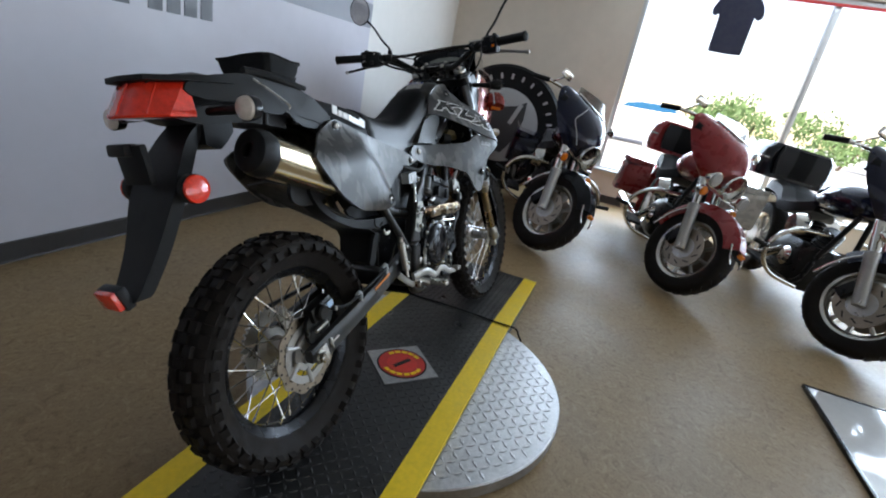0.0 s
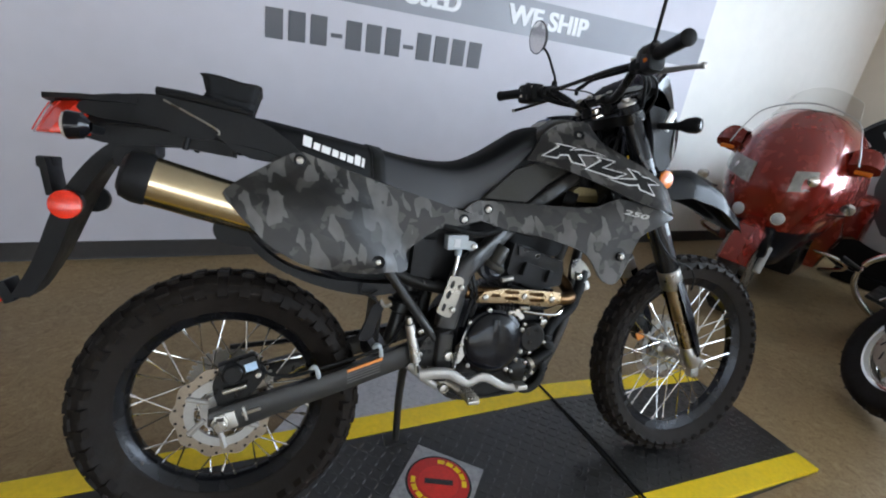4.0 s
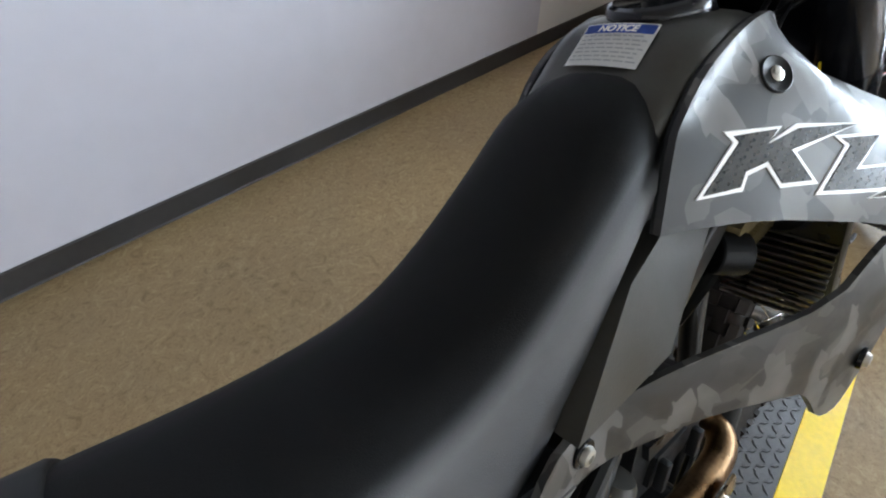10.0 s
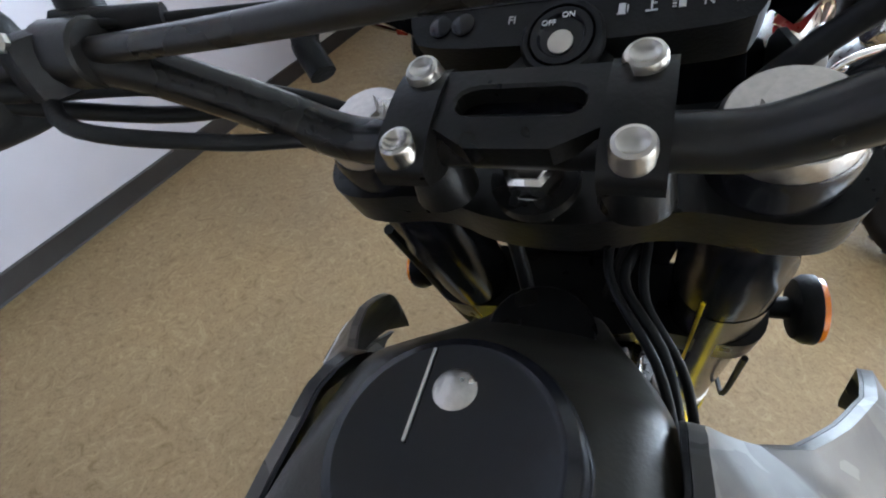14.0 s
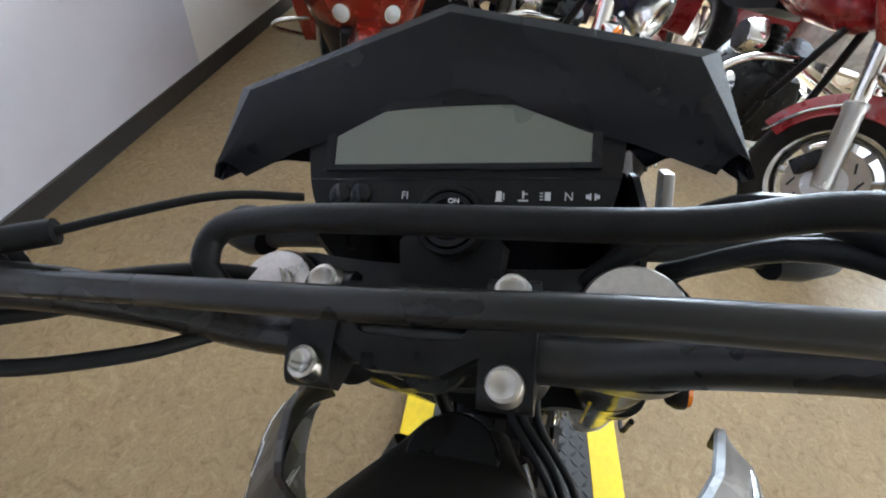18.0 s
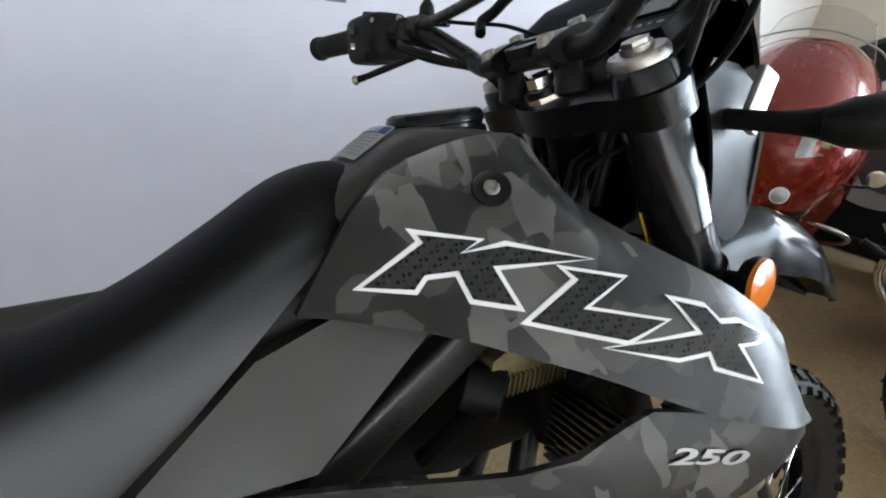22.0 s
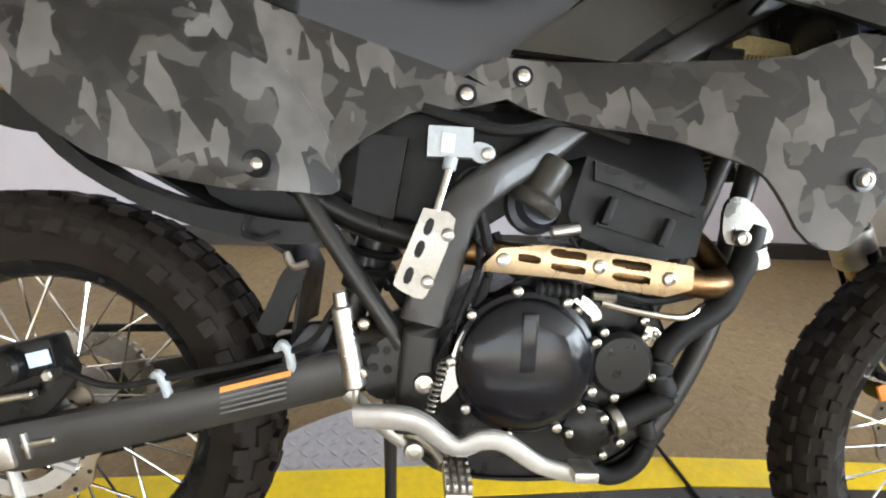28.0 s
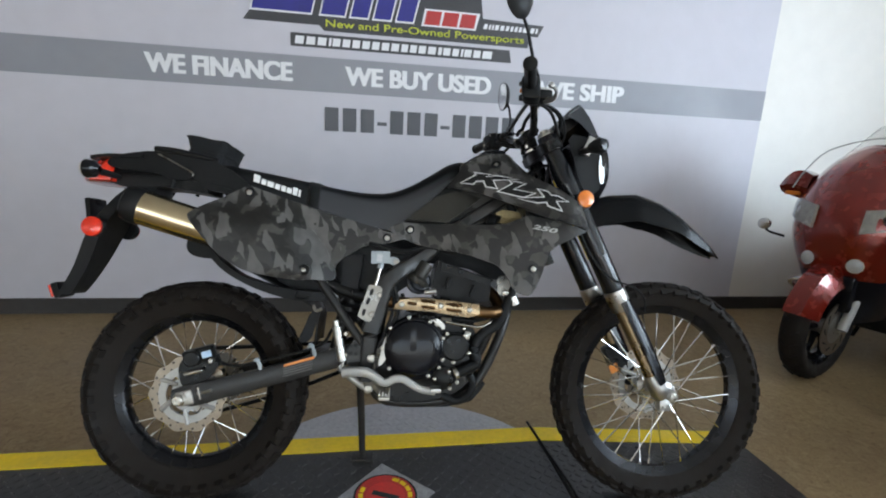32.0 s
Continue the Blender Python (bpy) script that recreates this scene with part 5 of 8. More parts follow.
M0, M1 = Vector((0.13, -0.095, 0.447)), Vector((-0.154, -0.128, 0.532))
def oval(bm, k=1.22):
    # the sleeve is taller than wide
    up = Vector((0.29, 0, 0.957))
    for v in bm.verts:
        d = (v.co - M0).dot(up) - (0.0)
        base = (v.co - M0).dot((M1 - M0).normalized())
        v.co += up * ((v.co - (M0 + (M1 - M0).normalized() * base)).dot(up)) * (k - 1)
    return bm
muf = part("muffler", oval(lathe([(0.030, 0.0), (0.043, 0.01), (0.043, 0.272), (0.0435, 0.276)], M0, M1, 40), 1.12), MUFFLER, bike, "gold-reflecting polished steel muffler sleeve")
part("end_cap", oval(lathe([(0.0445, 0.268), (0.0455, 0.272), (0.0455, 0.292), (0.040, 0.312), (0.028, 0.320), (0.014, 0.320), (0.014, 0.300), (0.0, 0.300)], M0, M1, 36), 1.12), PLASTIC, muf, "black muffler end cap")

# regulator, heel guard, master cylinder
reg = part("fuse_case", panel([(0.508, 0.423), (0.508, 0.423), (0.561, 0.424), (0.561, 0.424), (0.562, 0.389), (0.562, 0.389), (0.508, 0.387), (0.508, 0.387)], -0.118, 0.030, round_times=1), WHITEPART, bike, "pale plastic fuse case")
part("case_tab", panel([(0.560, 0.410), (0.585, 0.406), (0.592, 0.394), (0.582, 0.382), (0.560, 0.386)], -0.112, 0.012), WHITEPART, reg)
part("case_label", box((0.532, -0.1185, 0.404), (0.016, 0.002, 0.022), 0.0, (0, 4, 0)), INK, reg)
bolt(0.580, -0.113, 0.395, 0.008, reg, False)
part("strut", tube([(0.536, -0.118, 0.388), (0.533, -0.122, 0.366), (0.522, -0.128, 0.322)], 0.0058, 10), CHROME, reg)
part("strut_boot", rod((0.537, -0.118, 0.388), (0.534, -0.120, 0.372), 0.0085, seg=12), WHITEPART, reg)
guard = part("heel_guard", panel([(0.507, 0.327), (0.507, 0.327), (0.545, 0.323), (0.541, 0.297), (0.518, 0.229), (0.509, 0.220), (0.477, 0.235), (0.478, 0.244)], -0.148, 0.004, round_times=1), GUARD, bike, "brushed metal heel guard with dark slots")
for x, z in ((0.514, 0.306), (0.505, 0.280), (0.494, 0.249)):
    part("slot", panel([(x - 0.0075, z - 0.008), (x + 0.0015, z - 0.011), (x + 0.0075, z + 0.008), (x - 0.0015, z + 0.011)], -0.1488, 0.002, round_times=1), PLASTIC, guard)
for x, z in ((0.536, 0.298), (0.516, 0.243)):
    bolt(x, -0.152, z, 0.0075, guard, False)
mc = part("rear_master_cylinder", rod((0.416, -0.124, 0.205), (0.437, -0.126, 0.105), 0.0125, 0.0135, 16, 0.003), ALU, bike, "cast aluminium rear brake master cylinder")
part("cylinder_top", rod((0.413, -0.124, 0.222), (0.417, -0.124, 0.200), 0.009, seg=12), STEEL, mc)
for z in (0.185, 0.125):
    bolt(0.444, -0.130, z, 0.0075, mc, False)
part("push_rod", rod((0.437, -0.126, 0.108), (0.440, -0.130, 0.075), 0.005, seg=8), STEEL, mc)
pedal = part("brake_pedal", tube([(0.440, -0.150, 0.080), (0.488, -0.160, 0.085), (0.517, -0.165, 0.081), (0.558, -0.172, 0.058), (0.587, -0.175, 0.069), (0.613, -0.178, 0.068), (0.656, -0.182, 0.044), (0.700, -0.186, 0.037)], [0.014, 0.014, 0.013, 0.011, 0.0115, 0.011, 0.010, 0.010], 14, flat=0.55, square=0.6), ALUPAINT, bike, "silver forged brake pedal")
spring_line = []
for k in range(9 * 10 + 1):
    a = 2 * math.pi * k / 10
    spring_line.append(Vector((0.541, -0.146, 0.147)).lerp(Vector((0.528, -0.148, 0.089)), k / 90) + Vector((0.0065 * math.cos(a), 0.0065 * math.sin(a), 0)))
part("return_spring", tube(spring_line, 0.0014, 6, 1), STEEL, bike, "small steel pedal return spring")
part("pedal_tip", box((0.700, -0.192, 0.045), (0.028, 0.032, 0.013), 0.004), ALU, pedal)
peg = part("footpeg", box((0.560, -0.180, 0.026), (0.030, 0.080, 0.010), 0.003), STEEL, bike, "serrated steel footpeg")
for dx in (-0.022, -0.007, 0.008, 0.022):
    for dy in (-0.038, -0.019, 0.0, 0.019, 0.038):
        part("tooth", box((0.560 + dx * 0.55, -0.180 + dy * 0.82, 0.034), (0.005, 0.009, 0.010), 0.0015), STEEL, peg)
part("peg_mount", tube([(0.505, -0.110, 0.045), (0.535, -0.130, 0.038), (0.552, -0.150, 0.026)], 0.013, 10), STEEL, peg)
part("peg_bracket", tube([(0.425, -0.100, 0.088), (0.470, -0.110, 0.050), (0.500, -0.115, 0.030)], [0.012, 0.011, 0.010], 8, flat=0.5), ALUPAINT, bike)
part("left_peg", box((0.545, 0.190, 0.020), (0.050, 0.095, 0.012), 0.003), STEEL, bike)
part("side_stand", tube([(0.47, 0.09, 0.01), (0.475, 0.145, -0.13), (0.480, 0.176, -0.262), (0.480, 0.183, -0.283)], [0.013, 0.012, 0.011, 0.010], 10), FRAME, bike, "black side stand leg")
part("stand_foot", box((0.48, 0.185, -0.287), (0.075, 0.045, 0.012), 0.004, (14.35, 0, 0)), FRAME, bike)
part("skid_plate", panel([(0.56, -0.035), (0.80, -0.035), (0.86, 0.03), (0.85, 0.045), (0.79, -0.020), (0.56, -0.020)], -0.080, 0.16, round_times=1), PLASTIC, bike)
part("clip_bracket", panel([(0.881, 0.362), (0.912, 0.364), (0.954, 0.319), (0.940, 0.303), (0.902, 0.301), (0.882, 0.307)], -0.112, 0.006), GUARD, bike, "worn metal radiator bracket")
bolt(0.905, -0.118, 0.312, 0.010, bike, False)
part("hose_clamp", rod((0.925, -0.105, 0.300), (0.935, -0.105, 0.275), 0.019, 0.018, 16), ALU, bike, "bright hose clamp")
part("coolant_hose", tube([(0.930, -0.100, 0.325), (0.917, -0.110, 0.283), (0.904, -0.113, 0.258), (0.887, -0.115, 0.223), (0.846, -0.118, 0.193), (0.819, -0.121, 0.166), (0.815, -0.123, 0.134), (0.824, -0.123, 0.106), (0.79, -0.125, 0.088), (0.753, -0.127, 0.071)], 0.0158, 14), GRIP, bike, "black rubber coolant hose")
part("hose_clamp", rod((0.768, -0.126, 0.078), (0.757, -0.127, 0.073), 0.0185, 0.0185, 18), STEEL, bike, "bright hose clamp")
part("coolant_hose", tube([(0.726, -0.110, 0.006), (0.766, -0.112, -0.008), (0.800, -0.112, 0.008), (0.814, -0.112, 0.041), (0.806, -0.112, 0.070)], 0.012, 12), GRIP, bike)

# radiators in front of the engine
for s in (-1, 1):
    rad = part("radiator", box((0.985, s * 0.110, 0.50), (0.028, 0.105, 0.22), 0.004, (0, -22, 0)), ENGINE, bike)
    bm = bmesh.new()
    for k in range(22):
        join(bm, box((0.969, s * 0.110, 0.405 + k * 0.009), (0.006, 0.100, 0.0022), 0))
    tagged(part("cooling_fin", bm, ALU, rad, "tan dusty cooling fins", smooth=0), kind="stuff")
    part("side_tank", tube([(0.925, s * 0.055, 0.585), (0.955, s * 0.052, 0.53), (0.985, s * 0.05, 0.42)], 0.020, 12), PLASTIC, rad)
TANCORE = mat("tan_radiator_metal", (0.30, 0.235, 0.12), 0.42, 0.7, var=0.25, scale=40)
core = part("radiator_tank", panel([(0.872, 0.520), (0.878, 0.562), (0.945, 0.556), (0.972, 0.545), (0.968, 0.516)], -0.098, 0.03, round_times=1), TANCORE, bike, "tan metal radiator tank")
bm = bmesh.new()
for k in range(16):
    join(bm, box((0.884 + k * 0.0052, -0.100, 0.528), (0.0018, 0.008, 0.018), 0, (0, 12, 0)))
tagged(part("cooling_fin", bm, TANCORE, core, smooth=0), kind="stuff")
part("hose_cap", rod((0.955, -0.104, 0.546), (0.985, -0.108, 0.541), 0.034, 0.022, 20, 0.004), PLASTIC, bike)
part("coil", rod((0.86, -0.08, 0.528), (0.885, -0.10, 0.520), 0.022, seg=20), PLASTIC, bike)


# ---- body panels ----
def shroud_y(x, z):
    y = float(np.interp(x, [0.64, 0.80, 0.953, 1.035, 1.065, 1.115], [-0.100, -0.154, -0.205, -0.229, -0.233, -0.221]))
    y += 0.28 * max(0, min(z, 0.6) - 0.5) + 0.5 * max(0, min(z, 0.68) - 0.6) + 0.7 * max(0, z - 0.68)
    if z < 0.6:
        y -= 0.006 * math.exp(-((z - 0.50) / 0.03) ** 2) * max(0, min(1, (x - 0.9) * 6))
    # the upper front edge rolls in towards the tank and faces the sky
    ez, ey, reach = (float(np.interp(x, EDGE_X, q)) for q in (EDGE_Z, EDGE_Y, EDGE_REACH))
    k = max(0.0, min(1.0, 1 - (ez - z) / reach)) ** 1.5 * max(0.0, min(1.0, (x - 0.885) / 0.035))
    return min(-0.0745, y * (1 - k) + ey * k)


EDGE_X = [0.88, 0.915, 0.931, 0.947, 0.964, 0.998, 1.037, 1.083, 1.118]
EDGE_Z = [0.738, 0.735, 0.719, 0.686, 0.667, 0.645, 0.621, 0.588, 0.500]
EDGE_Y = [-0.070, -0.070, -0.072, -0.096, -0.124, -0.150, -0.174, -0.189, -0.205]
EDGE_REACH = [0.050, 0.055, 0.060, 0.055, 0.050, 0.045, 0.042, 0.040, 0.040]


def cowl_y(x, z):
    # a raised belly that ends in a slanting facet towards the front
    d = (0.305 - x) * 0.819 + (0.513 - z) * 0.573
    up, down = (min(1.0, max(0.0, q)) for q in ((0.565 - z) / 0.085, (z - 0.296) / 0.075))
    b = min(1.0, max(0.0, d / 0.080))
    return -0.104 - 0.054 * b * (1.4 - 0.4 * b) * up * (2 - up) * down * (2 - down)


def fore(pts):
    """Draws the front of the shroud outlines in to the flared surface."""
    return [(x - float(np.interp(x, [0.85, 0.96, 1.0, 1.06, 1.10, 1.13], [0, 0.009, 0.015, 0.027, 0.025, 0.015])), z - 0.004 * min(1, max(0, (x - 0.8) * 5))) for x, z in pts]


TANKSIDE = [(0.725, 0.622), (0.725, 0.622), (0.752, 0.660), (0.778, 0.694), (0.806, 0.717), (0.850, 0.731), (0.890, 0.737), (0.914, 0.735), (0.931, 0.719), (0.942, 0.695), (0.957, 0.671), (0.985, 0.651), (1.022, 0.629), (1.063, 0.604), (1.098, 0.574), (1.113, 0.536), (1.118, 0.498), (1.118, 0.498)] + fore([(1.05, 0.522), (0.974, 0.546), (0.927, 0.566), (0.873, 0.584), (0.819, 0.603), (0.753, 0.618)])
LOWER = fore([(0.552, 0.487), (0.552, 0.487), (0.580, 0.511), (0.625, 0.511), (0.750, 0.508), (0.883, 0.508), (0.930, 0.529), (0.974, 0.542), (1.126, 0.4975), (1.126, 0.4975), (1.095, 0.478), (1.036, 0.448), (1.018, 0.417), (1.002, 0.372), (0.978, 0.322), (0.955, 0.308), (0.923, 0.320), (0.897, 0.362), (0.874, 0.390), (0.842, 0.402), (0.775, 0.424), (0.678, 0.437), (0.609, 0.457)])
COWL = [(0.100, 0.576), (0.150, 0.603), (0.185, 0.592), (0.315, 0.549), (0.426, 0.518), (0.548, 0.484), (0.606, 0.464), (0.606, 0.464), (0.548, 0.446), (0.492, 0.442), (0.463, 0.424), (0.430, 0.402), (0.401, 0.378), (0.410, 0.344), (0.396, 0.333), (0.360, 0.337), (0.300, 0.334), (0.240, 0.342), (0.165, 0.355), (0.115, 0.385), (0.085, 0.407), (0.040, 0.456), (0.001, 0.505), (0.012, 0.520), (0.050, 0.546)]
for side in (-1, 1):
    flip = mirrored if side > 0 else (lambda b: b)
    tank_side = part("tank_shroud", flip(panel(TANKSIDE, lambda x, z: shroud_y(x, z) - 0.003, 0.006, 0.014, 1)), CAMO, bike, "satin grey camouflage tank shroud")
    part("shroud_liner", flip(panel(TANKSIDE, lambda x, z: shroud_y(x, z) + 0.0034, 0.002, 0.014, 1)), PLASTIC, tank_side, "black inner face")
    low = part("lower_shroud", flip(panel(LOWER, lambda x, z: shroud_y(x, z) + 0.004 * math.sin(x * 20), 0.006, 0.025, 1)), CAMO, bike, "grey camouflage lower side shroud")
    cowl = part("side_cowl", flip(panel(COWL, cowl_y, 0.006, 0.022, 1)), CAMO, bike, "grey camouflage rear side cowl")
    # the raised belly of the cowl
    belly = [(0.063, 0.545), (0.063, 0.545), (0.160, 0.540), (0.240, 0.520), (0.304, 0.514), (0.304, 0.514), (0.341, 0.476), (0.379, 0.423), (0.402, 0.378), (0.409, 0.345), (0.395, 0.334), (0.360, 0.338), (0.300, 0.335), (0.240, 0.343), (0.165, 0.356), (0.116, 0.386), (0.086, 0.408), (0.041, 0.457), (0.003, 0.505), (0.014, 0.518)]
    part("cowl_belly", flip(panel(belly, lambda x, z: cowl_y(x, z) + 0.0030 - 0.0072 * min(1.0, max(0.0, (0.546 - 0.15 * (x - 0.063) - z) / 0.035)), 0.0040, 0.022, 1)), CAMO, cowl)
    part("side_panel", flip(panel([(0.603, 0.519), (0.603, 0.519), (0.728, 0.620), (0.830, 0.594), (0.830, 0.594), (0.726, 0.513), (0.726, 0.513)], lambda x, z: -0.084 - 0.26 * max(0.0, 0.612 - z), 0.02, 0.04, 1)), GREYPLASTIC, bike, "dark grey plastic side panel under the tank")
    for x, z, f, par in ((0.154, 0.582, cowl_y, cowl), (0.551, 0.463, cowl_y, cowl), (0.618, 0.490, shroud_y, low), (0.962, 0.384, shroud_y, low)):
        yy = f(x, z) - 0.0035
        bolt(x, side * abs(yy), z, 0.0084, par, True, (0, side, 0))
    # screws on flush dark discs, whose black stands in for a deep cup's shade
    for x, z, f, par in ((0.325, 0.364, cowl_y, cowl), (0.872, 0.697, shroud_y, tank_side)):
        yy = f(x, z) - (0.0052 if par == cowl else 0.0035)
        a, b = Vector((x, side * abs(yy), z)), Vector((x, side * abs(yy), z)) + (Vector((-0.32, side, 0.70)) if par != cowl else Vector((0, side, 0)))
        cup = part("cup_shade_disc", lathe([(0.0155, -0.008), (0.0155, 0.0006), (0.0145, 0.0010), (0.0135, 0.0002), (0.0, -0.0002)], a, b, 24), PLASTIC, par)
        part("screw", lathe([(0.0065, -0.002), (0.0065, 0.0010), (0.004, 0.0022), (0.0, 0.0016)], a, b, 12), STEEL, cup)

    # maker's emblem on the shroud as plain angular shapes with a white edge
    for pts in ([(0.762, 0.636), (0.809, 0.664), (0.804, 0.673), (0.856, 0.663), (0.838, 0.655), (0.870, 0.661), (0.930, 0.645), (0.861, 0.642), (0.871, 0.614), (0.835, 0.622), (0.830, 0.640), (0.811, 0.639), (0.802, 0.630)],
                [(0.865, 0.607), (0.909, 0.633), (0.901, 0.643), (0.952, 0.632), (0.917, 0.614), (0.974, 0.601), (0.938, 0.586)],
                [(0.919, 0.586), (0.991, 0.591), (0.976, 0.617), (1.008, 0.608), (1.014, 0.597), (1.032, 0.595), (1.063, 0.576), (1.028, 0.575), (1.041, 0.546), (1.001, 0.561), (0.998, 0.572), (0.974, 0.570)]):
        edge = part("emblem_edge", flip(panel(pts, lambda x, z: shroud_y(x, z) - 0.0042, 0.001, 0.02, 0)), DECALWHITE, tank_side, "white-edged angular emblem")
        inner = []
        n = len(pts)
        area = sum(pts[i][0] * pts[(i + 1) % n][1] - pts[(i + 1) % n][0] * pts[i][1] for i in range(n))
        for i in range(n):
            a, b, d = (np.array(pts[(i + k) % n]) for k in (-1, 0, 1))
            e1, e2 = (b - a) / np.linalg.norm(b - a), (d - b) / np.linalg.norm(d - b)
            s = 1 if area > 0 else -1
            n1, n2 = s * np.array((-e1[1], e1[0])), s * np.array((-e2[1], e2[0]))
            m = (n1 + n2) / max(0.35, 1 + n1 @ n2)
            inner.append(tuple(b + m * 0.0034))
        part("emblem_field", flip(panel(inner, lambda x, z: shroud_y(x, z) - 0.0050, 0.001, 0.02, 0)), DECALBLACK, edge)
    bm = text_mesh("250", 0.033, 0.001, width=0.068, bold=0.0007, shear=0.3)
    for v in bm.verts:
        x, z = v.co.x, v.co.z * 0.54
        px, pz = 0.957 + x, 0.498 + z - 0.20 * x
        v.co = (px, shroud_y(px, pz) + 0.004 * math.sin(px * 20) - 0.0004 + v.co.y * 0.5, pz)
    if side > 0:
        xs = 0.957 * 2 + 0.075
        for v in bm.verts:
            v.co.x, v.co.y = xs - v.co.x, -v.co.y
    part("displacement_number", bm, DECALGREY, low, "pale grey slanted number 250", smooth=0)

# fuel tank core between the shrouds
secs = []
for x, zt, zb, w in ((0.742, 0.640, 0.52, 0.058), (0.765, 0.698, 0.52, 0.066), (0.79, 0.7165, 0.52, 0.0705), (0.825, 0.7385, 0.52, 0.0725), (0.86, 0.7445, 0.53, 0.073), (0.915, 0.738, 0.55, 0.072), (0.945, 0.719, 0.56, 0.066), (0.968, 0.702, 0.57, 0.057), (0.992, 0.688, 0.58, 0.044), (1.016, 0.676, 0.60, 0.032)):
    ring = []
    for a, b in ((0, 1.0), (0.45, 0.996), (0.72, 0.985), (0.88, 0.965), (0.97, 0.92), (1.0, 0.5), (0.9, 0.0), (-0.9, 0.0), (-1.0, 0.5), (-0.97, 0.92), (-0.88, 0.965), (-0.72, 0.985), (-0.45, 0.996)):
        ring.append((x, a * w, zb + (zt - zb) * b))
    secs.append(ring)
tank = part("fuel_tank", smooth_loft(secs, 4), GREYPLASTIC, bike, "dark plastic fuel tank with a black filler cap", smooth=60)
CAPC, CAPN = Vector((0.878, 0, 0.7475)), Vector((-0.10, 0, 1)).normalized()
cap = part("filler_cap", lathe([(0.0462, -0.020), (0.0462, -0.0085), (0.0450, -0.0065), (0.0432, -0.0060), (0.0432, -0.0035), (0.0445, -0.0020), (0.0445, 0.003), (0.0425, 0.0072), (0.0385, 0.0090), (0.0362, 0.0078), (0.0, 0.0088)], CAPC, CAPC + CAPN, 48), GLOSSBLACK, tank, "round gloss black filler cap")
part("cap_lock", lathe([(0.0085, 0.007), (0.0085, 0.0100), (0.0075, 0.0108), (0.0, 0.0108)], CAPC + Vector((0.020, 0.004, 0.0)), CAPC + CAPN + Vector((0.020, 0.004, 0)), 20), ALU, cap)
# thin bright strip that stands in for a line of glare on the cap
part("cap_glare_line", box((0.893, 0.0155, 0.7580), (0.036, 0.0012, 0.0010), 0, (0, -6, 4)), STEEL, cap)
# notice label behind the cap
lab_m = Matrix.Translation((0.809, 0.003, 0.7315)) @ Matrix.Rotation(radians(-34), 4, "Y") @ Matrix.Rotation(radians(-90), 4, "Z")
def on_label(bm):
    """Lays a label piece over the curved tank top."""
    for v in bm.verts:
        v.co.z -= 2.2 * v.co.x * v.co.x
    return moved(bm, lab_m)
def label_sheet(w0, w1, h0, h1, z):
    bm = bmesh.new()
    vs = [[bm.verts.new((w0 + (w1 - w0) * i / 10, h, z)) for i in range(11)] for h in (h0, h1)]
    for i in range(10):
        bm.faces.new((vs[0][i], vs[0][i + 1], vs[1][i + 1], vs[1][i]))
    bmesh.ops.solidify(bm, geom=bm.faces[:], thickness=0.0006)
    return bm
lab = part("notice_label", on_label(label_sheet(-0.033, 0.033, -0.023, 0.021, 0.0016)), STICKER, tank, "white notice label with a blue header")
part("label_header", on_label(label_sheet(-0.0315, 0.0315, 0.0105, 0.0195, 0.0021)), STICKBLUE, lab)
bm = moved(text_mesh("NOTICE", 0.0088, 0.0004, width=0.036, bold=0.0002, shear=0.2), pose(0, 0, 0, -90))
part("label_word", on_label(moved(bm, pose(-0.018, 0.0118, 0.0027))), DECALWHITE, lab, smooth=0)
random.seed(3)
for k in range(7):
    x = -0.030
    while x < 0.026:
        w = 0.003 + 0.006 * random.random()
        part("text_bar", on_label(label_sheet(x, min(x + w, 0.030), 0.0070 - k * 0.0042, 0.0083 - k * 0.0042, 0.0022)), INK, lab)
        x += w + 0.0016

# seat
def seat_section(x, top, low, w, crown):
    """One rib of the seat: flat top with rolled edges, then flat sides."""
    ring = []
    for a, b in ((0.0, 0.0), (0.35, -0.001), (0.60, -0.005), (0.78, -0.012), (0.90, -0.022), (0.97, -0.033), (1.0, -0.047)):
        ring.append((x, a * w * 0.93, top + b - crown * a * a))
    z1 = ring[-1][2]
    ring.append((x, w * 1.0, z1 + (low - z1) * 0.45))
    ring.append((x, w * 1.03, low))
    return ring + [(px, -py, pz) for px, py, pz in ring[::-1][:-1]]
SEAT = [(0.035, 0.672, 0.655, 0.066), (0.075, 0.672, 0.640, 0.078), (0.12, 0.665, 0.618, 0.088), (0.22, 0.648, 0.580, 0.096), (0.32, 0.630, 0.550, 0.096), (0.42, 0.612, 0.520, 0.092), (0.50, 0.606, 0.498, 0.088), (0.56, 0.612, 0.490, 0.085), (0.62, 0.636, 0.530, 0.083), (0.68, 0.672, 0.585, 0.080), (0.73, 0.704, 0.635, 0.078), (0.765, 0.716, 0.668, 0.072), (0.785, 0.716, 0.690, 0.062), (0.797, 0.708, 0.698, 0.046)]
seat_bm = smooth_loft([seat_section(x, t, l, w, 0.006) for x, t, l, w in SEAT], 4)
seat_top = part("seat", seat_bm, SEATMAT, bike, "long black vinyl seat, sky light painted grey on its sides", smooth=60)
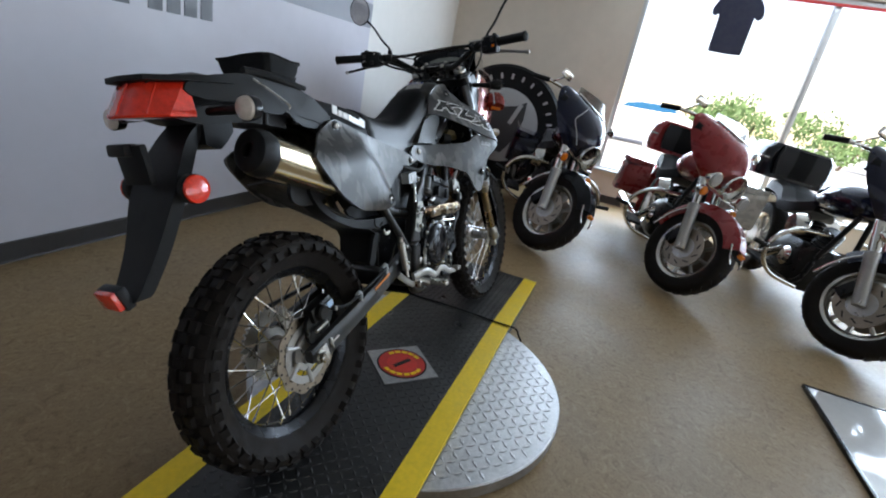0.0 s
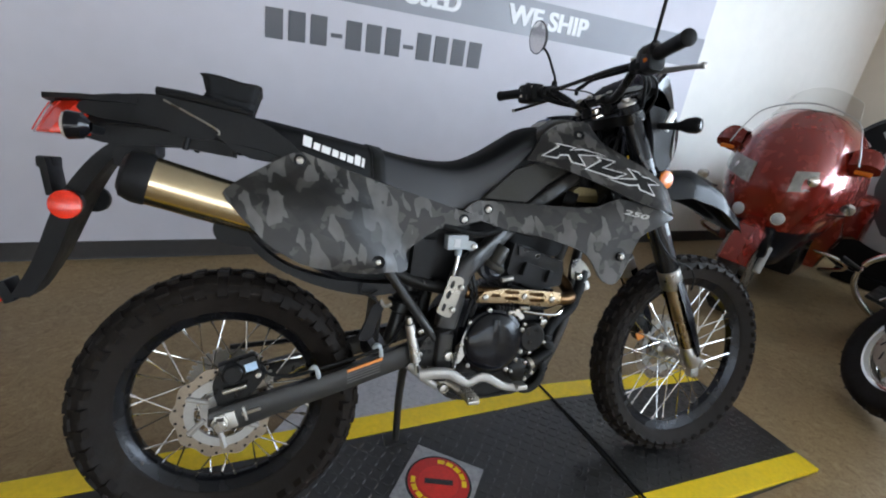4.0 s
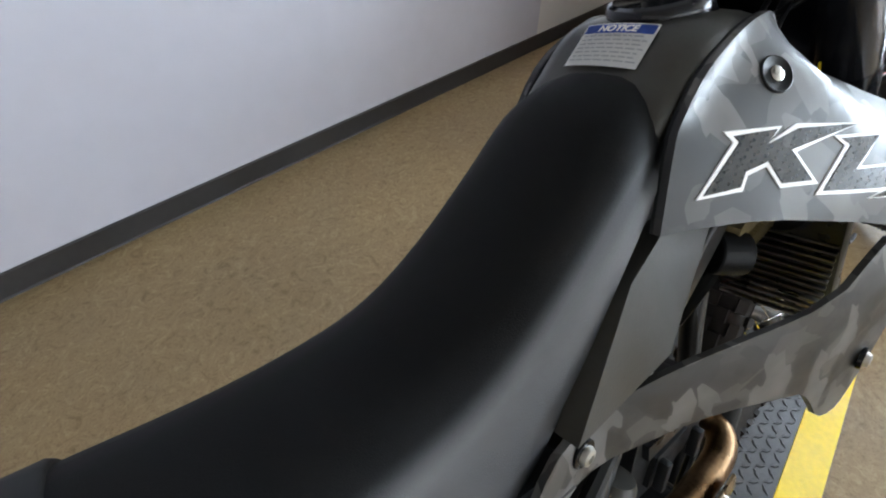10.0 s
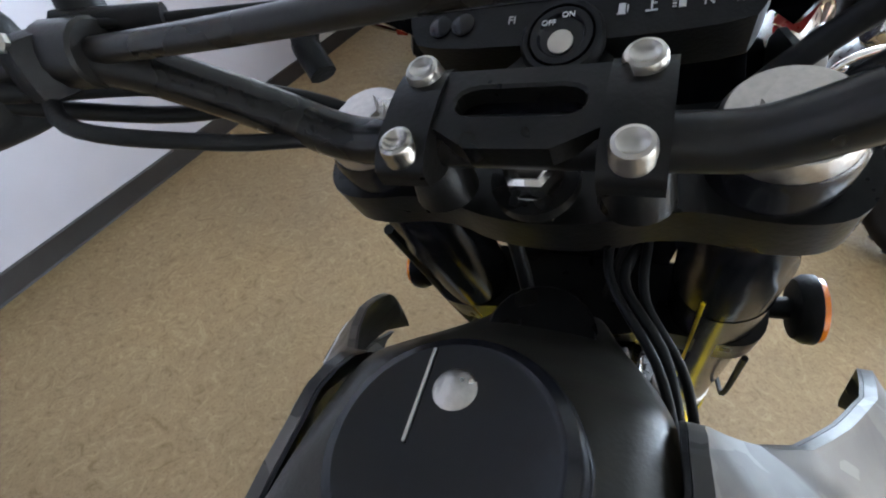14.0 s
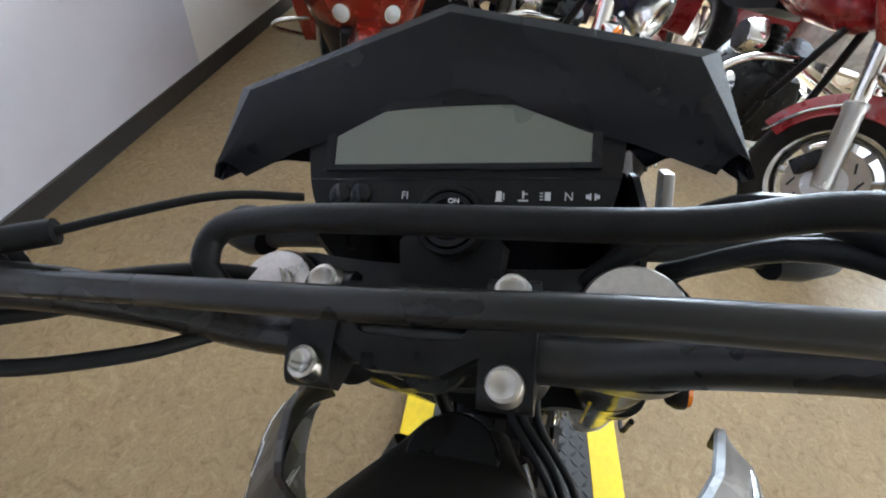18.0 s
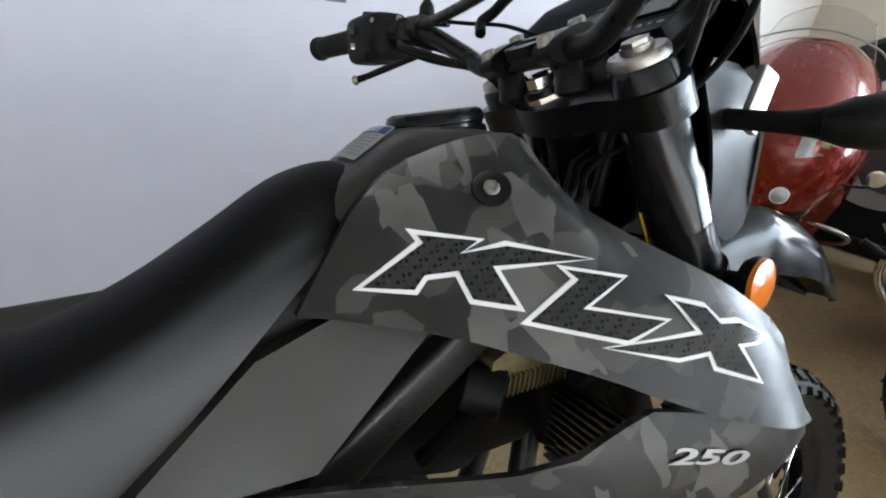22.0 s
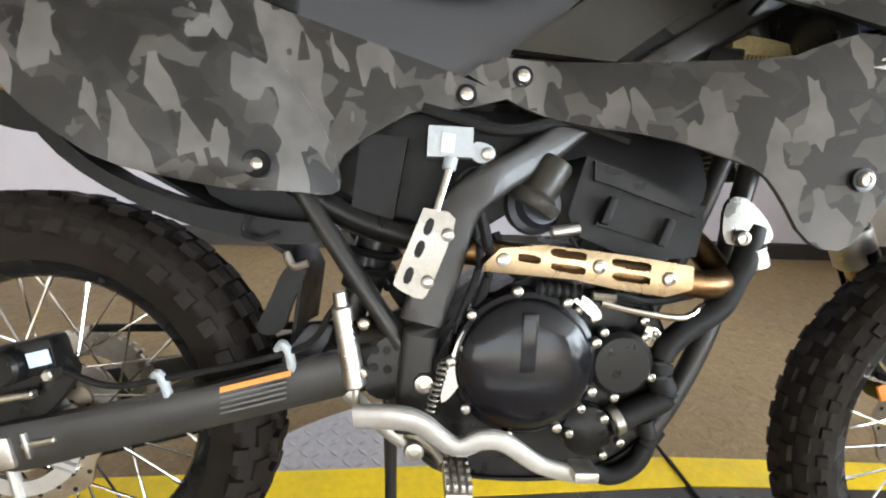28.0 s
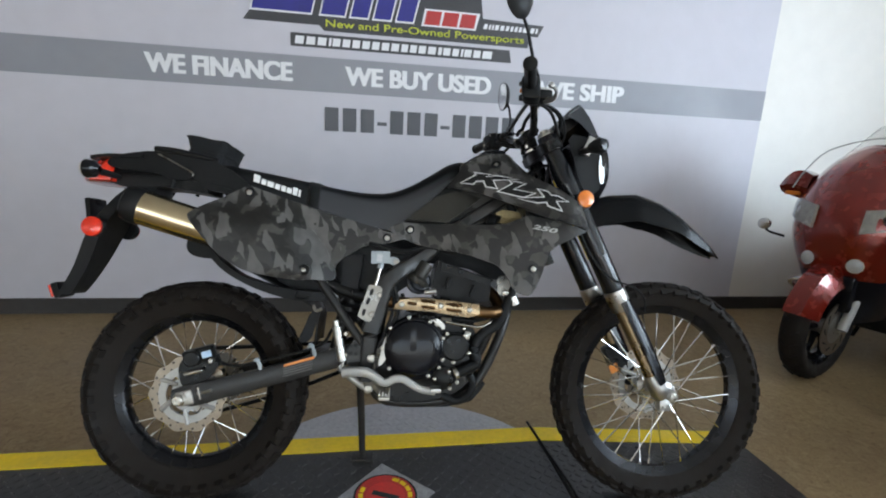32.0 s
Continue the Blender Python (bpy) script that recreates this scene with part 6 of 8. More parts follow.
for side in (-1, 1):
    flip = mirrored if side > 0 else (lambda b: b)
    def cover_y(x, z):
        w = float(np.interp(x, [s[0] for s in SEAT], [s[3] for s in SEAT]))
        low = float(np.interp(x, [s[0] for s in SEAT], [s[2] for s in SEAT]))
        return -w * 1.03 - 0.0025 + 0.05 * max(0, z - low - 0.03)
    # maker's name as plain bars
    x = 0.160
    for i, (w, h) in enumerate(((0.021, 0.022), (0.016, 0.015), (0.022, 0.015), (0.016, 0.015), (0.015, 0.015), (0.016, 0.015), (0.015, 0.022), (0.007, 0.020))):
        z = 0.616 - 0.305 * (x - 0.160)
        part("name_bar", flip(panel([(x, z), (x + w * 0.86, z - 0.305 * w * 0.86), (x + w * 0.86 + 0.002, z + h - 0.305 * w * 0.86), (x + 0.002, z + h)], lambda a, b: cover_y(a, b) + 0.0002, 0.002, 0.03, 0)), DECALWHITE, seat_top)
        x += w + 0.0012
strap = [seat_section(x, t + 0.002, l, w + 0.003, 0.006) for x, t, l, w in ((0.319, 0.628, 0.550, 0.0945), (0.3205, 0.6315, 0.550, 0.0960), (0.346, 0.6270, 0.543, 0.0960), (0.348, 0.6240, 0.5425, 0.0945))]
part("grab_strap", loft(strap), GRIP, seat_top, "flat black grab strap across the seat", smooth=60)
part("strap_seam", loft([seat_section(x, t + 0.0005, l, w + 0.0015, 0.006) for x, t, l, w in ((0.3135, 0.6325, 0.552, 0.0955), (0.3150, 0.6345, 0.5515, 0.0965), (0.3180, 0.6335, 0.5505, 0.0965), (0.3188, 0.6310, 0.5502, 0.0955))]), GRIP, seat_top, "black piped seam", smooth=60)

# tool bag on the tail: two tiers drawn in at a seam, under a piped lid
def bag_ring(xr, zr, xf, zf, w, sag=0.0):
    """One level of the bag, a soft rectangle from its rear edge to its front edge."""
    pts = []
    c = 0.010
    for px, py in ((xr + c, -w), (xf - c, -w), (xf, -w + c), (xf, w - c), (xf - c, w), (xr + c, w), (xr, w - c), (xr, -w + c)):
        pts.append((px, py))
    out = []
    for i, p in enumerate(pts):
        q = pts[(i + 1) % 8]
        for k in range(8):
            t = k / 8
            px, py = p[0] + (q[0] - p[0]) * t, p[1] + (q[1] - p[1]) * t
            wave = sag * math.sin(px * 95 + py * 60) + 0.4 * sag * math.sin(px * 210 - py * 170)
            out.append(Vector((px, py, zr + (zf - zr) * (px - xr) / (xf - xr) + wave)))
    return out
BAG = [(-0.046, 0.687, 0.052, 0.661, 0.075, 0), (-0.046, 0.692, 0.056, 0.668, 0.079, 0.0006), (-0.041, 0.701, 0.061, 0.685, 0.079, 0.001), (-0.033, 0.708, 0.063, 0.695, 0.0755, 0.001), (-0.032, 0.711, 0.064, 0.698, 0.0755, 0.001), (-0.035, 0.725, 0.07, 0.711, 0.08, 0.001), (-0.038, 0.741, 0.073, 0.723, 0.081, 0.0012), (-0.039, 0.746, 0.074, 0.728, 0.081, 0.0012), (-0.035, 0.7475, 0.07, 0.7295, 0.077, 0.0012), (-0.015, 0.747, 0.05, 0.734, 0.055, 0.001), (0.012, 0.745, 0.024, 0.741, 0.015, 0)]
bag = part("tool_bag", loft([bag_ring(*q) for q in BAG]), CLOTH, bike, "black nylon tool bag on the tail", smooth=50)
for q, r in ((BAG[7], 0.0026), (BAG[3], 0.0020), (BAG[0], 0.0022)):
    ring = bag_ring(q[0] - 0.0008, q[1], q[2] + 0.0008, q[3], q[4] + 0.0008, q[5])
    part("piping", tube(ring[::2] + [ring[0]], r, 6, 2), GRIP, bag)

# tail: fender, side covers, rack edge, lamps, plate holder
def tail_fn(u, v):
    x = 0.17 - 0.47 * u
    zc = np.interp(x, [-0.30, -0.20, -0.05, 0.10, 0.17], [0.672, 0.690, 0.680, 0.650, 0.620])
    w = np.interp(x, [-0.30, -0.20, 0.0, 0.17], [0.060, 0.078, 0.090, 0.092])
    a = (v - 0.5) * 2
    drop = 0.055 * max(0, abs(a) - 0.55) / 0.45
    return (x, a * w, zc - drop - 0.006 * a * a)
part("rear_fender", grid_sheet(tail_fn, 18, 14, 0.005), PLASTIC, bike, "black plastic rear fender")
for side in (-1, 1):
    flip = mirrored if side > 0 else (lambda b: b)
    tail_side = part("tail_cover", flip(panel([(-0.115, 0.695), (-0.04, 0.684), (0.075, 0.664), (0.16, 0.600), (0.16, 0.585), (0.10, 0.575), (0.03, 0.585), (-0.012, 0.622), (-0.018, 0.610), (-0.07, 0.612), (-0.12, 0.632), (-0.24, 0.640), (-0.26, 0.660), (-0.22, 0.682)], lambda x, z: -0.094 + 0.10 * max(0, -x - 0.10), 0.006, 0.03, 1)), PLASTIC, bike)
    part("tail_trim", flip(tube([(-0.104, -0.102, 0.682), (-0.06, -0.104, 0.660), (-0.010, -0.104, 0.633), (-0.006, -0.102, 0.622)], 0.0024, 6)), STEEL, tail_side, "thin bright edge trim")
    part("grab_edge", flip(tube([(-0.118, -0.090, 0.700), (-0.05, -0.096, 0.692), (0.06, -0.096, 0.672)], [0.008, 0.009, 0.006], 8)), PLASTIC, tail_side)
    for x in (-0.065, 0.03):
        part("cover_peg", flip(rod((x, -0.085, 0.615), (x - 0.006, -0.085, 0.588), 0.006, seg=8)), PLASTIC, tail_side)
part("undertail", smooth_loft([[(x, s * w, z) for s, z in ((-1, hi), (-0.9, lo), (0.9, lo), (1, hi))] for x, hi, lo, w in ((-0.27, 0.650, 0.606, 0.055), (-0.20, 0.660, 0.590, 0.062), (-0.10, 0.650, 0.595, 0.064), (0.02, 0.63, 0.58, 0.066))], 3), PLASTIC, bike)
lens = []
for z, nose, sx, sy in ((0.604, -0.340, -0.292, 0.082), (0.609, -0.346, -0.296, 0.086), (0.640, -0.330, -0.272, 0.080), (0.664, -0.316, -0.254, 0.074), (0.669, -0.306, -0.249, 0.070)):
    lens.append([(nose, 0, z), (nose + 0.004, 0.03, z), (nose + 0.018, sy * 0.62, z), (sx, sy, z), (-0.240, sy * 0.98, z), (-0.240, -sy * 0.98, z), (sx, -sy, z), (nose + 0.018, -sy * 0.62, z), (nose + 0.004, -0.03, z)])
tl = part("tail_light", smooth_loft(lens, 2), REDLENS, bike, "large red tail light lens", smooth=35)
part("lamp_brow", smooth_loft([[(-0.326, 0, z), (-0.316, 0.055, z), (-0.246, 0.090, z), (-0.15, 0.096, z), (-0.15, -0.096, z), (-0.246, -0.090, z), (-0.316, -0.055, z)] for z in (0.670, 0.680)], 1), PLASTIC, tl)
part("lens_rib", tube([(-0.349, -0.012, 0.610), (-0.332, -0.012, 0.642), (-0.318, -0.012, 0.666)], 0.0022, 6), REDLENS, tl)
for side in (-1, 1):
    part("lens_rib", tube([(-0.322, side * 0.058, 0.609), (-0.304, side * 0.054, 0.642), (-0.288, side * 0.050, 0.666)], 0.0022, 6), REDLENS, tl)
part("tail_bracket", smooth_loft([[(x, s * w, z) for s, z in ((-1, hi), (-1, lo), (1, lo), (1, hi))] for x, hi, lo, w in ((-0.13, 0.606, 0.575, 0.050), (-0.17, 0.606, 0.540, 0.052), (-0.205, 0.600, 0.552, 0.052))], 2), PLASTIC, bike, "black gusset under the tail")
for side in (-1, 1):
    a = Vector((-0.215, side * 0.085, 0.614))
    stalk = part("indicator_stalk", rod(a, a + Vector((-0.005, side * 0.105, 0)), 0.008, 0.010, 12), PLASTIC, bike)
    part("indicator", lathe([(0.008, -0.030), (0.022, -0.018), (0.0245, 0.0), (0.0240, 0.003), (0.0225, 0.002)], a + Vector((-0.012, side * 0.118, 0.0)), a + Vector((-1, side * 0.118, 0)), 24, caps=False), GLOSSBLACK, stalk)
    part("indicator_lens", lathe([(0.023, 0.002), (0.021, 0.008), (0.010, 0.013), (0.0, 0.014)], a + Vector((-0.012, side * 0.118, 0.0)), a + Vector((-1, side * 0.118, 0)), 24), PALELENS, stalk, "clear round indicator lens")
# plate holder and mud flap
hold = part("plate_holder", smooth_loft([[(x + d, s * w, z) for s, d in ((-1, 0.0), (-0.9, 0.035), (0.9, 0.035), (1, 0.0))] for x, z, w in ((-0.205, 0.600, 0.045), (-0.245, 0.562, 0.048), (-0.283, 0.505, 0.062), (-0.310, 0.450, 0.066), (-0.347, 0.360, 0.050), (-0.385, 0.292, 0.040), (-0.400, 0.274, 0.038))], 4), PLASTIC, bike, "long black plate holder and mud flap")
part("plate_bracket", box((-0.324, 0.0, 0.520), (0.014, 0.080, 0.076), 0.004, (0, -8, 0)), PLASTIC, hold)
part("plate_lamp", box((-0.334, 0.014, 0.548), (0.030, 0.054, 0.024), 0.006), PLASTIC, hold)
for side in (-1, 1):
    c = Vector((-0.276, side * 0.094, 0.470))
    rf = part("side_reflector", rod(c - Vector((0, side * 0.02, 0)), c, 0.029, 0.029, 32, 0.003), PLASTIC, hold)
    part("reflector_lens", lathe([(0.028, 0), (0.027, 0.005), (0.018, 0.009), (0.0, 0.010)], c, c + Vector((0, side, 0)), 32), REDLENS, rf, "round red reflector")
part("flap_reflector", box((-0.420, 0, 0.282), (0.014, 0.052, 0.038), 0.003, (0, -20, 0)), REDLENS, hold, "small red reflector at the flap's end")
part("flap_tip", box((-0.407, 0, 0.284), (0.020, 0.060, 0.046), 0.004, (0, -20, 0)), PLASTIC, hold)
# inner mudguard before the rear wheel
part("inner_fender", grid_sheet(lambda u, v: (np.interp(u, [0, 0.3, 0.6, 0.85, 1], [0.00, 0.12, 0.26, 0.36, 0.35]), (v - 0.5) * 0.15, np.interp(u, [0, 0.3, 0.6, 0.85, 1], [0.455, 0.385, 0.315, 0.255, 0.15]) - 0.02 * abs(v - 0.5)), 16, 6, 0.005), PLASTIC, bike)
part("lower_cowl_edge", panel([(0.02, 0.455), (0.10, 0.360), (0.20, 0.318), (0.33, 0.300), (0.40, 0.300), (0.395, 0.275), (0.30, 0.270), (0.17, 0.305), (0.06, 0.370)], -0.100, 0.05), PLASTIC, bike)
part("muffler_guard", panel([(-0.016, 0.455), (-0.024, 0.415), (0.0, 0.392), (0.06, 0.386), (0.115, 0.398), (0.16, 0.42), (0.12, 0.47)], -0.088, 0.012), PLASTIC, bike, "black guard under the muffler")
part("guard_hook", tube([(0.345, -0.105, 0.262), (0.355, -0.11, 0.247), (0.372, -0.11, 0.252)], 0.005, 8), STEEL, bike)
part("chain_flap", panel([(0.335, 0.245), (0.37, 0.250), (0.345, 0.195), (0.335, 0.150), (0.295, 0.150), (0.315, 0.190)], -0.075, 0.012), PLASTIC, bike)
part("wire_loop", tube([(0.30, -0.108, 0.305), (0.295, -0.112, 0.285), (0.315, -0.114, 0.278), (0.335, -0.112, 0.288)], 0.003, 6), GRIP, bike)

# ---- front end ----
FTOP, FBOT = Vector((1.024, 0, 0.792)), Vector((1.398, 0, 0.010))
FD = (FBOT - FTOP).normalized()
for side in (-1, 1):
    o = Vector((0, side * 0.098, 0))
    a = FTOP + o
    leg = part("fork_tube", lathe([(0.026, 0.0), (0.0285, 0.004), (0.0285, 0.10), (0.0315, 0.11), (0.0315, 0.515), (0.0300, 0.520)], a, a + FD, 28), FORKTUBE, bike, "dark grey upper fork tube")
    part("fork_cap", lathe([(0.0255, 0.003), (0.0262, -0.006), (0.024, -0.010), (0.014, -0.0105), (0.014, -0.015), (0.0, -0.0155)], a, a + FD, 32), ALU, leg, "bright hexagonal fork cap")
    part("fork_cap_hex", lathe([(0.0125, -0.010), (0.0125, -0.019), (0.0, -0.0195)], a, a + FD, 6), ALU, leg)
    part("fork_collar", lathe([(0.030, 0.515), (0.0335, 0.518), (0.0335, 0.575), (0.028, 0.582)], a, a + FD, 28), ALU, leg, "pale metal fork collar")
    part("fork_slider", lathe([(0.0215, 0.575), (0.0215, 0.84)], a, a + FD, 24), SHIELD, leg, "polished lower fork slider")
    part("fork_foot", lathe([(0.022, 0.80), (0.0265, 0.815), (0.027, 0.862), (0.017, 0.880), (0.0, 0.881)], a, a + FD, 20), ALU if side < 0 else ENGINE, leg)
    # guard in front of the slider
    def guard_fn(u, v, o=o, a=a, side=side):
        h = 0.555 + 0.275 * u
        ang = radians(-105 + 210 * v) * (1.0 - 0.12 * u)
        p = a + FD * h
        out = Vector((FD.z * -1, 0, FD.x)).normalized()
        r = 0.034 + 0.006 * math.sin(u * 3)
        return p + out * (r * math.cos(ang)) + Vector((0, r * math.sin(ang), 0))
    part("fork_guard", grid_sheet(guard_fn, 12, 10, 0.003), GLOSSBLACK, leg, "glossy black plastic fork guard")
    part("axle_clamp", rod(Vector((1.437, side * 0.070, 0.004)), Vector((1.437, side * 0.108, 0.004)), 0.020, 0.018, 20, 0.004), ALU, leg)
    part("axle_end", lathe([(0.012, 0), (0.012, 0.006), (0.008, 0.007), (0.006, 0.002), (0.0, 0.002)], Vector((1.437, side * 0.107, 0.004)), Vector((1.437, side * 2, 0.004)), 16), STEEL, leg)
    part("clamp_lug", box((1.412, side * 0.093, -0.022), (0.034, 0.026, 0.036), 0.006), ALU, leg)
    bolt(1.405, side * 0.107, -0.030, 0.006, leg, False, (0, side, 0))
part("fork_decal", lathe([(0.0322, 0.16), (0.0322, 0.40)], FTOP + Vector((0, -0.098, 0)), FTOP + Vector((0, -0.098, 0)) + FD, 28, caps=False), FORKTUBE, bike)
part("yellow_fork_line", tube([FTOP + Vector((-0.0265, -0.0845, -0.0127)) + FD * 0.135, FTOP + Vector((-0.0265, -0.0845, -0.0127)) + FD * 0.40], 0.0013, 6), YELLOW, bike, "thin yellow line on the fork")
def yoke(h, t, nose):
    c = FTOP + FD * h
    up = -FD
    fwd = Vector((-FD.z, 0, FD.x)).normalized()
    if fwd.x < 0:
        fwd = -fwd
    pts = [(-0.022, 0.134), (0.012, 0.136), (0.038, 0.114), (nose, 0.06), (nose, -0.06), (0.038, -0.114), (0.012, -0.136), (-0.022, -0.134), (-0.034, -0.112), (-0.026, -0.060), (-0.040, -0.025), (-0.040, 0.025), (-0.026, 0.060), (-0.034, 0.112)]
    pts = rounded(pts, 2)
    return loft([[c + fwd * f + Vector((0, s, 0)) + up * k for f, s in pts] for k in (-t / 2, t / 2)])
part("upper_yoke", yoke(0.035, 0.030, 0.030), ENGINE, bike, "black upper fork yoke", smooth=35)
part("lower_yoke", yoke(0.235, 0.040, 0.030), ENGINE, bike, smooth=35)
STEMC = Vector((1.003, 0, 0.778))
stem = part("stem_nut", lathe([(0.019, -0.01), (0.019, 0.002), (0.0145, 0.003), (0.0145, 0.014), (0.012, 0.016), (0.008, 0.012), (0.0, 0.012)], STEMC, STEMC - FD, 6), CHROME, bike, "chromed stem nut")
part("stem_washer", lathe([(0.021, -0.004), (0.021, 0.003), (0.014, 0.004)], STEMC, STEMC - FD, 28, caps=False), ENGINE, stem)

# handlebar
bar_half = [(0.987, 0.0, 0.806), (0.987, 0.06, 0.806), (0.986, 0.088, 0.809), (0.979, 0.125, 0.829), (0.963, 0.175, 0.857), (0.947, 0.210, 0.868), (0.923, 0.290, 0.870), (0.891, 0.408, 0.872)]
line = [(x, -y, z) for x, y, z in bar_half[::-1]] + bar_half[1:]
BARBLACK = mat("black_handlebar_coat", (0.011, 0.0102, 0.0095), 0.29, var=0.15, bump=0.06, spec=0.34)
hb = part("handlebar", tube(line, 0.0112, 12, 4), BARBLACK, bike, "dark tubular handlebar")
part("cross_brace", tube([(0.955, 0.195, 0.867), (0.957, 0.10, 0.868), (0.955, 0.0, 0.872), (0.955, -0.10, 0.876), (0.955, -0.195, 0.874)], 0.0062, 12), BARBLACK, hb)
for s in (-1, 1):
    part("brace_clamp", rod((0.957, s * 0.182, 0.866), (0.952, s * 0.206, 0.868), 0.0155, seg=16), BARBLACK, hb)
    cl = part("bar_clamp", moved(loft([[(u, s * 0.045 + v, z) for u, z in rounded([(-0.029, 0.000), (-0.029, 0.000), (-0.029, 0.011), (-0.012, 0.016), (0.012, 0.016), (0.028, 0.011), (0.028, 0.000), (0.028, 0.000), (0.014, -0.012), (-0.014, -0.012)], 2)] for v in (-0.0115, -0.0095, 0.0095, 0.0115)]), pose(0.990, 0, 0.8095, 0, -25, 0)), ENGINE, hb, "black handlebar clamp", smooth=35)
    for u in (-0.0195, 0.0195):
        b0 = pose(0.990, 0, 0.8095, 0, -25, 0) @ Vector((u, s * 0.045, 0.0105))
        b1 = pose(0.990, 0, 0.8095, 0, -25, 0) @ Vector((u, s * 0.045, 1.0))
        part("clamp_bolt", lathe([(0.0088, 0.0), (0.0088, 0.0016), (0.0082, 0.0024), (0.0080, 0.0066), (0.0072, 0.0082), (0.0056, 0.0088), (0.0040, 0.0074), (0.0, 0.0066)], b0, b1, 28), STEEL, cl)
    part("clamp_foot", rod((1.000, s * 0.045, 0.770), (0.993, s * 0.045, 0.800), 0.0165, 0.0135, 20, 0.003), ENGINE, cl)
    # grips, switches, levers
    g0, g1 = Vector((0.920, s * 0.298, 0.8703)), Vector((0.888, s * 0.412, 0.8722))
    prof = []
    for k in range(15):
        prof.append((0.0155 + (0.0008 if k % 2 else 0), 0.002 + k * 0.008))
    part("grip", lathe([(0.012, 0), (0.0185, 0.0), (0.0185, 0.003)] + prof + [(0.018, 0.118), (0.018, 0.124), (0.014, 0.127), (0.0, 0.127)], g0, g1, 20), GRIP, hb, "black ribbed rubber grip")
    # the housing is a squarish barrel split down the middle
    secs = []
    for y, hx, hz in ((0.3030, 0.017, 0.018), (0.3010, 0.0230, 0.028), (0.296, 0.0250, 0.0310), (0.264, 0.0255, 0.0320), (0.242, 0.0245, 0.0300), (0.236, 0.0215, 0.0260), (0.232, 0.0150, 0.0170)):
        c0 = Vector((0.9465 - (y - 0.210) * 0.29, s * y, 0.8645))
        secs.append([c0 + Vector((hx * math.copysign(abs(math.cos(a)) ** 0.45, math.cos(a)), 0, hz * math.copysign(abs(math.sin(a)) ** 0.45, math.sin(a)))) for a in [2 * math.pi * i / 24 for i in range(24)]])
    sw = part("switch_housing", smooth_loft(secs, 2), PLASTIC, hb, "black handlebar switch housing", smooth=50)
    part("switch_seam", loft([[Vector((0.9465 - (y - 0.210) * 0.29, s * y, 0.8645)) + Vector((0.0262 * math.copysign(abs(math.cos(a)) ** 0.45, math.cos(a)), 0, 0.0327 * math.copysign(abs(math.sin(a)) ** 0.45, math.sin(a)))) for a in [2 * math.pi * i / 24 for i in range(24)]] for y in (0.2600, 0.2612)]), GLOSSBLACK, sw)
    part("switch_tab", box((0.924, s * 0.286, 0.8975), (0.016, 0.014, 0.010), 0.003, (0, 0, s * -18)), GRIP, sw)
    part("switch_button", box((0.899, s * 0.286, 0.876), (0.008, 0.016, 0.012), 0.003, (0, 0, s * -18)), GREYPLASTIC, sw)
    part("switch_button", box((0.900, s * 0.288, 0.856), (0.008, 0.012, 0.009), 0.002, (0, 0, s * -18)), AMBER if s < 0 else STEEL, sw)
    part("rocker", box((0.908, s * 0.254, 0.850), (0.010, 0.018, 0.016), 0.003, (0, 0, s * -18)), GRIP, sw)
    part("switch_screw", rod((0.918, s * 0.244, 0.882), (0.912, s * 0.244, 0.884), 0.004, seg=10), STEEL, sw)
    perch = part("lever_perch", box((0.958, s * 0.205, 0.866), (0.052, 0.026, 0.030), 0.008, (0, 0, s * -12)), PLASTIC, hb)
    part("perch_bolt", rod((0.936, s * 0.203, 0.878), (0.932, s * 0.203, 0.880), 0.0045, seg=6), STEEL, perch)
    lev = part("lever", tube([(0.985, s * 0.210, 0.860), (0.997, s * 0.250, 0.853), (0.982, s * 0.325, 0.843), (0.957, s * 0.385, 0.831), (0.943, s * 0.408, 0.826)], [0.008, 0.0072, 0.006, 0.0055, 0.006], 10, flat=0.8), GLOSSBLACK if s > 0 else ALUPAINT, hb, "curved hand lever")
    part("lever_ball", lathe([(0.0, -0.008), (0.006, -0.0055), (0.008, 0.0), (0.006, 0.0055), (0.0, 0.008)], (0.942, s * 0.410, 0.826), (0.942, s * 2, 0.826), 14), STEEL if s > 0 else ALUPAINT, lev)
BR = pose(0.990, 0, 0.8095, 0, -25, 0)
outer = rounded([(-0.019, -0.0335), (-0.019, -0.0335), (0.021, -0.0335), (0.021, -0.0335), (0.021, 0.0335), (0.021, 0.0335), (-0.019, 0.0335), (-0.019, 0.0335)], 1)
slot = [(x + 0.004, y) for x, y in rounded([(-0.0075, -0.0265), (-0.0075, 0.0), (-0.0075, 0.0265), (0.0075, 0.0265), (0.0075, 0.0), (0.0075, -0.0265)], 2)]
ring_out = [min(outer, key=lambda q: (q[0] - a * 1.9) ** 2 + (q[1] - b * 1.25) ** 2) for a, b in slot]
rings = [[(x, y, z) for x, y in pts] for pts, z in ((slot, 0.004), (slot, 0.0125), ([(x * 1.12, y * 1.03) for x, y in slot], 0.0135), (ring_out, 0.0135), (ring_out, 0.003), (slot, 0.004))]
part("clamp_bridge", moved(loft(rings, caps=False), BR), ENGINE, hb, "black slotted clamp bridge", smooth=25)
part("slot_floor", moved(box((0.004, 0, 0.0005), (0.020, 0.060, 0.003), 0.001), BR), GLOSSBLACK, hb)
res = part("brake_reservoir", box((0.980, -0.197, 0.8745), (0.048, 0.060, 0.028), 0.007), PLASTIC, bike, "black brake fluid reservoir with a pale lid")
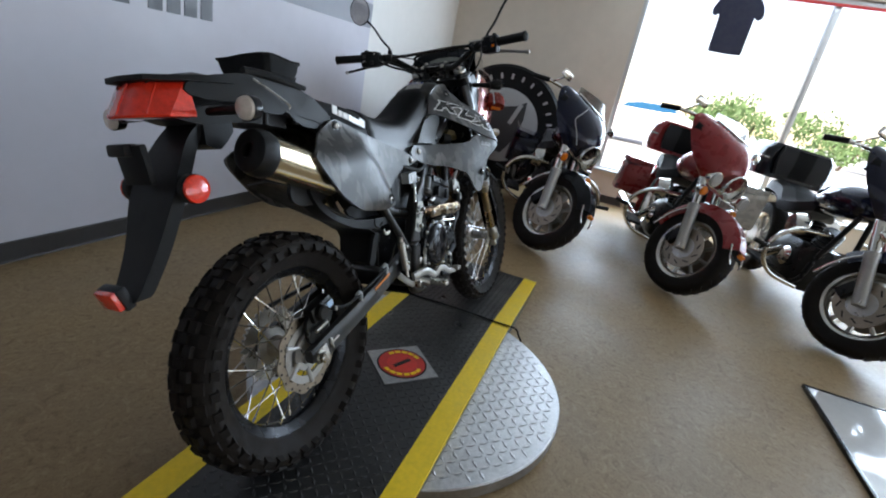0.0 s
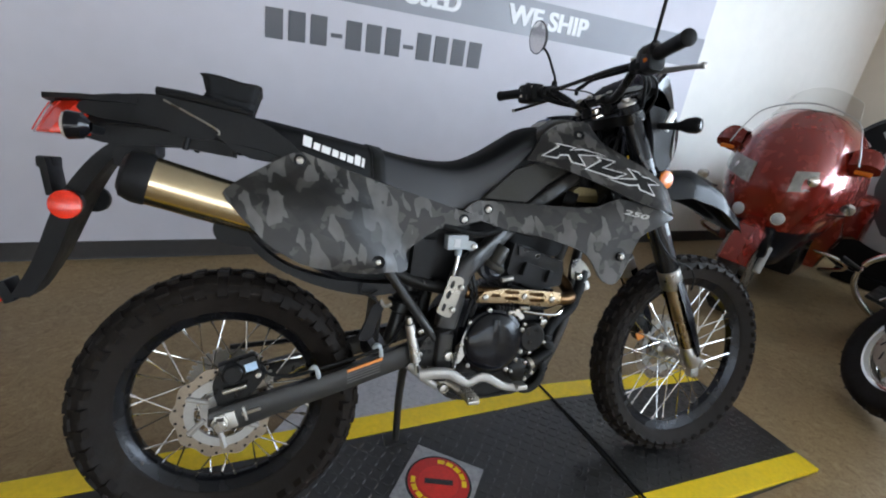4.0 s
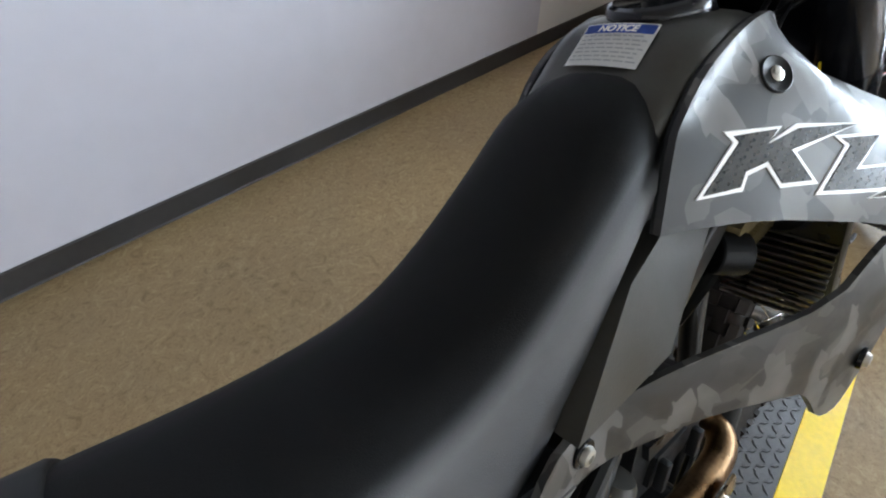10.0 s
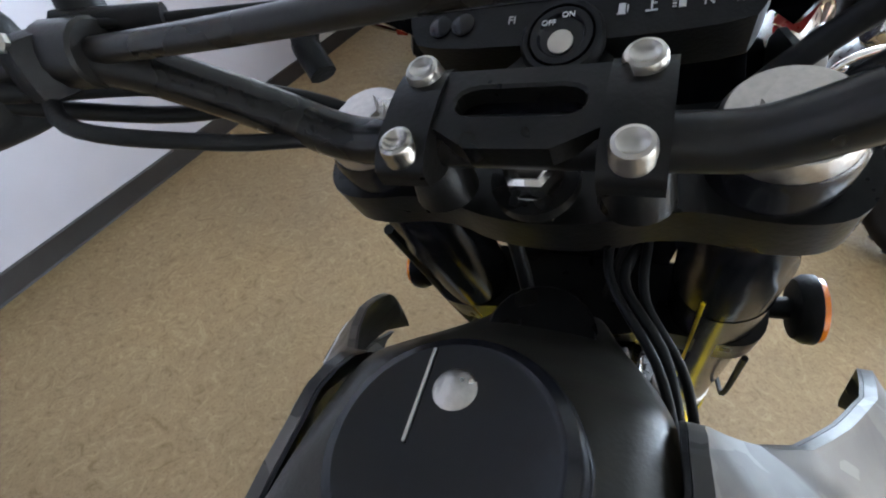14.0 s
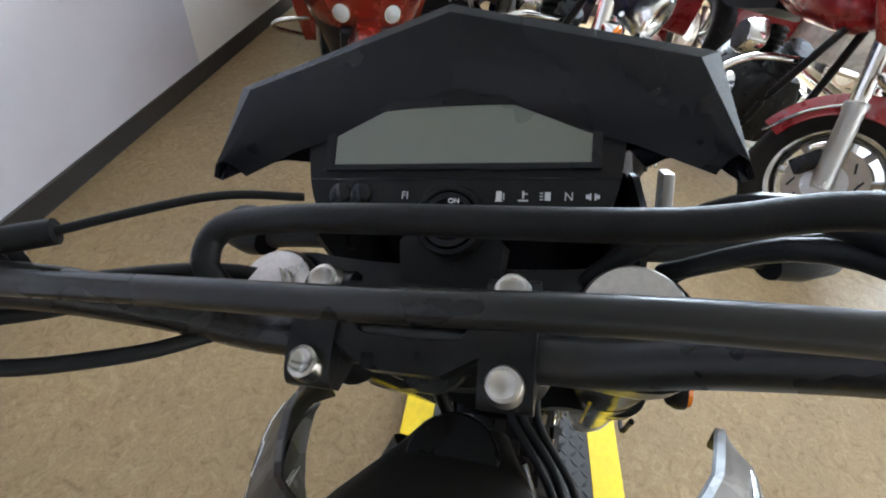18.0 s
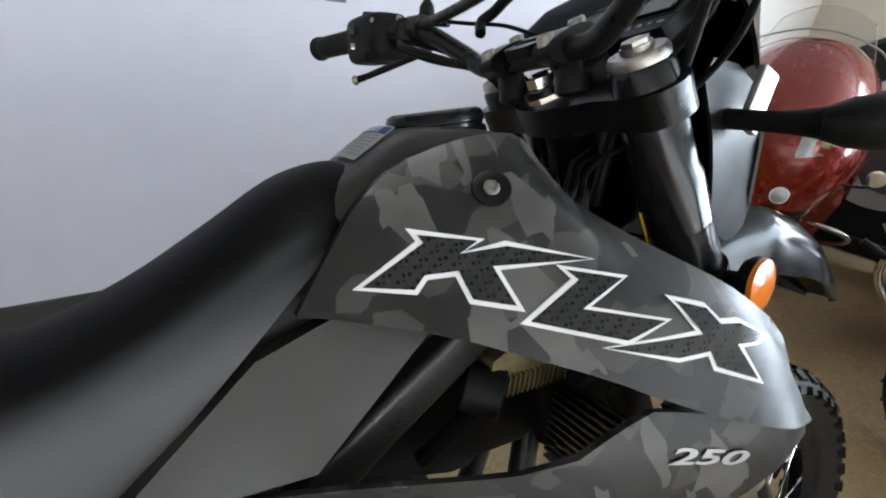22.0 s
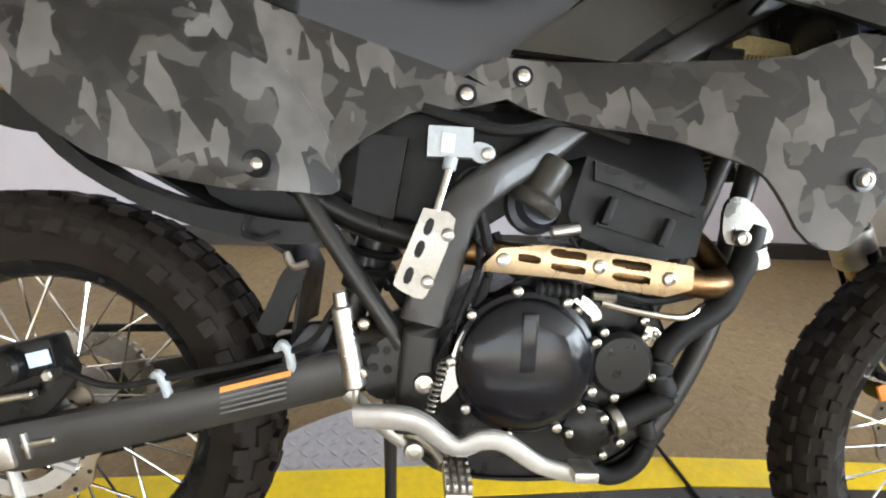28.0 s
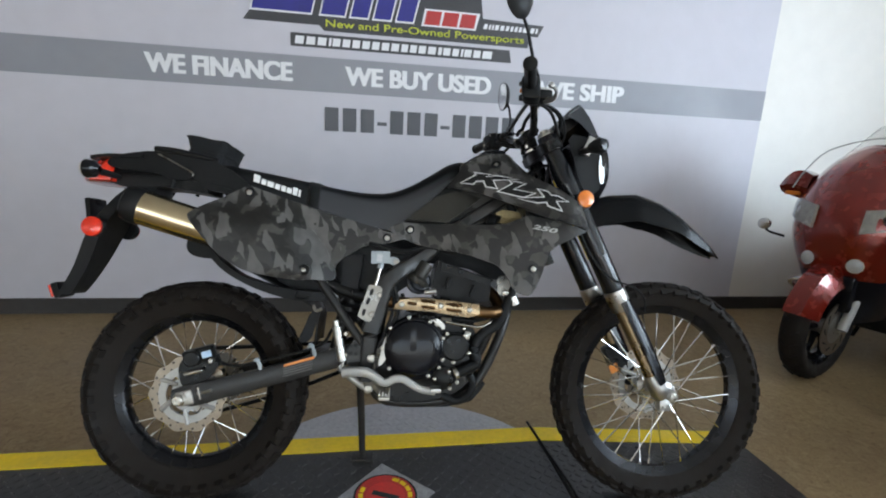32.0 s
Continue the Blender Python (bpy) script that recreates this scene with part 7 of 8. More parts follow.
part("reservoir_lid", box((0.980, -0.197, 0.8905), (0.046, 0.058, 0.006), 0.002), ALUPAINT, res)
part("sight_glass", lathe([(0.0105, -0.002), (0.0105, 0.0015), (0.0088, 0.0022), (0.0080, 0.0010), (0.0, 0.0008)], (0.956, -0.188, 0.8745), (0.0, -0.188, 0.8745), 24), GREYPLASTIC, res, "round sight glass")
part("reservoir_neck", rod((0.975, -0.200, 0.860), (0.978, -0.198, 0.876), 0.014, seg=14), PLASTIC, res)
# mirrors
for s, head_c in ((1, Vector((0.980, 0.342, 1.072))), (-1, Vector((0.862, -0.390, 1.050)))):
    base = Vector((0.972, 0.200, 0.876)) if s > 0 else Vector((0.950, -0.245, 0.880))
    pts = [base, base + Vector((0.004, s * 0.004, 0.03))] + ([Vector((0.990, 0.245, 0.945)), Vector((0.994, 0.292, 1.008))] if s > 0 else [Vector((0.930, -0.285, 0.940)), Vector((0.900, -0.335, 0.995))])
    st = part("mirror_stalk", tube(pts + [head_c + Vector((0.008, -s * 0.012, -0.028))], 0.0045, 8), PLASTIC, bike, "thin black mirror stalk")
    part("stalk_boot", lathe([(0.010, -0.012), (0.011, 0.0), (0.0095, 0.020), (0.006, 0.026)], base, base + Vector((0.004, s * 0.004, 0.03)), 14), GRIP, st)
    nrm = Vector((-0.92, -0.15 * s, -0.05)).normalized() if s > 0 else Vector((-0.55, 0.83, 0.0)).normalized()
    def mirror_body(prof):
        bm = lathe(prof, (0, 0, 0), (0, 0, 1), 32)
        for v in bm.verts:
            v.co.x *= 0.82
        return moved(bm, along(head_c, head_c + nrm))
    mr = part("mirror_shell", mirror_body([(0.020, -0.022), (0.045, -0.014), (0.056, 0.0), (0.055, 0.003), (0.052, 0.002)]), PLASTIC, st)
    part("mirror_glass", mirror_body([(0.052, 0.0012), (0.052, 0.0022), (0.0, 0.0022)]), MIRROR, st, "small oval mirror glass")

# cables and looms
for pts, r in (([(0.93, 0.225, 0.86), (0.985, 0.17, 0.838), (1.03, 0.11, 0.80), (1.045, 0.04, 0.73), (1.04, 0.02, 0.64)], 0.005),
               ([(0.93, 0.24, 0.855), (0.97, 0.19, 0.83), (1.03, 0.12, 0.80), (1.055, 0.06, 0.71)], 0.0045),
               ([(0.94, 0.21, 0.855), (0.928, 0.18, 0.842), (0.955, 0.13, 0.822), (0.995, 0.09, 0.80), (1.04, 0.06, 0.74)], 0.004),
               ([(0.94, -0.21, 0.86), (1.01, -0.17, 0.86), (1.06, -0.13, 0.83), (1.055, -0.06, 0.76), (1.05, -0.03, 0.66)], 0.006),
               ([(0.95, -0.22, 0.855), (1.03, -0.19, 0.84), (1.07, -0.14, 0.79), (1.055, -0.06, 0.72), (1.02, -0.040, 0.705), (0.985, -0.066, 0.680), (0.93, -0.080, 0.64), (0.88, -0.078, 0.60)], 0.0032),
               ([(1.045, -0.03, 0.72), (1.015, -0.034, 0.705), (0.975, -0.064, 0.680), (0.92, -0.078, 0.645), (0.86, -0.076, 0.60)], 0.0028),
               ([(1.045, -0.05, 0.715), (1.015, -0.052, 0.695), (0.985, -0.076, 0.668), (0.94, -0.086, 0.63), (0.90, -0.084, 0.59)], 0.0028),
               ([(0.96, -0.20, 0.862), (1.02, -0.16, 0.845), (1.06, -0.115, 0.79)], 0.005),
               ([(0.978, 0.080, 0.842), (0.985, 0.089, 0.856), (0.997, 0.082, 0.866), (0.994, 0.045, 0.875), (0.992, 0.0, 0.878), (0.992, -0.10, 0.878), (0.996, -0.15, 0.882), (0.985, -0.20, 0.884)], 0.0062),
               ([(0.965, 0.185, 0.876), (1.00, 0.15, 0.868), (1.03, 0.11, 0.860), (1.05, 0.075, 0.845)], 0.0024), ([(0.960, 0.205, 0.879), (0.985, 0.165, 0.8715)], 0.0066)):
    part("cable", tube(pts, r, 10), PLASTIC, bike, "black rubber-sleeved cable")
part("brake_line_front", tube([(1.10, -0.125, 0.56), (1.16, -0.130, 0.43), (1.22, -0.135, 0.365), (1.30, -0.130, 0.335), (1.335, -0.120, 0.30), (1.34, -0.110, 0.26)], 0.0028, 6), GRIP, bike)
part("front_brake_line", tube([(1.05, 0.13, 0.70), (1.16, 0.135, 0.47), (1.26, 0.135, 0.30), (1.33, 0.115, 0.16), (1.36, 0.105, 0.10)], 0.0045, 8), GRIP, bike)
fc = part("front_caliper", box((1.340, 0.088, 0.085), (0.060, 0.050, 0.100), 0.012, (0, -25, 0)), ENGINE, bike, "front brake caliper behind the fork")
part("caliper_label", box((1.325, 0.060, 0.055), (0.030, 0.004, 0.028), 0.0, (0, -25, 0)), ORANGE, fc)

# instrument, visor, headlight mask
VISOR = mat("satin_black_visor", (0.0045, 0.0050, 0.0068), 0.26, var=0.1, bump=0.03, spec=0.28)
MPL = Vector((0.055, 0, 0.047)).normalized()
def on_dash(u, s, h):
    """A place on the instrument: u up its face, s to the left, h out of the face."""
    return Vector((1.060, 0, 0.822)) + MPL * u + Vector((0, s, 0)) + Vector((-MPL.z, 0, MPL.x)) * h
def dash_piece(pts, h0, h1, times=1):
    pts = rounded(pts, times) if times else pts
    return loft([[on_dash(u, s, h) for u, s in pts] for h in (h0, h1)])
FACE = [(0.000, 0.076), (0.014, 0.0855), (0.040, 0.0900), (0.062, 0.0895), (0.0715, 0.0850), (0.0755, 0.042), (0.0768, -0.003), (0.0750, -0.048), (0.0700, -0.0890), (0.0605, -0.0930), (0.040, -0.0935), (0.014, -0.0900), (0.000, -0.0815)]
dash = part("instrument", dash_piece(FACE, -0.030, 0.0, 2), PLASTIC, bike, "black digital instrument panel")


def arched(u0, side_u, mid_u, s0, s1):
    """An outline with a flat foot and a gently arched top."""
    top = [(side_u + (mid_u - side_u) * (1 - (2 * k / 12 - 1) ** 2), s1 + (s0 - s1) * k / 12) for k in range(13)]
    return [(u0, s0), (u0, s1)] + top


frame_out, frame_in = arched(0.0290, 0.0668, 0.0708, 0.0770, -0.0815), arched(0.0325, 0.0628, 0.0664, 0.0715, -0.0765)
part("display_frame", loft([[on_dash(u, t, h) for u, t in pts] for pts, h in ((frame_in, 0.0), (frame_in, 0.0022), (frame_out, 0.0032), (frame_out, -0.001), (frame_in, 0.0))], caps=False), VISOR, dash)
part("lcd_screen", dash_piece(frame_in, -0.001, 0.0012, 0), LCD, dash, "grey-green unlit display")
part("panel_line", dash_piece([(0.0236, 0.0860), (0.0246, 0.0860), (0.0246, -0.0915), (0.0236, -0.0915)], 0.0, 0.0007, 0), GLOSSBLACK, dash)
for t in (0.0664, 0.0529):
    part("button", lathe([(0.0068, -0.002), (0.0068, 0.0012), (0.0058, 0.0020), (0.0, 0.0022)], on_dash(0.0150, t, 0.0), on_dash(0.0150, t, 1.0), 20), GLOSSBLACK, dash, "round black push button")


def symbol(t, pieces):
    """A small white pictogram from rectangles of u0, u1, s0, s1 about its middle."""
    bm = bmesh.new()
    for u0, u1, s0, s1 in pieces:
        join(bm, dash_piece([(0.0145 + u0, t + s0), (0.0145 + u1, t + s0), (0.0145 + u1, t + s1), (0.0145 + u0, t + s1)], 0.0, 0.0007, 0))
    return part("symbol", bm, INK, dash, smooth=0)


symbol(-0.0296, [(-0.0024, 0.0026, 0.0020, -0.0010), (-0.0030, -0.0024, 0.0026, -0.0014), (-0.0020, 0.0016, -0.0018, -0.0024)])
symbol(-0.0422, [(-0.0014, 0.0028, 0.0005, -0.0005), (-0.0028, -0.0020, 0.0026, -0.0026), (0.0010, 0.0015, -0.0006, -0.0022)])
symbol(-0.0539, [(-0.0022, 0.0022, 0.0004, -0.0026), (0.0014, 0.0019, 0.0012, 0.0030), (-0.0003, 0.0003, 0.0012, 0.0030), (-0.0019, -0.0014, 0.0012, 0.0030)])
symbol(-0.0778, [(-0.0010, 0.0010, 0.0034, 0.0012), (-0.0018, 0.0018, 0.0016, 0.0008), (-0.0010, 0.0010, -0.0034, -0.0012), (-0.0018, 0.0018, -0.0016, -0.0008)])


def dash_word(words, u, s, size, parent):
    bm = text_mesh(words, size, 0.0004)
    for v in bm.verts:
        v.co = on_dash(u + v.co.z, s - v.co.x, 0.0006 - v.co.y)
    return part("dial_word", bm, INK, parent, smooth=0)


dash_word("FI", 0.0124, 0.0272, 0.0062, dash)
dash_word("N", 0.0124, -0.0634, 0.0062, dash)
KU = 0.0
part("lock_ring", lathe([(0.0160, -0.004), (0.0205, -0.002), (0.0205, 0.0035), (0.0190, 0.0060), (0.0165, 0.0060)], on_dash(KU, -0.003, 0.0), on_dash(KU, -0.003, 1), 36, caps=False), PLASTIC, dash)
key = part("ignition_lock", lathe([(0.0160, -0.02), (0.0160, 0.0045), (0.0150, 0.0062), (0.0118, 0.0062), (0.0105, 0.0045), (0.0, 0.0045)], on_dash(KU, -0.003, 0.0), on_dash(KU, -0.003, 1), 32), GLOSSBLACK, dash, "black ignition lock")
part("lock_bracket", dash_piece([(-0.050, 0.024), (0.002, 0.030), (0.002, -0.034), (-0.050, -0.028)], -0.03, -0.006, 1), PLASTIC, dash)
part("key_slot", lathe([(0.0062, 0.004), (0.0062, 0.0056), (0.0, 0.0056)], on_dash(KU - 0.003, -0.003, 0.0), on_dash(KU - 0.003, -0.003, 1), 16), STEEL, key)
for wd, u, t in (("OFF", 0.0052, 0.0070), ("ON", 0.0088, -0.0025)):
    bm = text_mesh(wd, 0.0040, 0.0004)
    for v in bm.verts:
        v.co = on_dash(KU + u + v.co.z, t - v.co.x, 0.0068 - v.co.y)
    part("dial_word", bm, STICKER, key, smooth=0)
# the visor stands round the instrument like a peaked hood
rim_pts = [(1.074, 0.150, 0.841), (1.112, 0.132, 0.881), (1.136, 0.0, 0.910), (1.120, -0.132, 0.881), (1.073, -0.147, 0.840)]
in_pts = [(1.086, 0.138, 0.836), (1.092, 0.098, 0.850), (1.122, 0.0, 0.866), (1.092, -0.098, 0.850), (1.086, -0.136, 0.836)]
fr_pts = [(1.165, 0.118, 0.790), (1.190, 0.100, 0.800), (1.215, 0.0, 0.806), (1.190, -0.100, 0.800), (1.165, -0.118, 0.790)]
def hood(a, b, thick):
    rows = []
    for t in (0, 0.25, 0.5, 0.75, 1.0):
        rows.append([Vector(p).lerp(Vector(q), t) + Vector((0, 0, 0.012 * math.sin(t * math.pi))) for p, q in zip(a, b)])
    bm = bmesh.new()
    vs = [[bm.verts.new(p) for p in row] for row in rows]
    for r0, r1 in zip(vs, vs[1:]):
        for i in range(4):
            bm.faces.new((r0[i], r0[i + 1], r1[i + 1], r1[i]))
    bm.normal_update()
    bmesh.ops.solidify(bm, geom=bm.faces[:], thickness=thick)
    return bm
mask = part("headlight_mask", hood(rim_pts, fr_pts, 0.004), GLOSSBLACK, bike, "glossy dark blue-black headlight mask", smooth=25)
part("visor_face", hood(rim_pts, in_pts, 0.003), VISOR, mask, smooth=25)
part("mask_front", smooth_loft([[(x - 0.035, -w, z), (x - 0.004, -w * 0.8, z), (x, 0, z), (x - 0.004, w * 0.8, z), (x - 0.035, w, z), (x - 0.08, w * 0.85, z), (x - 0.08, -w * 0.85, z)] for x, z, w in ((1.215, 0.800, 0.105), (1.232, 0.74, 0.112), (1.236, 0.67, 0.100), (1.218, 0.615, 0.075))], 3), GLOSSBLACK, mask)
part("headlight_lens", smooth_loft([[(x - 0.030, -w, z), (x, -w * 0.6, z), (x + 0.004, 0, z), (x, w * 0.6, z), (x - 0.030, w, z)] for x, z, w in ((1.224, 0.775, 0.095), (1.240, 0.735, 0.104), (1.244, 0.680, 0.094), (1.232, 0.640, 0.075))], 3, closed=False, caps=False), CLEAR, mask, "clear headlight lens")
for side in (-1, 1):
    flip = mirrored if side > 0 else (lambda b: b)
    part("mask_side", flip(panel([(1.085, 0.800), (1.165, 0.792), (1.195, 0.740), (1.200, 0.640), (1.170, 0.615), (1.130, 0.640), (1.110, 0.720)], lambda x, z: -0.112 - 0.05 * (1.2 - x) + 0.08 * abs(z - 0.72), 0.004, 0.03, 1)), PLASTIC, mask)
    part("lens_side", flip(panel([(1.186, 0.740), (1.206, 0.735), (1.214, 0.655), (1.190, 0.650)], lambda x, z: -0.118 + 0.6 * max(0, x - 1.185) + 0.05 * abs(z - 0.72), 0.003, 0.03, 1)), CLEAR, mask)
    part("mask_clip", flip(box((1.150, -0.128, 0.760), (0.026, 0.008, 0.060), 0.003, (0, 25, 0))), ALUPAINT, mask)
    # front indicators on stalks, amber
    a = Vector((1.124, side * 0.082, 0.596))
    stalk = part("indicator_stalk", tube([a, a + Vector((0.0, side * 0.04, -0.002)), a + Vector((0.003, side * 0.068, -0.002))], [0.010, 0.0078, 0.0090], 10), PLASTIC, bike)
    c = a + Vector((0.004, side * 0.078, -0.002))
    part("indicator", lathe([(0.010, -0.012), (0.0225, -0.009), (0.0262, -0.003), (0.0265, 0.003)], c, c + Vector((0.1, side, 0)), 28), PLASTIC, stalk)
    part("indicator_lens", lathe([(0.0258, 0.002), (0.0245, 0.007), (0.014, 0.010), (0.0, 0.011)], c, c + Vector((0.1, side, 0)), 28), AMBER, stalk, "round amber indicator lens")
    # second pair of stalk lamps beside the mask
    s2 = part("lamp_arm", tube([(1.130, side * 0.105, 0.745), (1.135, side * 0.16, 0.740), (1.140, side * 0.192, 0.738)], [0.010, 0.010, 0.014], 10), PLASTIC, bike, "black turn signal arm")
    c = Vector((1.143, side * 0.218, 0.738))
    part("lamp_pod", lathe([(0.013, -0.030), (0.020, -0.012), (0.022, 0.008), (0.019, 0.016)], c, c + Vector((0.5, side * 0.9, 0)), 24), PLASTIC, s2)
    part("lamp_lens", lathe([(0.019, 0.014), (0.016, 0.021), (0.0, 0.025)], c, c + Vector((0.5, side * 0.9, 0)), 24), GLOSSBLACK, s2)

# front fender
def fender_fn(u, v):
    x = 1.085 + 0.555 * u
    top = np.interp(x, [1.08, 1.16, 1.25, 1.344, 1.42, 1.48, 1.56, 1.61, 1.645], [0.560, 0.600, 0.628, 0.634, 0.610, 0.578, 0.515, 0.470, 0.440])
    w = np.interp(x, [1.08, 1.20, 1.35, 1.50, 1.60, 1.645], [0.045, 0.062, 0.072, 0.066, 0.045, 0.018])
    drop = np.interp(x, [1.08, 1.20, 1.40, 1.55, 1.645], [0.03, 0.095, 0.085, 0.05, 0.008])
    a = (v - 0.5) * 2
    s = max(0, abs(a) - 0.42) / 0.58
    return (x, math.copysign(min(abs(a) * 1.5, 0.8 + 0.2 * abs(a)), a) * w, top - drop * s ** 1.3)
part("front_fender", grid_sheet(fender_fn, 26, 18, 0.004), FENDER, bike, "gloss black high front fender")
part("fender_bracket", box((1.16, 0, 0.545), (0.10, 0.12, 0.03), 0.006, (0, 25, 0)), PLASTIC, bike)


# ---- the other motorcycles ----
SHIFT = Vector((0, 0, 0))
DARKRUB = RUBBER
LETTERGREY = mat("sign_letter_grey", (0.42, 0.42, 0.42), 0.5, var=0.05)


def fat_wheel(parent, m, R, half, rim_r, spokes, disc_side, prefix, rim_mat=None):
    """Road tyre, cast rim with broad spokes, slotted brake disc, about the y axis of m."""
    C, Y = (0, 0, 0), (0, 1, 0)
    side = [(rim_r, -half * 0.72), (rim_r + 0.02, -half * 0.9), ((rim_r + R) / 2, -half), (R - 0.025, -half * 0.88), (R - 0.006, -half * 0.5), (R, 0)]
    prof = [(p.x, p.y) for p in curve_points([(r, h, 0) for r, h in side], 3)]
    prof += [(r, -h) for r, h in prof[::-1][1:]] + [prof[0]]
    bm = lathe(prof, C, Y, 48, caps=False)
    tyre = part(prefix + "_tyre", moved(bm, m), DARKRUB, parent, "black road tyre")
    bm = bmesh.new()
    for k in range(28):
        a = 2 * math.pi * k / 28
        for s in (-1, 1):
            q = Matrix.Rotation(a, 4, "Y") @ Matrix.Translation((0, s * half * 0.45, R - 0.0035)) @ Matrix.Rotation(radians(-s * 18), 4, "X") @ Matrix.Rotation(radians(35 * s), 4, "Z")
            join(bm, moved(box((0, 0, 0), (0.006, half * 0.6, 0.006), 0), q))
    tagged(part("tread_groove", moved(bm, m), PLASTIC, tyre, smooth=0), kind="stuff")
    rim = part(prefix + "_rim", moved(lathe([(rim_r - 0.035, -0.02), (rim_r - 0.025, -half * 0.55), (rim_r - 0.004, -half * 0.72), (rim_r + 0.010, -half * 0.76), (rim_r + 0.010, half * 0.76), (rim_r - 0.004, half * 0.72), (rim_r - 0.025, half * 0.55), (rim_r - 0.035, 0.02), (rim_r - 0.035, -0.02)], C, Y, 48, caps=False), m), rim_mat or CHROME, parent, "road wheel rim")
    part("hub", moved(lathe([(0.02, -0.07), (0.05, -0.06), (0.045, 0), (0.05, 0.06), (0.02, 0.07)], C, Y, 24), m), ALU, rim)
    for k in range(spokes):
        a = 2 * math.pi * k / spokes
        ca, sa = math.cos(a), math.sin(a)
        part("spoke", moved(tube([(0.045 * ca, 0, 0.045 * sa), (0.11 * ca, 0.004, 0.11 * sa), ((rim_r - 0.03) * ca, 0, (rim_r - 0.03) * sa)], [0.016, 0.012, 0.016], 8, flat=1.2), m), rim_mat or ALU, rim)
    for s in disc_side:
        d = part("brake_disc", moved(lathe([(0.075, -0.003), (0.147, -0.003), (0.147, 0.003), (0.075, 0.003), (0.075, -0.003)], (0, s * 0.075, 0), (0, 5, 0), 40, caps=False), m), ROTOR, parent, "slotted steel brake disc")
        for k in range(10):
            a = 2 * math.pi * k / 10
            part("slot", moved(box((0.112 * math.cos(a), s * 0.0785, 0.112 * math.sin(a)), (0.042, 0.003, 0.008), 0.001, (0, -math.degrees(a) - 55, 0)), m), PLASTIC, d)
        part("disc_carrier", moved(lathe([(0.030, -0.005), (0.080, -0.003), (0.080, 0.003), (0.030, 0.005)], (0, s * 0.075, 0), (0, 5, 0), 28), m), ALU, d)
    return tyre


def touring_bike(m, paint, second, steer, label, trunk, fender_len, tilt=0.0, trim=CHROME, spokes=9, lamps=True, fender_paint=None):
    """A large cruiser with a handlebar fairing; x forwards from the front axle's foot, z up from the ground."""
    b = root("touring_motorcycle", m @ pose(0, 0, 0, -tilt), label, "motorcycle", "touring motorcycles by the window")
    R = 0.325
    # front parts turn about the steering head
    head, axle = Vector((-0.39, 0, 0.86)), Vector((0, 0, R))
    S = Matrix.Translation(head) @ Matrix.Rotation(radians(steer), 4, Vector((-0.30, 0, 0.595))) @ Matrix.Translation(-head)
    S = Matrix.Translation(axle - S @ axle) @ S
    W = S @ Matrix.Translation((0, 0, R))
    fat_wheel(b, W, R, 0.068, 0.215, spokes, (-1, 1), "front")
    for s in (-1, 1):
        leg = part("fork_leg", moved(rod((0.0, s * 0.115, R), (-0.30, s * 0.115, 0.92), 0.030, 0.034, 20), S), trim, b, "bright fork leg")
        part("fork_lower", moved(lathe([(0.034, 0.0), (0.038, 0.02), (0.038, 0.30), (0.042, 0.31), (0.042, 0.335), (0.034, 0.34)], (0.008, s * 0.115, R - 0.02), (-0.30, s * 0.115, 0.92), 20), S), ALUPAINT, leg)
        part("caliper", moved(box((-0.10, s * 0.100, R + 0.03), (0.07, 0.06, 0.12), 0.015, (0, 25, 0)), S), ENGINE, leg)
        part("axle_cap", moved(rod((0, s * 0.10, R), (0, s * 0.150, R), 0.024, 0.018, 16), S), trim, leg)
    def fender(u, v):
        a = radians(-58 + fender_len * u)
        k = (v - 0.5) * 2
        r = R + 0.030 - 0.085 * max(0, abs(k) - 0.55) / 0.45
        return S @ Vector((r * math.sin(-a), k * 0.085, R + r * math.cos(a)))
    f = part("front_fender", grid_sheet(fender, 28, 12, 0.005), fender_paint or paint, b, "deep painted front fender")
    for s in (-1, 1):
        part("fender_trim", moved(tube([(-0.16, s * 0.088, R + 0.27), (-0.26, s * 0.09, R + 0.16), (-0.325, s * 0.088, R + 0.02)], 0.008, 8), S), trim, f)
    part("fender_tip_lamp", moved(box((0.318, 0, R + 0.165), (0.022, 0.055, 0.032), 0.006, (0, 30, 0)), S), AMBER, f)
    for s in (-1, 1):
        part("tip_rail", moved(tube([(0.26, s * 0.086, R + 0.20), (0.305, s * 0.082, R + 0.13), (0.33, s * 0.060, R + 0.09)], 0.006, 8), S), trim, f)
    # bat-wing fairing: a swept shell, widest near its upper edge
    S = S @ Matrix.Translation((0.08, 0, -0.03))
    rows = ((0.790, 0.085, -0.235, -0.27), (0.830, 0.155, -0.200, -0.33), (0.880, 0.215, -0.175, -0.40), (0.940, 0.258, -0.165, -0.455), (1.000, 0.285, -0.175, -0.50), (1.055, 0.302, -0.200, -0.53), (1.100, 0.305, -0.235, -0.55), (1.135, 0.285, -0.275, -0.555), (1.155, 0.235, -0.310, -0.54), (1.165, 0.150, -0.340, -0.50))
    def shell(z, q, proud=0.0):
        w, front, rear = (float(np.interp(z, [r[0] for r in rows], [r[k] for r in rows])) for k in (1, 2, 3))
        a, w = abs(q), w * 1.12
        return Vector((front + proud + (rear - front) * (0.66 * a ** 1.35 + 0.34 * a ** 3.4), w * q, z + 0.030 * a * a * (z - 0.79) / 0.375))
    secs = []
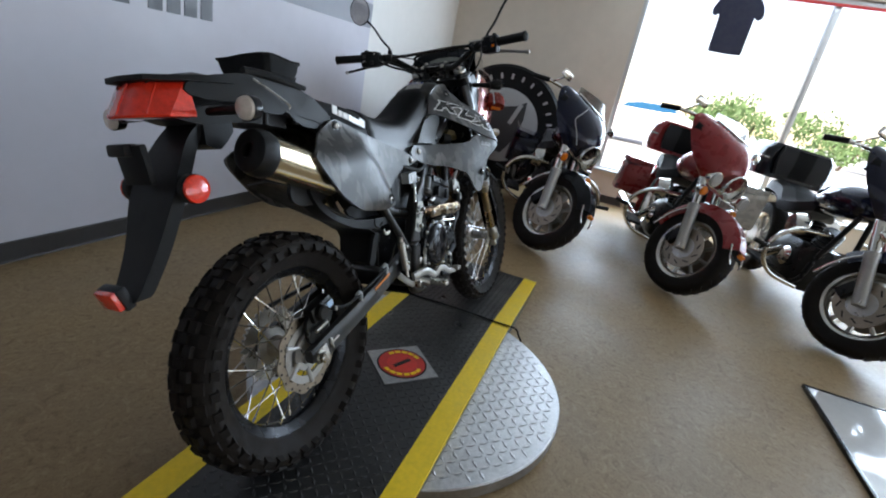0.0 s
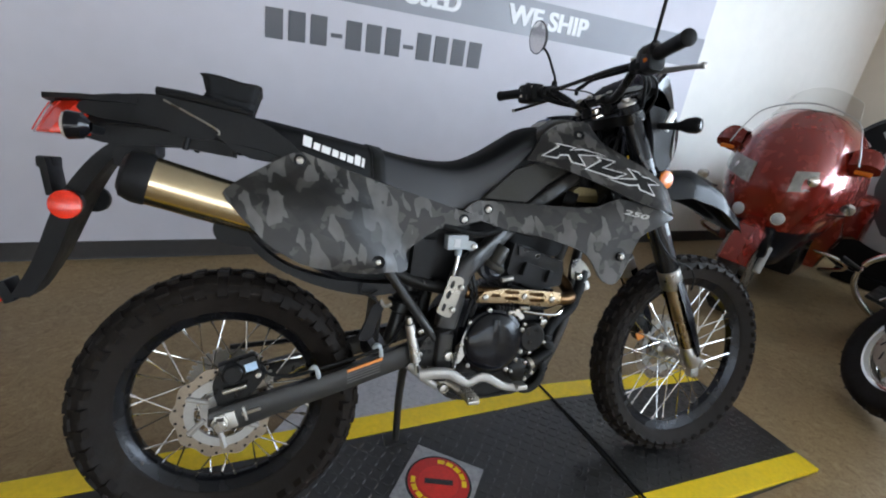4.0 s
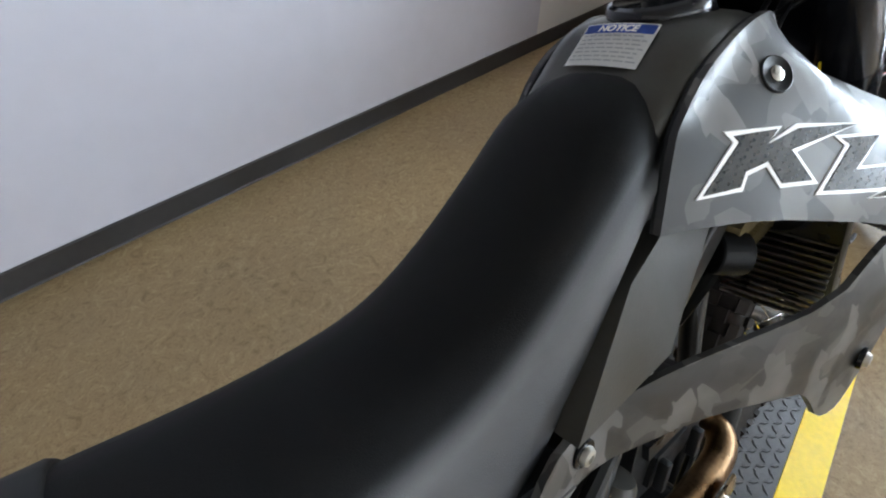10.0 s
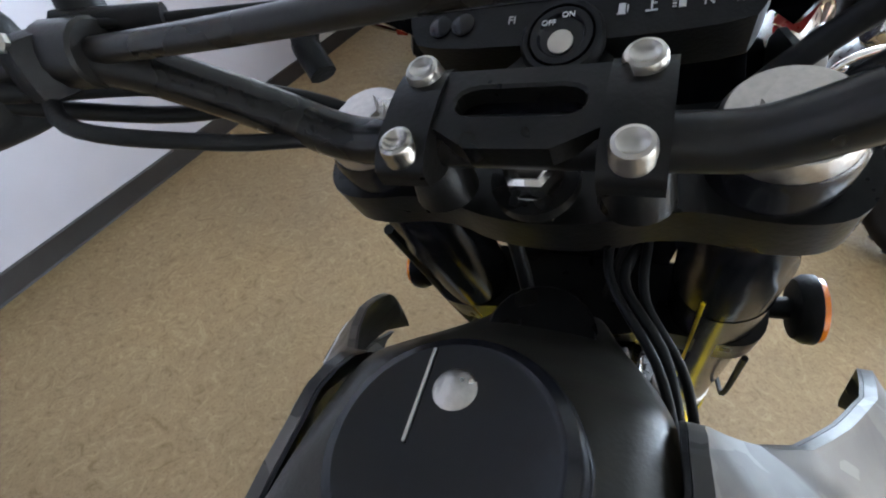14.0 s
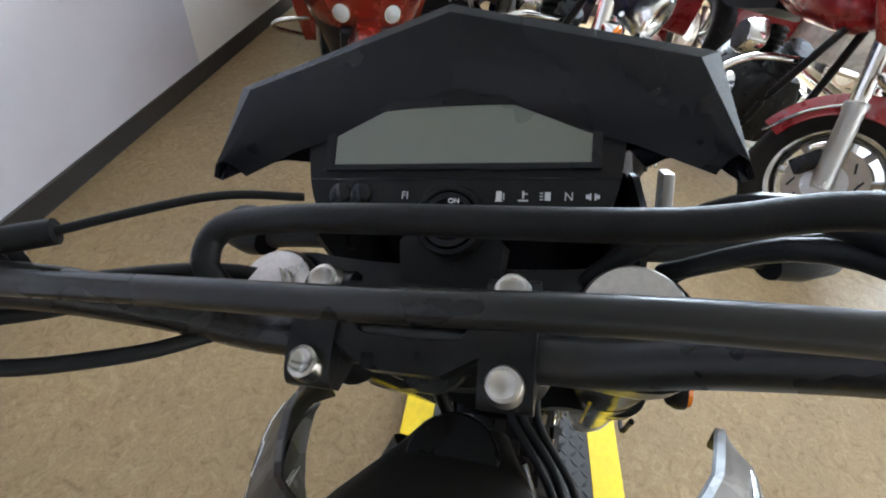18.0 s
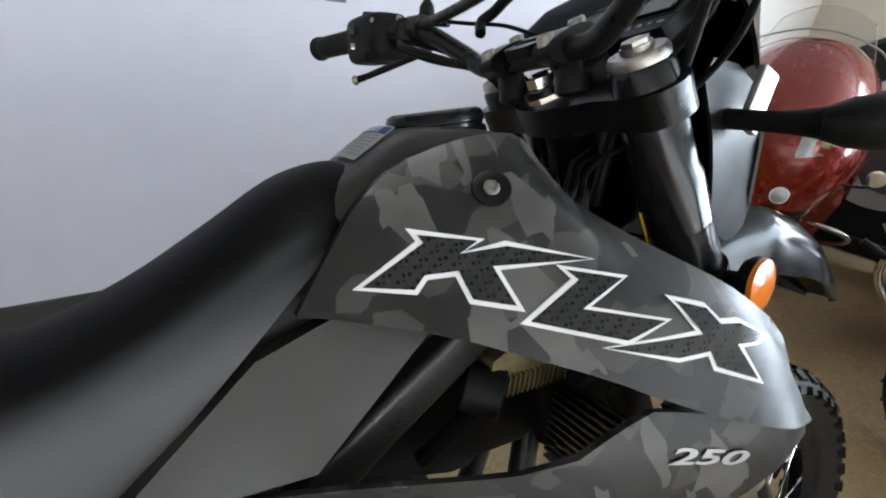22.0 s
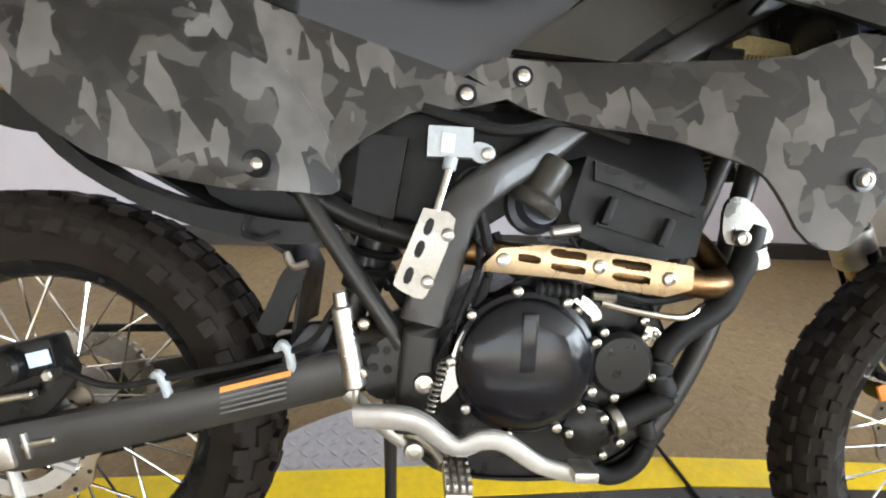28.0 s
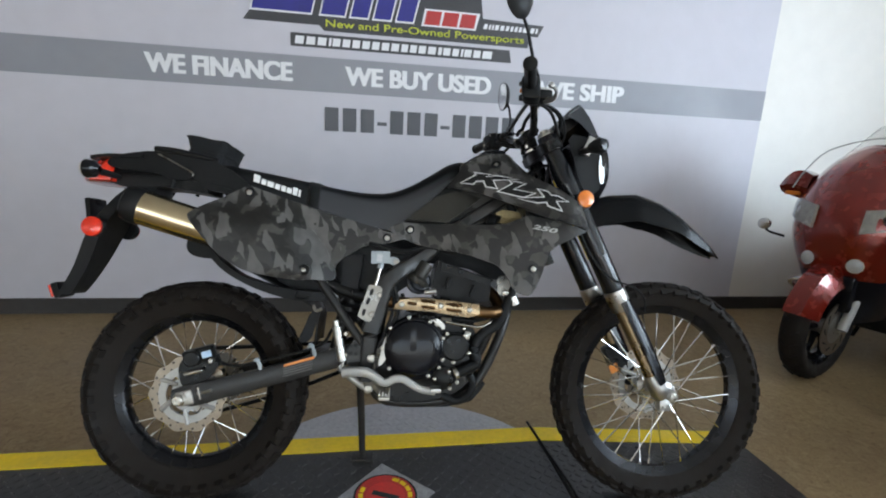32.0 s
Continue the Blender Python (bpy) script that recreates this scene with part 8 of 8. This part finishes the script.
    for z, w, front, rear in rows:
        ring = [shell(z, k / 12 - 1) for k in range(25)]
        back = [shell(z, q, -0.05) for q in (0.9, 0.6, 0.3, 0.0, -0.3, -0.6, -0.9)]
        secs.append([S @ p for p in ring + back])
    fa = part("fairing", smooth_loft(secs, 3), paint, b, "painted bat-wing fairing", smooth=60)
    part("windscreen", grid_sheet(lambda u, v: S @ Vector((-0.335 - 0.085 * u - 0.14 * (2 * v - 1) ** 2, (v - 0.5) * 0.46 * (1 - 0.25 * u), 1.155 + 0.110 * u - 0.02 * (2 * v - 1) ** 2)), 8, 14, 0.005), SMOKE, fa, "smoked short windscreen")
    part("screen_trim", tube([S @ (shell(1.158, q, 0.006) + Vector((0, 0, 0.006))) for q in (-0.9, -0.5, 0.0, 0.5, 0.9)], 0.007, 8), trim, fa)
    part("inner_fairing", tube([S @ (shell(1.06, q, -0.09)) for q in (-0.85, -0.4, 0.4, 0.85)], 0.055, 10), PLASTIC, fa, "black dash panel behind the fairing")
    if not lamps:
        for q in (-0.62, 0.62):
            part("fairing_stripe", tube([S @ shell(z, q * (1.1 - 0.35 * abs(z - 1.0) / 0.16), 0.003) for z in (0.87, 0.93, 1.0, 1.07, 1.13)], 0.0042, 6), ALUPAINT, fa)
    hl = part("headlight", moved(lathe([(0.05, -0.10), (0.085, -0.06), (0.098, 0.0), (0.102, 0.012), (0.099, 0.020), (0.092, 0.018), (0.091, 0.010)], (-0.155, 0, 0.865), (1, 0, 0.84), 36, caps=False), S), trim, b, "round headlight in a bright shell")
    part("reflector", moved(lathe([(0.091, 0.012), (0.078, -0.018), (0.052, -0.040), (0.018, -0.052), (0.016, -0.030), (0.0, -0.026)], (-0.155, 0, 0.865), (1, 0, 0.84), 36, caps=False), S), CHROME, hl)
    part("headlight_lens", moved(lathe([(0.0915, 0.013), (0.085, 0.024), (0.05, 0.034), (0.0, 0.037)], (-0.155, 0, 0.865), (1, 0, 0.84), 36, caps=False), S), LAMPGLASS, hl)
    part("lamp_bar", moved(tube([(-0.20, -0.20, 0.80), (-0.17, -0.10, 0.785), (-0.16, 0, 0.78), (-0.17, 0.10, 0.785), (-0.20, 0.20, 0.80)], 0.011, 8), S), trim, b)
    for s in (-1, 1) if lamps else ():
        pl = part("passing_lamp", moved(lathe([(0.02, -0.07), (0.045, -0.04), (0.056, 0.0), (0.056, 0.008)], (-0.165, s * 0.205, 0.835), (1, s * 0.205, 0.82), 28), S), trim, b, "small round passing lamp")
        part("lamp_lens", moved(lathe([(0.053, 0.006), (0.045, 0.018), (0.0, 0.024)], (-0.165, s * 0.205, 0.835), (1, s * 0.205, 0.82), 28), S), CLEAR, pl)
    for s in (-1, 1):
        il = part("indicator", moved(lathe([(0.015, -0.05), (0.034, -0.02), (0.036, 0.008)], (-0.175, s * 0.215, 0.735), (1, s * 0.215, 0.73), 24), S), trim, b)
        part("indicator_lens", moved(lathe([(0.034, 0.006), (0.026, 0.020), (0.0, 0.026)], (-0.175, s * 0.215, 0.735), (1, s * 0.215, 0.73), 24), S), AMBER, il)
        part("handlebar", moved(tube([(-0.50, s * 0.06, 1.04), (-0.56, s * 0.24, 1.14), (-0.66, s * 0.38, 1.12), (-0.76, s * 0.45, 1.08)], 0.0135, 10), S), trim, b)
        part("grip", moved(rod((-0.66, s * 0.39, 1.12), (-0.77, s * 0.455, 1.075), 0.019, 0.019, 14), S), GRIP, b)
        mi = part("mirror", moved(box((-0.50, s * 0.43, 1.205), (0.030, 0.10, 0.055), 0.013, (0, 0, s * 12)), S), trim, b, "bright handlebar mirror")
        part("mirror_stem", moved(tube([(-0.64, s * 0.37, 1.13), (-0.56, s * 0.41, 1.16), (-0.50, s * 0.43, 1.19)], 0.007, 8), S), trim, mi)
        # engine guard
        part("engine_guard", tube([(-0.52, s * 0.09, 0.62), (-0.50, s * 0.30, 0.60), (-0.50, s * 0.42, 0.50), (-0.51, s * 0.43, 0.36), (-0.54, s * 0.32, 0.24), (-0.57, s * 0.10, 0.19)], 0.0165, 12), trim, b, "bright tubular engine guard")
        part("highway_peg", rod((-0.50, s * 0.435, 0.42), (-0.50, s * 0.54, 0.44), 0.016, 0.018, 12), GRIP, b)
        bag = part("saddlebag", smooth_loft([[(x, s * (0.20 + (0.25 if o else 0) * k), z) for o, z in ((0, lo), (1, lo + 0.03), (1, hi - 0.04), (0, hi))] for x, lo, hi, k in ((-1.38, 0.40, 0.66, 0.75), (-1.44, 0.36, 0.70, 1.0), (-1.80, 0.35, 0.70, 1.0), (-1.98, 0.42, 0.66, 0.8))], 3), second, b, "hard painted saddlebag")
        part("bag_lid", smooth_loft([[(x, s * (0.20 + (0.255 if o else 0) * k), z) for o, z in ((0, 0.675), (1, 0.675), (1, 0.705), (0.5, 0.728), (0, 0.728))] for x, k in ((-1.40, 0.8), (-1.46, 1.0), (-1.80, 1.0), (-1.96, 0.8))], 2), second, bag)
        part("bag_rail", tube([(-1.40, s * 0.44, 0.76), (-1.55, s * 0.46, 0.775), (-1.80, s * 0.46, 0.775), (-1.93, s * 0.44, 0.75)], 0.008, 8), trim, bag)
        part("exhaust", tube([(-0.80, s * 0.18, 0.40), (-1.0, s * 0.24, 0.27), (-1.3, s * 0.27, 0.25), (-2.0, s * 0.28, 0.26)], [0.03, 0.035, 0.045, 0.048], 16), trim, b, "bright exhaust pipe")
        part("floorboard", box((-0.82, s * 0.30, 0.27), (0.34, 0.12, 0.025), 0.01), GRIP, b)
        part("cylinder", lathe([(0.062, 0.0)] + [(0.075 if k % 2 else 0.062, 0.02 + 0.014 * k) for k in range(14)] + [(0.06, 0.22)], (-0.80 + s * 0.05, 0, 0.44), (-0.80 + s * 0.19, 0, 0.75), 20), ENGINE, b, "finned engine cylinder")
        part("frame_tube", tube([(-0.45, s * 0.04, 0.80), (-0.52, s * 0.10, 0.45), (-0.60, s * 0.12, 0.22), (-1.15, s * 0.14, 0.20)], 0.018, 10), PLASTIC, b)
    part("crankcase", smooth_loft([[(x, s * w, z) for s, z in ((-1, 0.22), (-1, 0.40), (-0.6, 0.50), (0.6, 0.50), (1, 0.40), (1, 0.22), (0.6, 0.17), (-0.6, 0.17))] for x, w in ((-0.60, 0.10), (-0.66, 0.16), (-1.0, 0.17), (-1.12, 0.12))], 2), ENGINE, b, "dark engine crankcase")
    part("air_cleaner", rod((-0.80, -0.14, 0.60), (-0.80, -0.235, 0.60), 0.095, 0.080, 28, 0.012), trim, b, "round bright air cleaner")
    part("timing_cover", rod((-0.76, -0.165, 0.36), (-0.76, -0.20, 0.36), 0.075, 0.06, 24, 0.01), trim, b)
    part("primary_cover", box((-0.88, 0.185, 0.36), (0.46, 0.05, 0.17), 0.03), trim, b)
    part("fuel_tank", smooth_loft([[(x, w * math.cos(a), z + h * math.sin(a)) for a in [2 * math.pi * k / 16 for k in range(16)]] for x, z, w, h in ((-0.42, 0.86, 0.05, 0.05), (-0.48, 0.87, 0.13, 0.10), (-0.66, 0.87, 0.17, 0.13), (-0.86, 0.84, 0.15, 0.11), (-0.99, 0.80, 0.08, 0.05))], 3), paint, b, "painted fuel tank", smooth=60)
    part("seat", smooth_loft([[(x, s * w, z) for s, z in ((-1, hi - 0.10), (-0.95, hi - 0.02), (-0.5, hi), (0.5, hi), (0.95, hi - 0.02), (1, hi - 0.10))] for x, hi, w in ((-0.92, 0.82, 0.08), (-1.05, 0.76, 0.17), (-1.22, 0.74, 0.19), (-1.36, 0.83, 0.17), (-1.62, 0.85, 0.16), (-1.70, 0.80, 0.12))], 3), SEATMAT, b, "black leather seat")
    part("rear_fender", grid_sheet(lambda u, v: (-1.62 + 0.375 * math.sin(radians(-25 + 150 * u)) * -1, (v - 0.5) * 0.20, R + 0.02 + 0.375 * math.cos(radians(-25 + 150 * u))), 16, 6, 0.006), second, b)
    fat_wheel(b, Matrix.Translation((-1.62, 0, R)), R, 0.070, 0.215, spokes, (-1,), "rear")
    part("tail_lamp", box((-2.02, 0, 0.66), (0.04, 0.16, 0.08), 0.012), REDLENS, b)
    part("side_stand", tube([(-0.78, 0.16, 0.24), (-0.70, 0.33, 0.11), (-0.68, 0.42, 0.012 + 0.0)], [0.012, 0.011, 0.014], 8), trim, b, "bright side stand")
    if trunk:
        t = part("trunk", smooth_loft([[(x, s * w, z) for s, z in ((-1, 0.84), (-1.05, 0.95), (-1, 1.08), (-0.8, 1.14), (0.8, 1.14), (1, 1.08), (1.05, 0.95), (1, 0.84))] for x, w in ((-1.62, 0.24), (-1.70, 0.29), (-2.02, 0.29), (-2.12, 0.22))], 3), trunk, b, "rounded top box behind the seat")
        part("trunk_seam", tube([(-1.62, -0.26, 1.00), (-1.70, -0.315, 1.00), (-2.02, -0.315, 1.00), (-2.12, -0.24, 1.00)], 0.006, 6), trim, t)
        part("backrest", smooth_loft([[(x, s * w, z) for s in (-1, 1)] + [(x - 0.05, s * w, z) for s in (1, -1)] for x, z, w in ((-1.57, 0.88, 0.18), (-1.56, 1.0, 0.21), (-1.58, 1.12, 0.19))], 3), SEATMAT, t, "black padded backrest")
    return b


def heading(x, y, hx, hy):
    return pose(x, y, 0, 0, 0, math.degrees(math.atan2(hy, hx)))


touring_bike(pose(2.80, -0.26, 0, 0, 0, 192.5), NAVY, NAVY, 46, "dark navy touring motorcycle with a bat-wing fairing beside the window", None, 95, 10.0, lamps=False, fender_paint=GLOSSBLACK)
touring_bike(pose(2.71, -1.31, 0, 0, 0, 186), CRIMSON, CRIMSON, 40, "crimson touring motorcycle with a top box before the window", CRIMSON, 140, 6.5)
touring_bike(pose(2.47, -2.31, 0, 0, 0, 188), NAVY, PEARL, 38, "dark and pearl touring motorcycle with a black top box", GLOSSBLACK, 110, 6.0)


def sport_tourer(m):
    """A red full-fairing touring motorcycle; x forwards from the front wheel's foot."""
    b = root("sport_touring_motorcycle", m, "large red full-fairing touring motorcycle by the wall", "motorcycle")
    R = 0.305
    W = Matrix.Translation((0, 0, R))
    fat_wheel(b, W, R, 0.062, 0.215, 6, (-1, 1), "front", RIMBLACK)
    def fender(u, v):
        a = radians(-72 + 155 * u)
        k = (v - 0.5) * 2
        r = R + 0.028 - 0.10 * max(0, abs(k) - 0.5) / 0.5
        return Vector((r * math.sin(-a), k * 0.082, R + r * math.cos(a)))
    part("front_fender", grid_sheet(fender, 24, 12, 0.005), REDPAINT, b, "glossy red front fender")
    for s in (-1, 1):
        part("fork_leg", rod((0, s * 0.105, R), (-0.30, s * 0.105, 0.88), 0.024, 0.024, 16), ALUPAINT, b)
    rows = [(0.34, 0.17, 0.02, -0.62), (0.46, 0.23, -0.02, -0.70), (0.58, 0.30, 0.00, -0.78), (0.70, 0.355, 0.04, -0.82), (0.82, 0.375, 0.055, -0.80), (0.94, 0.365, 0.03, -0.76), (1.05, 0.335, -0.04, -0.70), (1.14, 0.285, -0.12, -0.63), (1.21, 0.225, -0.21, -0.57), (1.26, 0.15, -0.29, -0.52), (1.28, 0.08, -0.34, -0.48)]
    secs = []
    for z, w, front, rear in rows:
        ring = []
        for k in range(17):
            a = math.pi * k / 16 - math.pi / 2
            ring.append((front + (rear - front) * (1 - math.cos(a)) ** 1.3 * 0.95, w * math.copysign(abs(math.sin(a)) ** 0.9, a), z))
        ring += [(rear, w * 0.6, z), (rear + 0.12, 0, z), (rear, -w * 0.6, z)]
        secs.append(ring)
    fa = part("fairing", smooth_loft(secs[2:], 3), REDPAINT, b, "glossy red full fairing", smooth=50)
    part("lower_fairing", smooth_loft(secs[:3], 3), GLOSSBLACK, fa, "black lower fairing", smooth=50)
    # dark gap below the nose, lamp units, vents
    part("nose_duct", box((-0.005, 0, 0.50), (0.06, 0.24, 0.20), 0.03), GLOSSBLACK, fa)
    for s in (-1, 1):
        pts = [(-0.01, 0.875), (0.13, 0.90), (0.20, 0.985), (0.05, 0.975)]
        bm = bmesh.new()
        def lamp_pos(yy, zz):
            w, front, rear = (float(np.interp(zz, [r[0] for r in rows], [r[i] for r in rows])) for i in (1, 2, 3))
            a = math.asin(max(-0.98, min(0.98, (abs(yy) / w))))
            return Vector((front + (rear - front) * (1 - math.cos(a)) ** 1.3 * 0.95 + 0.012, yy, zz))
        g = [[bm.verts.new(lamp_pos(s * (0.100 + 0.19 * i / 8), 0.825 + 0.050 * i / 8 + (0.12 - 0.02 * i / 8) * j / 4)) for j in range(5)] for i in range(9)]
        for i in range(8):
            for j in range(4):
                bm.faces.new((g[i][j], g[i + 1][j], g[i + 1][j + 1], g[i][j + 1]))
        bm.normal_update()
        bmesh.ops.solidify(bm, geom=bm.faces[:], thickness=0.02)
        hu = part("headlight", bm, LAMPGREY, fa, "broad clear headlight unit")
        part("lamp_bulb", lathe([(0.030, 0.0), (0.028, 0.006), (0.012, 0.010), (0.0, 0.011)], lamp_pos(s * 0.19, 0.905) + Vector((0.008, 0, 0)), lamp_pos(s * 0.19, 0.905) + Vector((1, s * 0.3, 0)), 20), CHROME, hu)
        fl = part("fog_lamp", lathe([(0.02, -0.03), (0.038, 0.0), (0.038, 0.008)], lamp_pos(s * 0.105, 0.660), lamp_pos(s * 0.105, 0.660) + Vector((1, s * 0.3, 0)), 24), CHROME, fa)
        part("lamp_lens", lathe([(0.036, 0.006), (0.025, 0.016), (0.0, 0.020)], lamp_pos(s * 0.105, 0.660), lamp_pos(s * 0.105, 0.660) + Vector((1, s * 0.3, 0)), 24), CLEAR, fl)
        mi = part("mirror", smooth_loft([[(-0.30 + dx, s * y, z + dz) for dx, dz in ((0.06, -0.075 * k), (0.10, 0.0), (0.06, 0.085 * k), (-0.03, 0.085 * k), (-0.03, -0.075 * k))] for y, z, k in ((0.28, 1.020, 0.9), (0.34, 1.035, 1.0), (0.39, 1.035, 0.85), (0.43, 1.020, 0.45))], 2), REDPAINT, b, "red mirror housing")
        part("indicator_lens", box((-0.226, s * 0.36, 0.985), (0.024, 0.085, 0.028), 0.010), AMBER, mi)
        st = part("lamp_stalk", tube([(-0.10, s * 0.30, 0.735), (-0.06, s * 0.37, 0.755), (-0.045, s * 0.385, 0.785)], 0.007, 8), ENGINE, b)
        part("stalk_lamp", lathe([(0.02, -0.04), (0.033, -0.01), (0.033, 0.012), (0.0, 0.014)], (-0.03, s * 0.385, 0.80), (1, s * 0.385, 0.80), 20), CHROME, st)
        part("side_cowl", smooth_loft([[(x, s * y, z) for y, z in ((w - 0.06, lo), (w, (lo + hi) / 2), (w - 0.05, hi), (w - 0.12, hi), (w - 0.12, lo))] for x, lo, hi, w in ((-0.60, 0.30, 0.80, 0.36), (-0.85, 0.28, 0.72, 0.36), (-1.10, 0.30, 0.62, 0.30))], 3), REDPAINT, b, "red side fairing panel")
        part("saddlebag", smooth_loft([[(x, s * y, z) for y, z in ((0.18, lo), (0.18 + k, lo + 0.05), (0.18 + k, hi - 0.05), (0.18, hi))] for x, lo, hi, k in ((-1.25, 0.42, 0.74, 0.18), (-1.32, 0.38, 0.78, 0.25), (-1.60, 0.38, 0.78, 0.25), (-1.72, 0.46, 0.72, 0.16))], 3), REDPAINT, b, "red hard saddlebag")
        part("handlebar", tube([(-0.48, s * 0.10, 1.02), (-0.56, s * 0.26, 1.05), (-0.68, s * 0.36, 1.03)], 0.014, 10), PLASTIC, b)
        part("crash_bar", tube([(-0.62, s * 0.20, 0.42), (-0.60, s * 0.42, 0.40), (-0.66, s * 0.45, 0.34), (-0.78, s * 0.32, 0.26)], 0.013, 10), CHROME, b)
        part("exhaust", tube([(-0.95, s * 0.20, 0.28), (-1.3, s * 0.25, 0.27), (-1.68, s * 0.27, 0.30)], [0.035, 0.045, 0.05], 14), CHROME, b)
    part("screen_edge", tube([(-0.16, -0.335, 1.02), (-0.20, -0.30, 1.13), (-0.29, -0.23, 1.25), (-0.33, 0, 1.315), (-0.29, 0.23, 1.25), (-0.20, 0.30, 1.13), (-0.16, 0.335, 1.02)], 0.004, 8), ALUPAINT, fa)
    part("windscreen", grid_sheet(lambda u, v: Vector((-0.31 - 0.20 * u - 0.12 * (2 * v - 1) ** 2, (v - 0.5) * 0.46 * (1 - 0.2 * u), 1.265 + 0.15 * u - 0.06 * (2 * v - 1) ** 2)), 8, 14, 0.005), CLEARSCREEN, fa, "clear windscreen")
    part("fuel_tank", smooth_loft([[(x, w * math.cos(a), z + h * math.sin(a)) for a in [2 * math.pi * k / 16 for k in range(16)]] for x, z, w, h in ((-0.58, 0.88, 0.10, 0.08), (-0.70, 0.90, 0.20, 0.13), (-0.90, 0.86, 0.19, 0.12), (-1.05, 0.80, 0.10, 0.06))], 3), REDPAINT, b, smooth=60)
    part("seat", smooth_loft([[(x, s * w, z) for s, z in ((-1, hi - 0.10), (-0.9, hi - 0.015), (0.9, hi - 0.015), (1, hi - 0.10))] for x, hi, w in ((-0.98, 0.82, 0.10), (-1.15, 0.78, 0.18), (-1.35, 0.86, 0.17), (-1.65, 0.88, 0.15))], 3), SEATMAT, b, "black seat")
    part("engine", box((-0.75, 0, 0.38), (0.50, 0.44, 0.34), 0.04), ENGINE, b, "dark engine block")
    fat_wheel(b, Matrix.Translation((-1.42, 0, R)), R, 0.085, 0.215, 6, (-1,), "rear", RIMBLACK)
    part("tail", box((-1.58, 0, 0.80), (0.30, 0.30, 0.12), 0.04), REDPAINT, b)
    part("centre_stand", tube([(-0.95, -0.13, 0.22), (-1.0, -0.16, 0.10), (-1.02, -0.19, 0.012)], 0.014, 8), ENGINE, b)
    return b


sport_tourer(heading(2.94, 0.68, -0.945, -0.33))

# ---- round standing sign ----
sign = root("round_sign", pose(4.80, 0.70, 0.0, 0, 3, 8), "round black sign with grey emblem, lettering bars and the word WORKS", "sign")
SC, SN = Vector((0, 0, 0.74)), Vector((-1, 0, 0))
part("disc", lathe([(0.66, -0.10), (0.695, -0.07), (0.70, 0.0), (0.665, 0.03), (0.645, 0.025), (0.0, 0.025)], SC, SC + SN, 64), PLASTIC, sign, "black drum-shaped sign body")
part("grey_field", lathe([(0.43, 0.024), (0.43, 0.031), (0.0, 0.031)], SC, SC + SN, 56), LETTERGREY, sign, "grey round field")
def sign_shape(pts, h, material):
    bm = bmesh.new()
    f = bm.faces.new([bm.verts.new((-h, -y, 0.74 + z)) for y, z in pts])
    g = bmesh.ops.extrude_face_region(bm, geom=[f])
    bmesh.ops.translate(bm, vec=(0.006, 0, 0), verts=[v for v in g["geom"] if isinstance(v, bmesh.types.BMVert)])
    return part("emblem_shape", bm, material, sign, smooth=0)
SHIELDGREY = mat("sign_shield_grey", (0.045, 0.044, 0.046), 0.5, var=0.08)
shield = [(-0.26, 0.28), (-0.14, 0.235), (0.0, 0.22), (0.12, 0.245), (0.245, 0.31), (0.245, 0.10), (0.20, -0.08), (0.13, -0.22), (0.05, -0.32), (-0.08, -0.30), (-0.20, -0.15), (-0.26, 0.05)]
sign_shape(shield, 0.037, SHIELDGREY)
sign_shape([(0.065, 0.045), (0.165, 0.285), (0.210, 0.265), (0.110, 0.025)], 0.043, LETTERGREY)
for k in range(26):
    a = radians(206 - k * 13)
    if 90 - 206 + k * 13 > 90 or k in (0, 1):
        continue
    p = SC + Vector((-0.028, -0.565 * math.cos(a), 0.565 * math.sin(a)))
    part("letter_bar", box(p, (0.006, 0.025, 0.060), 0.002, (90 - math.degrees(a), 0, 0)), LETTERGREY, sign)
for k, ch in enumerate("WORKS"):
    a = radians(-71 + 13.6 * k)
    p = SC + Vector((-0.030, -0.585 * math.cos(a), 0.585 * math.sin(a)))
    bm = text_mesh(ch, 0.105, 0.006, bold=0.004)
    mid = (max(v.co.x for v in bm.verts) + min(v.co.x for v in bm.verts)) / 2
    bmesh.ops.translate(bm, vec=(-mid, 0, 0), verts=bm.verts)
    part("letter", moved(bm, Matrix.Translation(p) @ Matrix.Rotation(radians(-90), 4, "Z") @ Matrix.Rotation(-a - radians(90), 4, "Y")), LETTERGREY, sign, smooth=0)
part("stand", box((0.12, 0, 0.05), (0.40, 0.50, 0.10), 0.01), PLASTIC, sign)
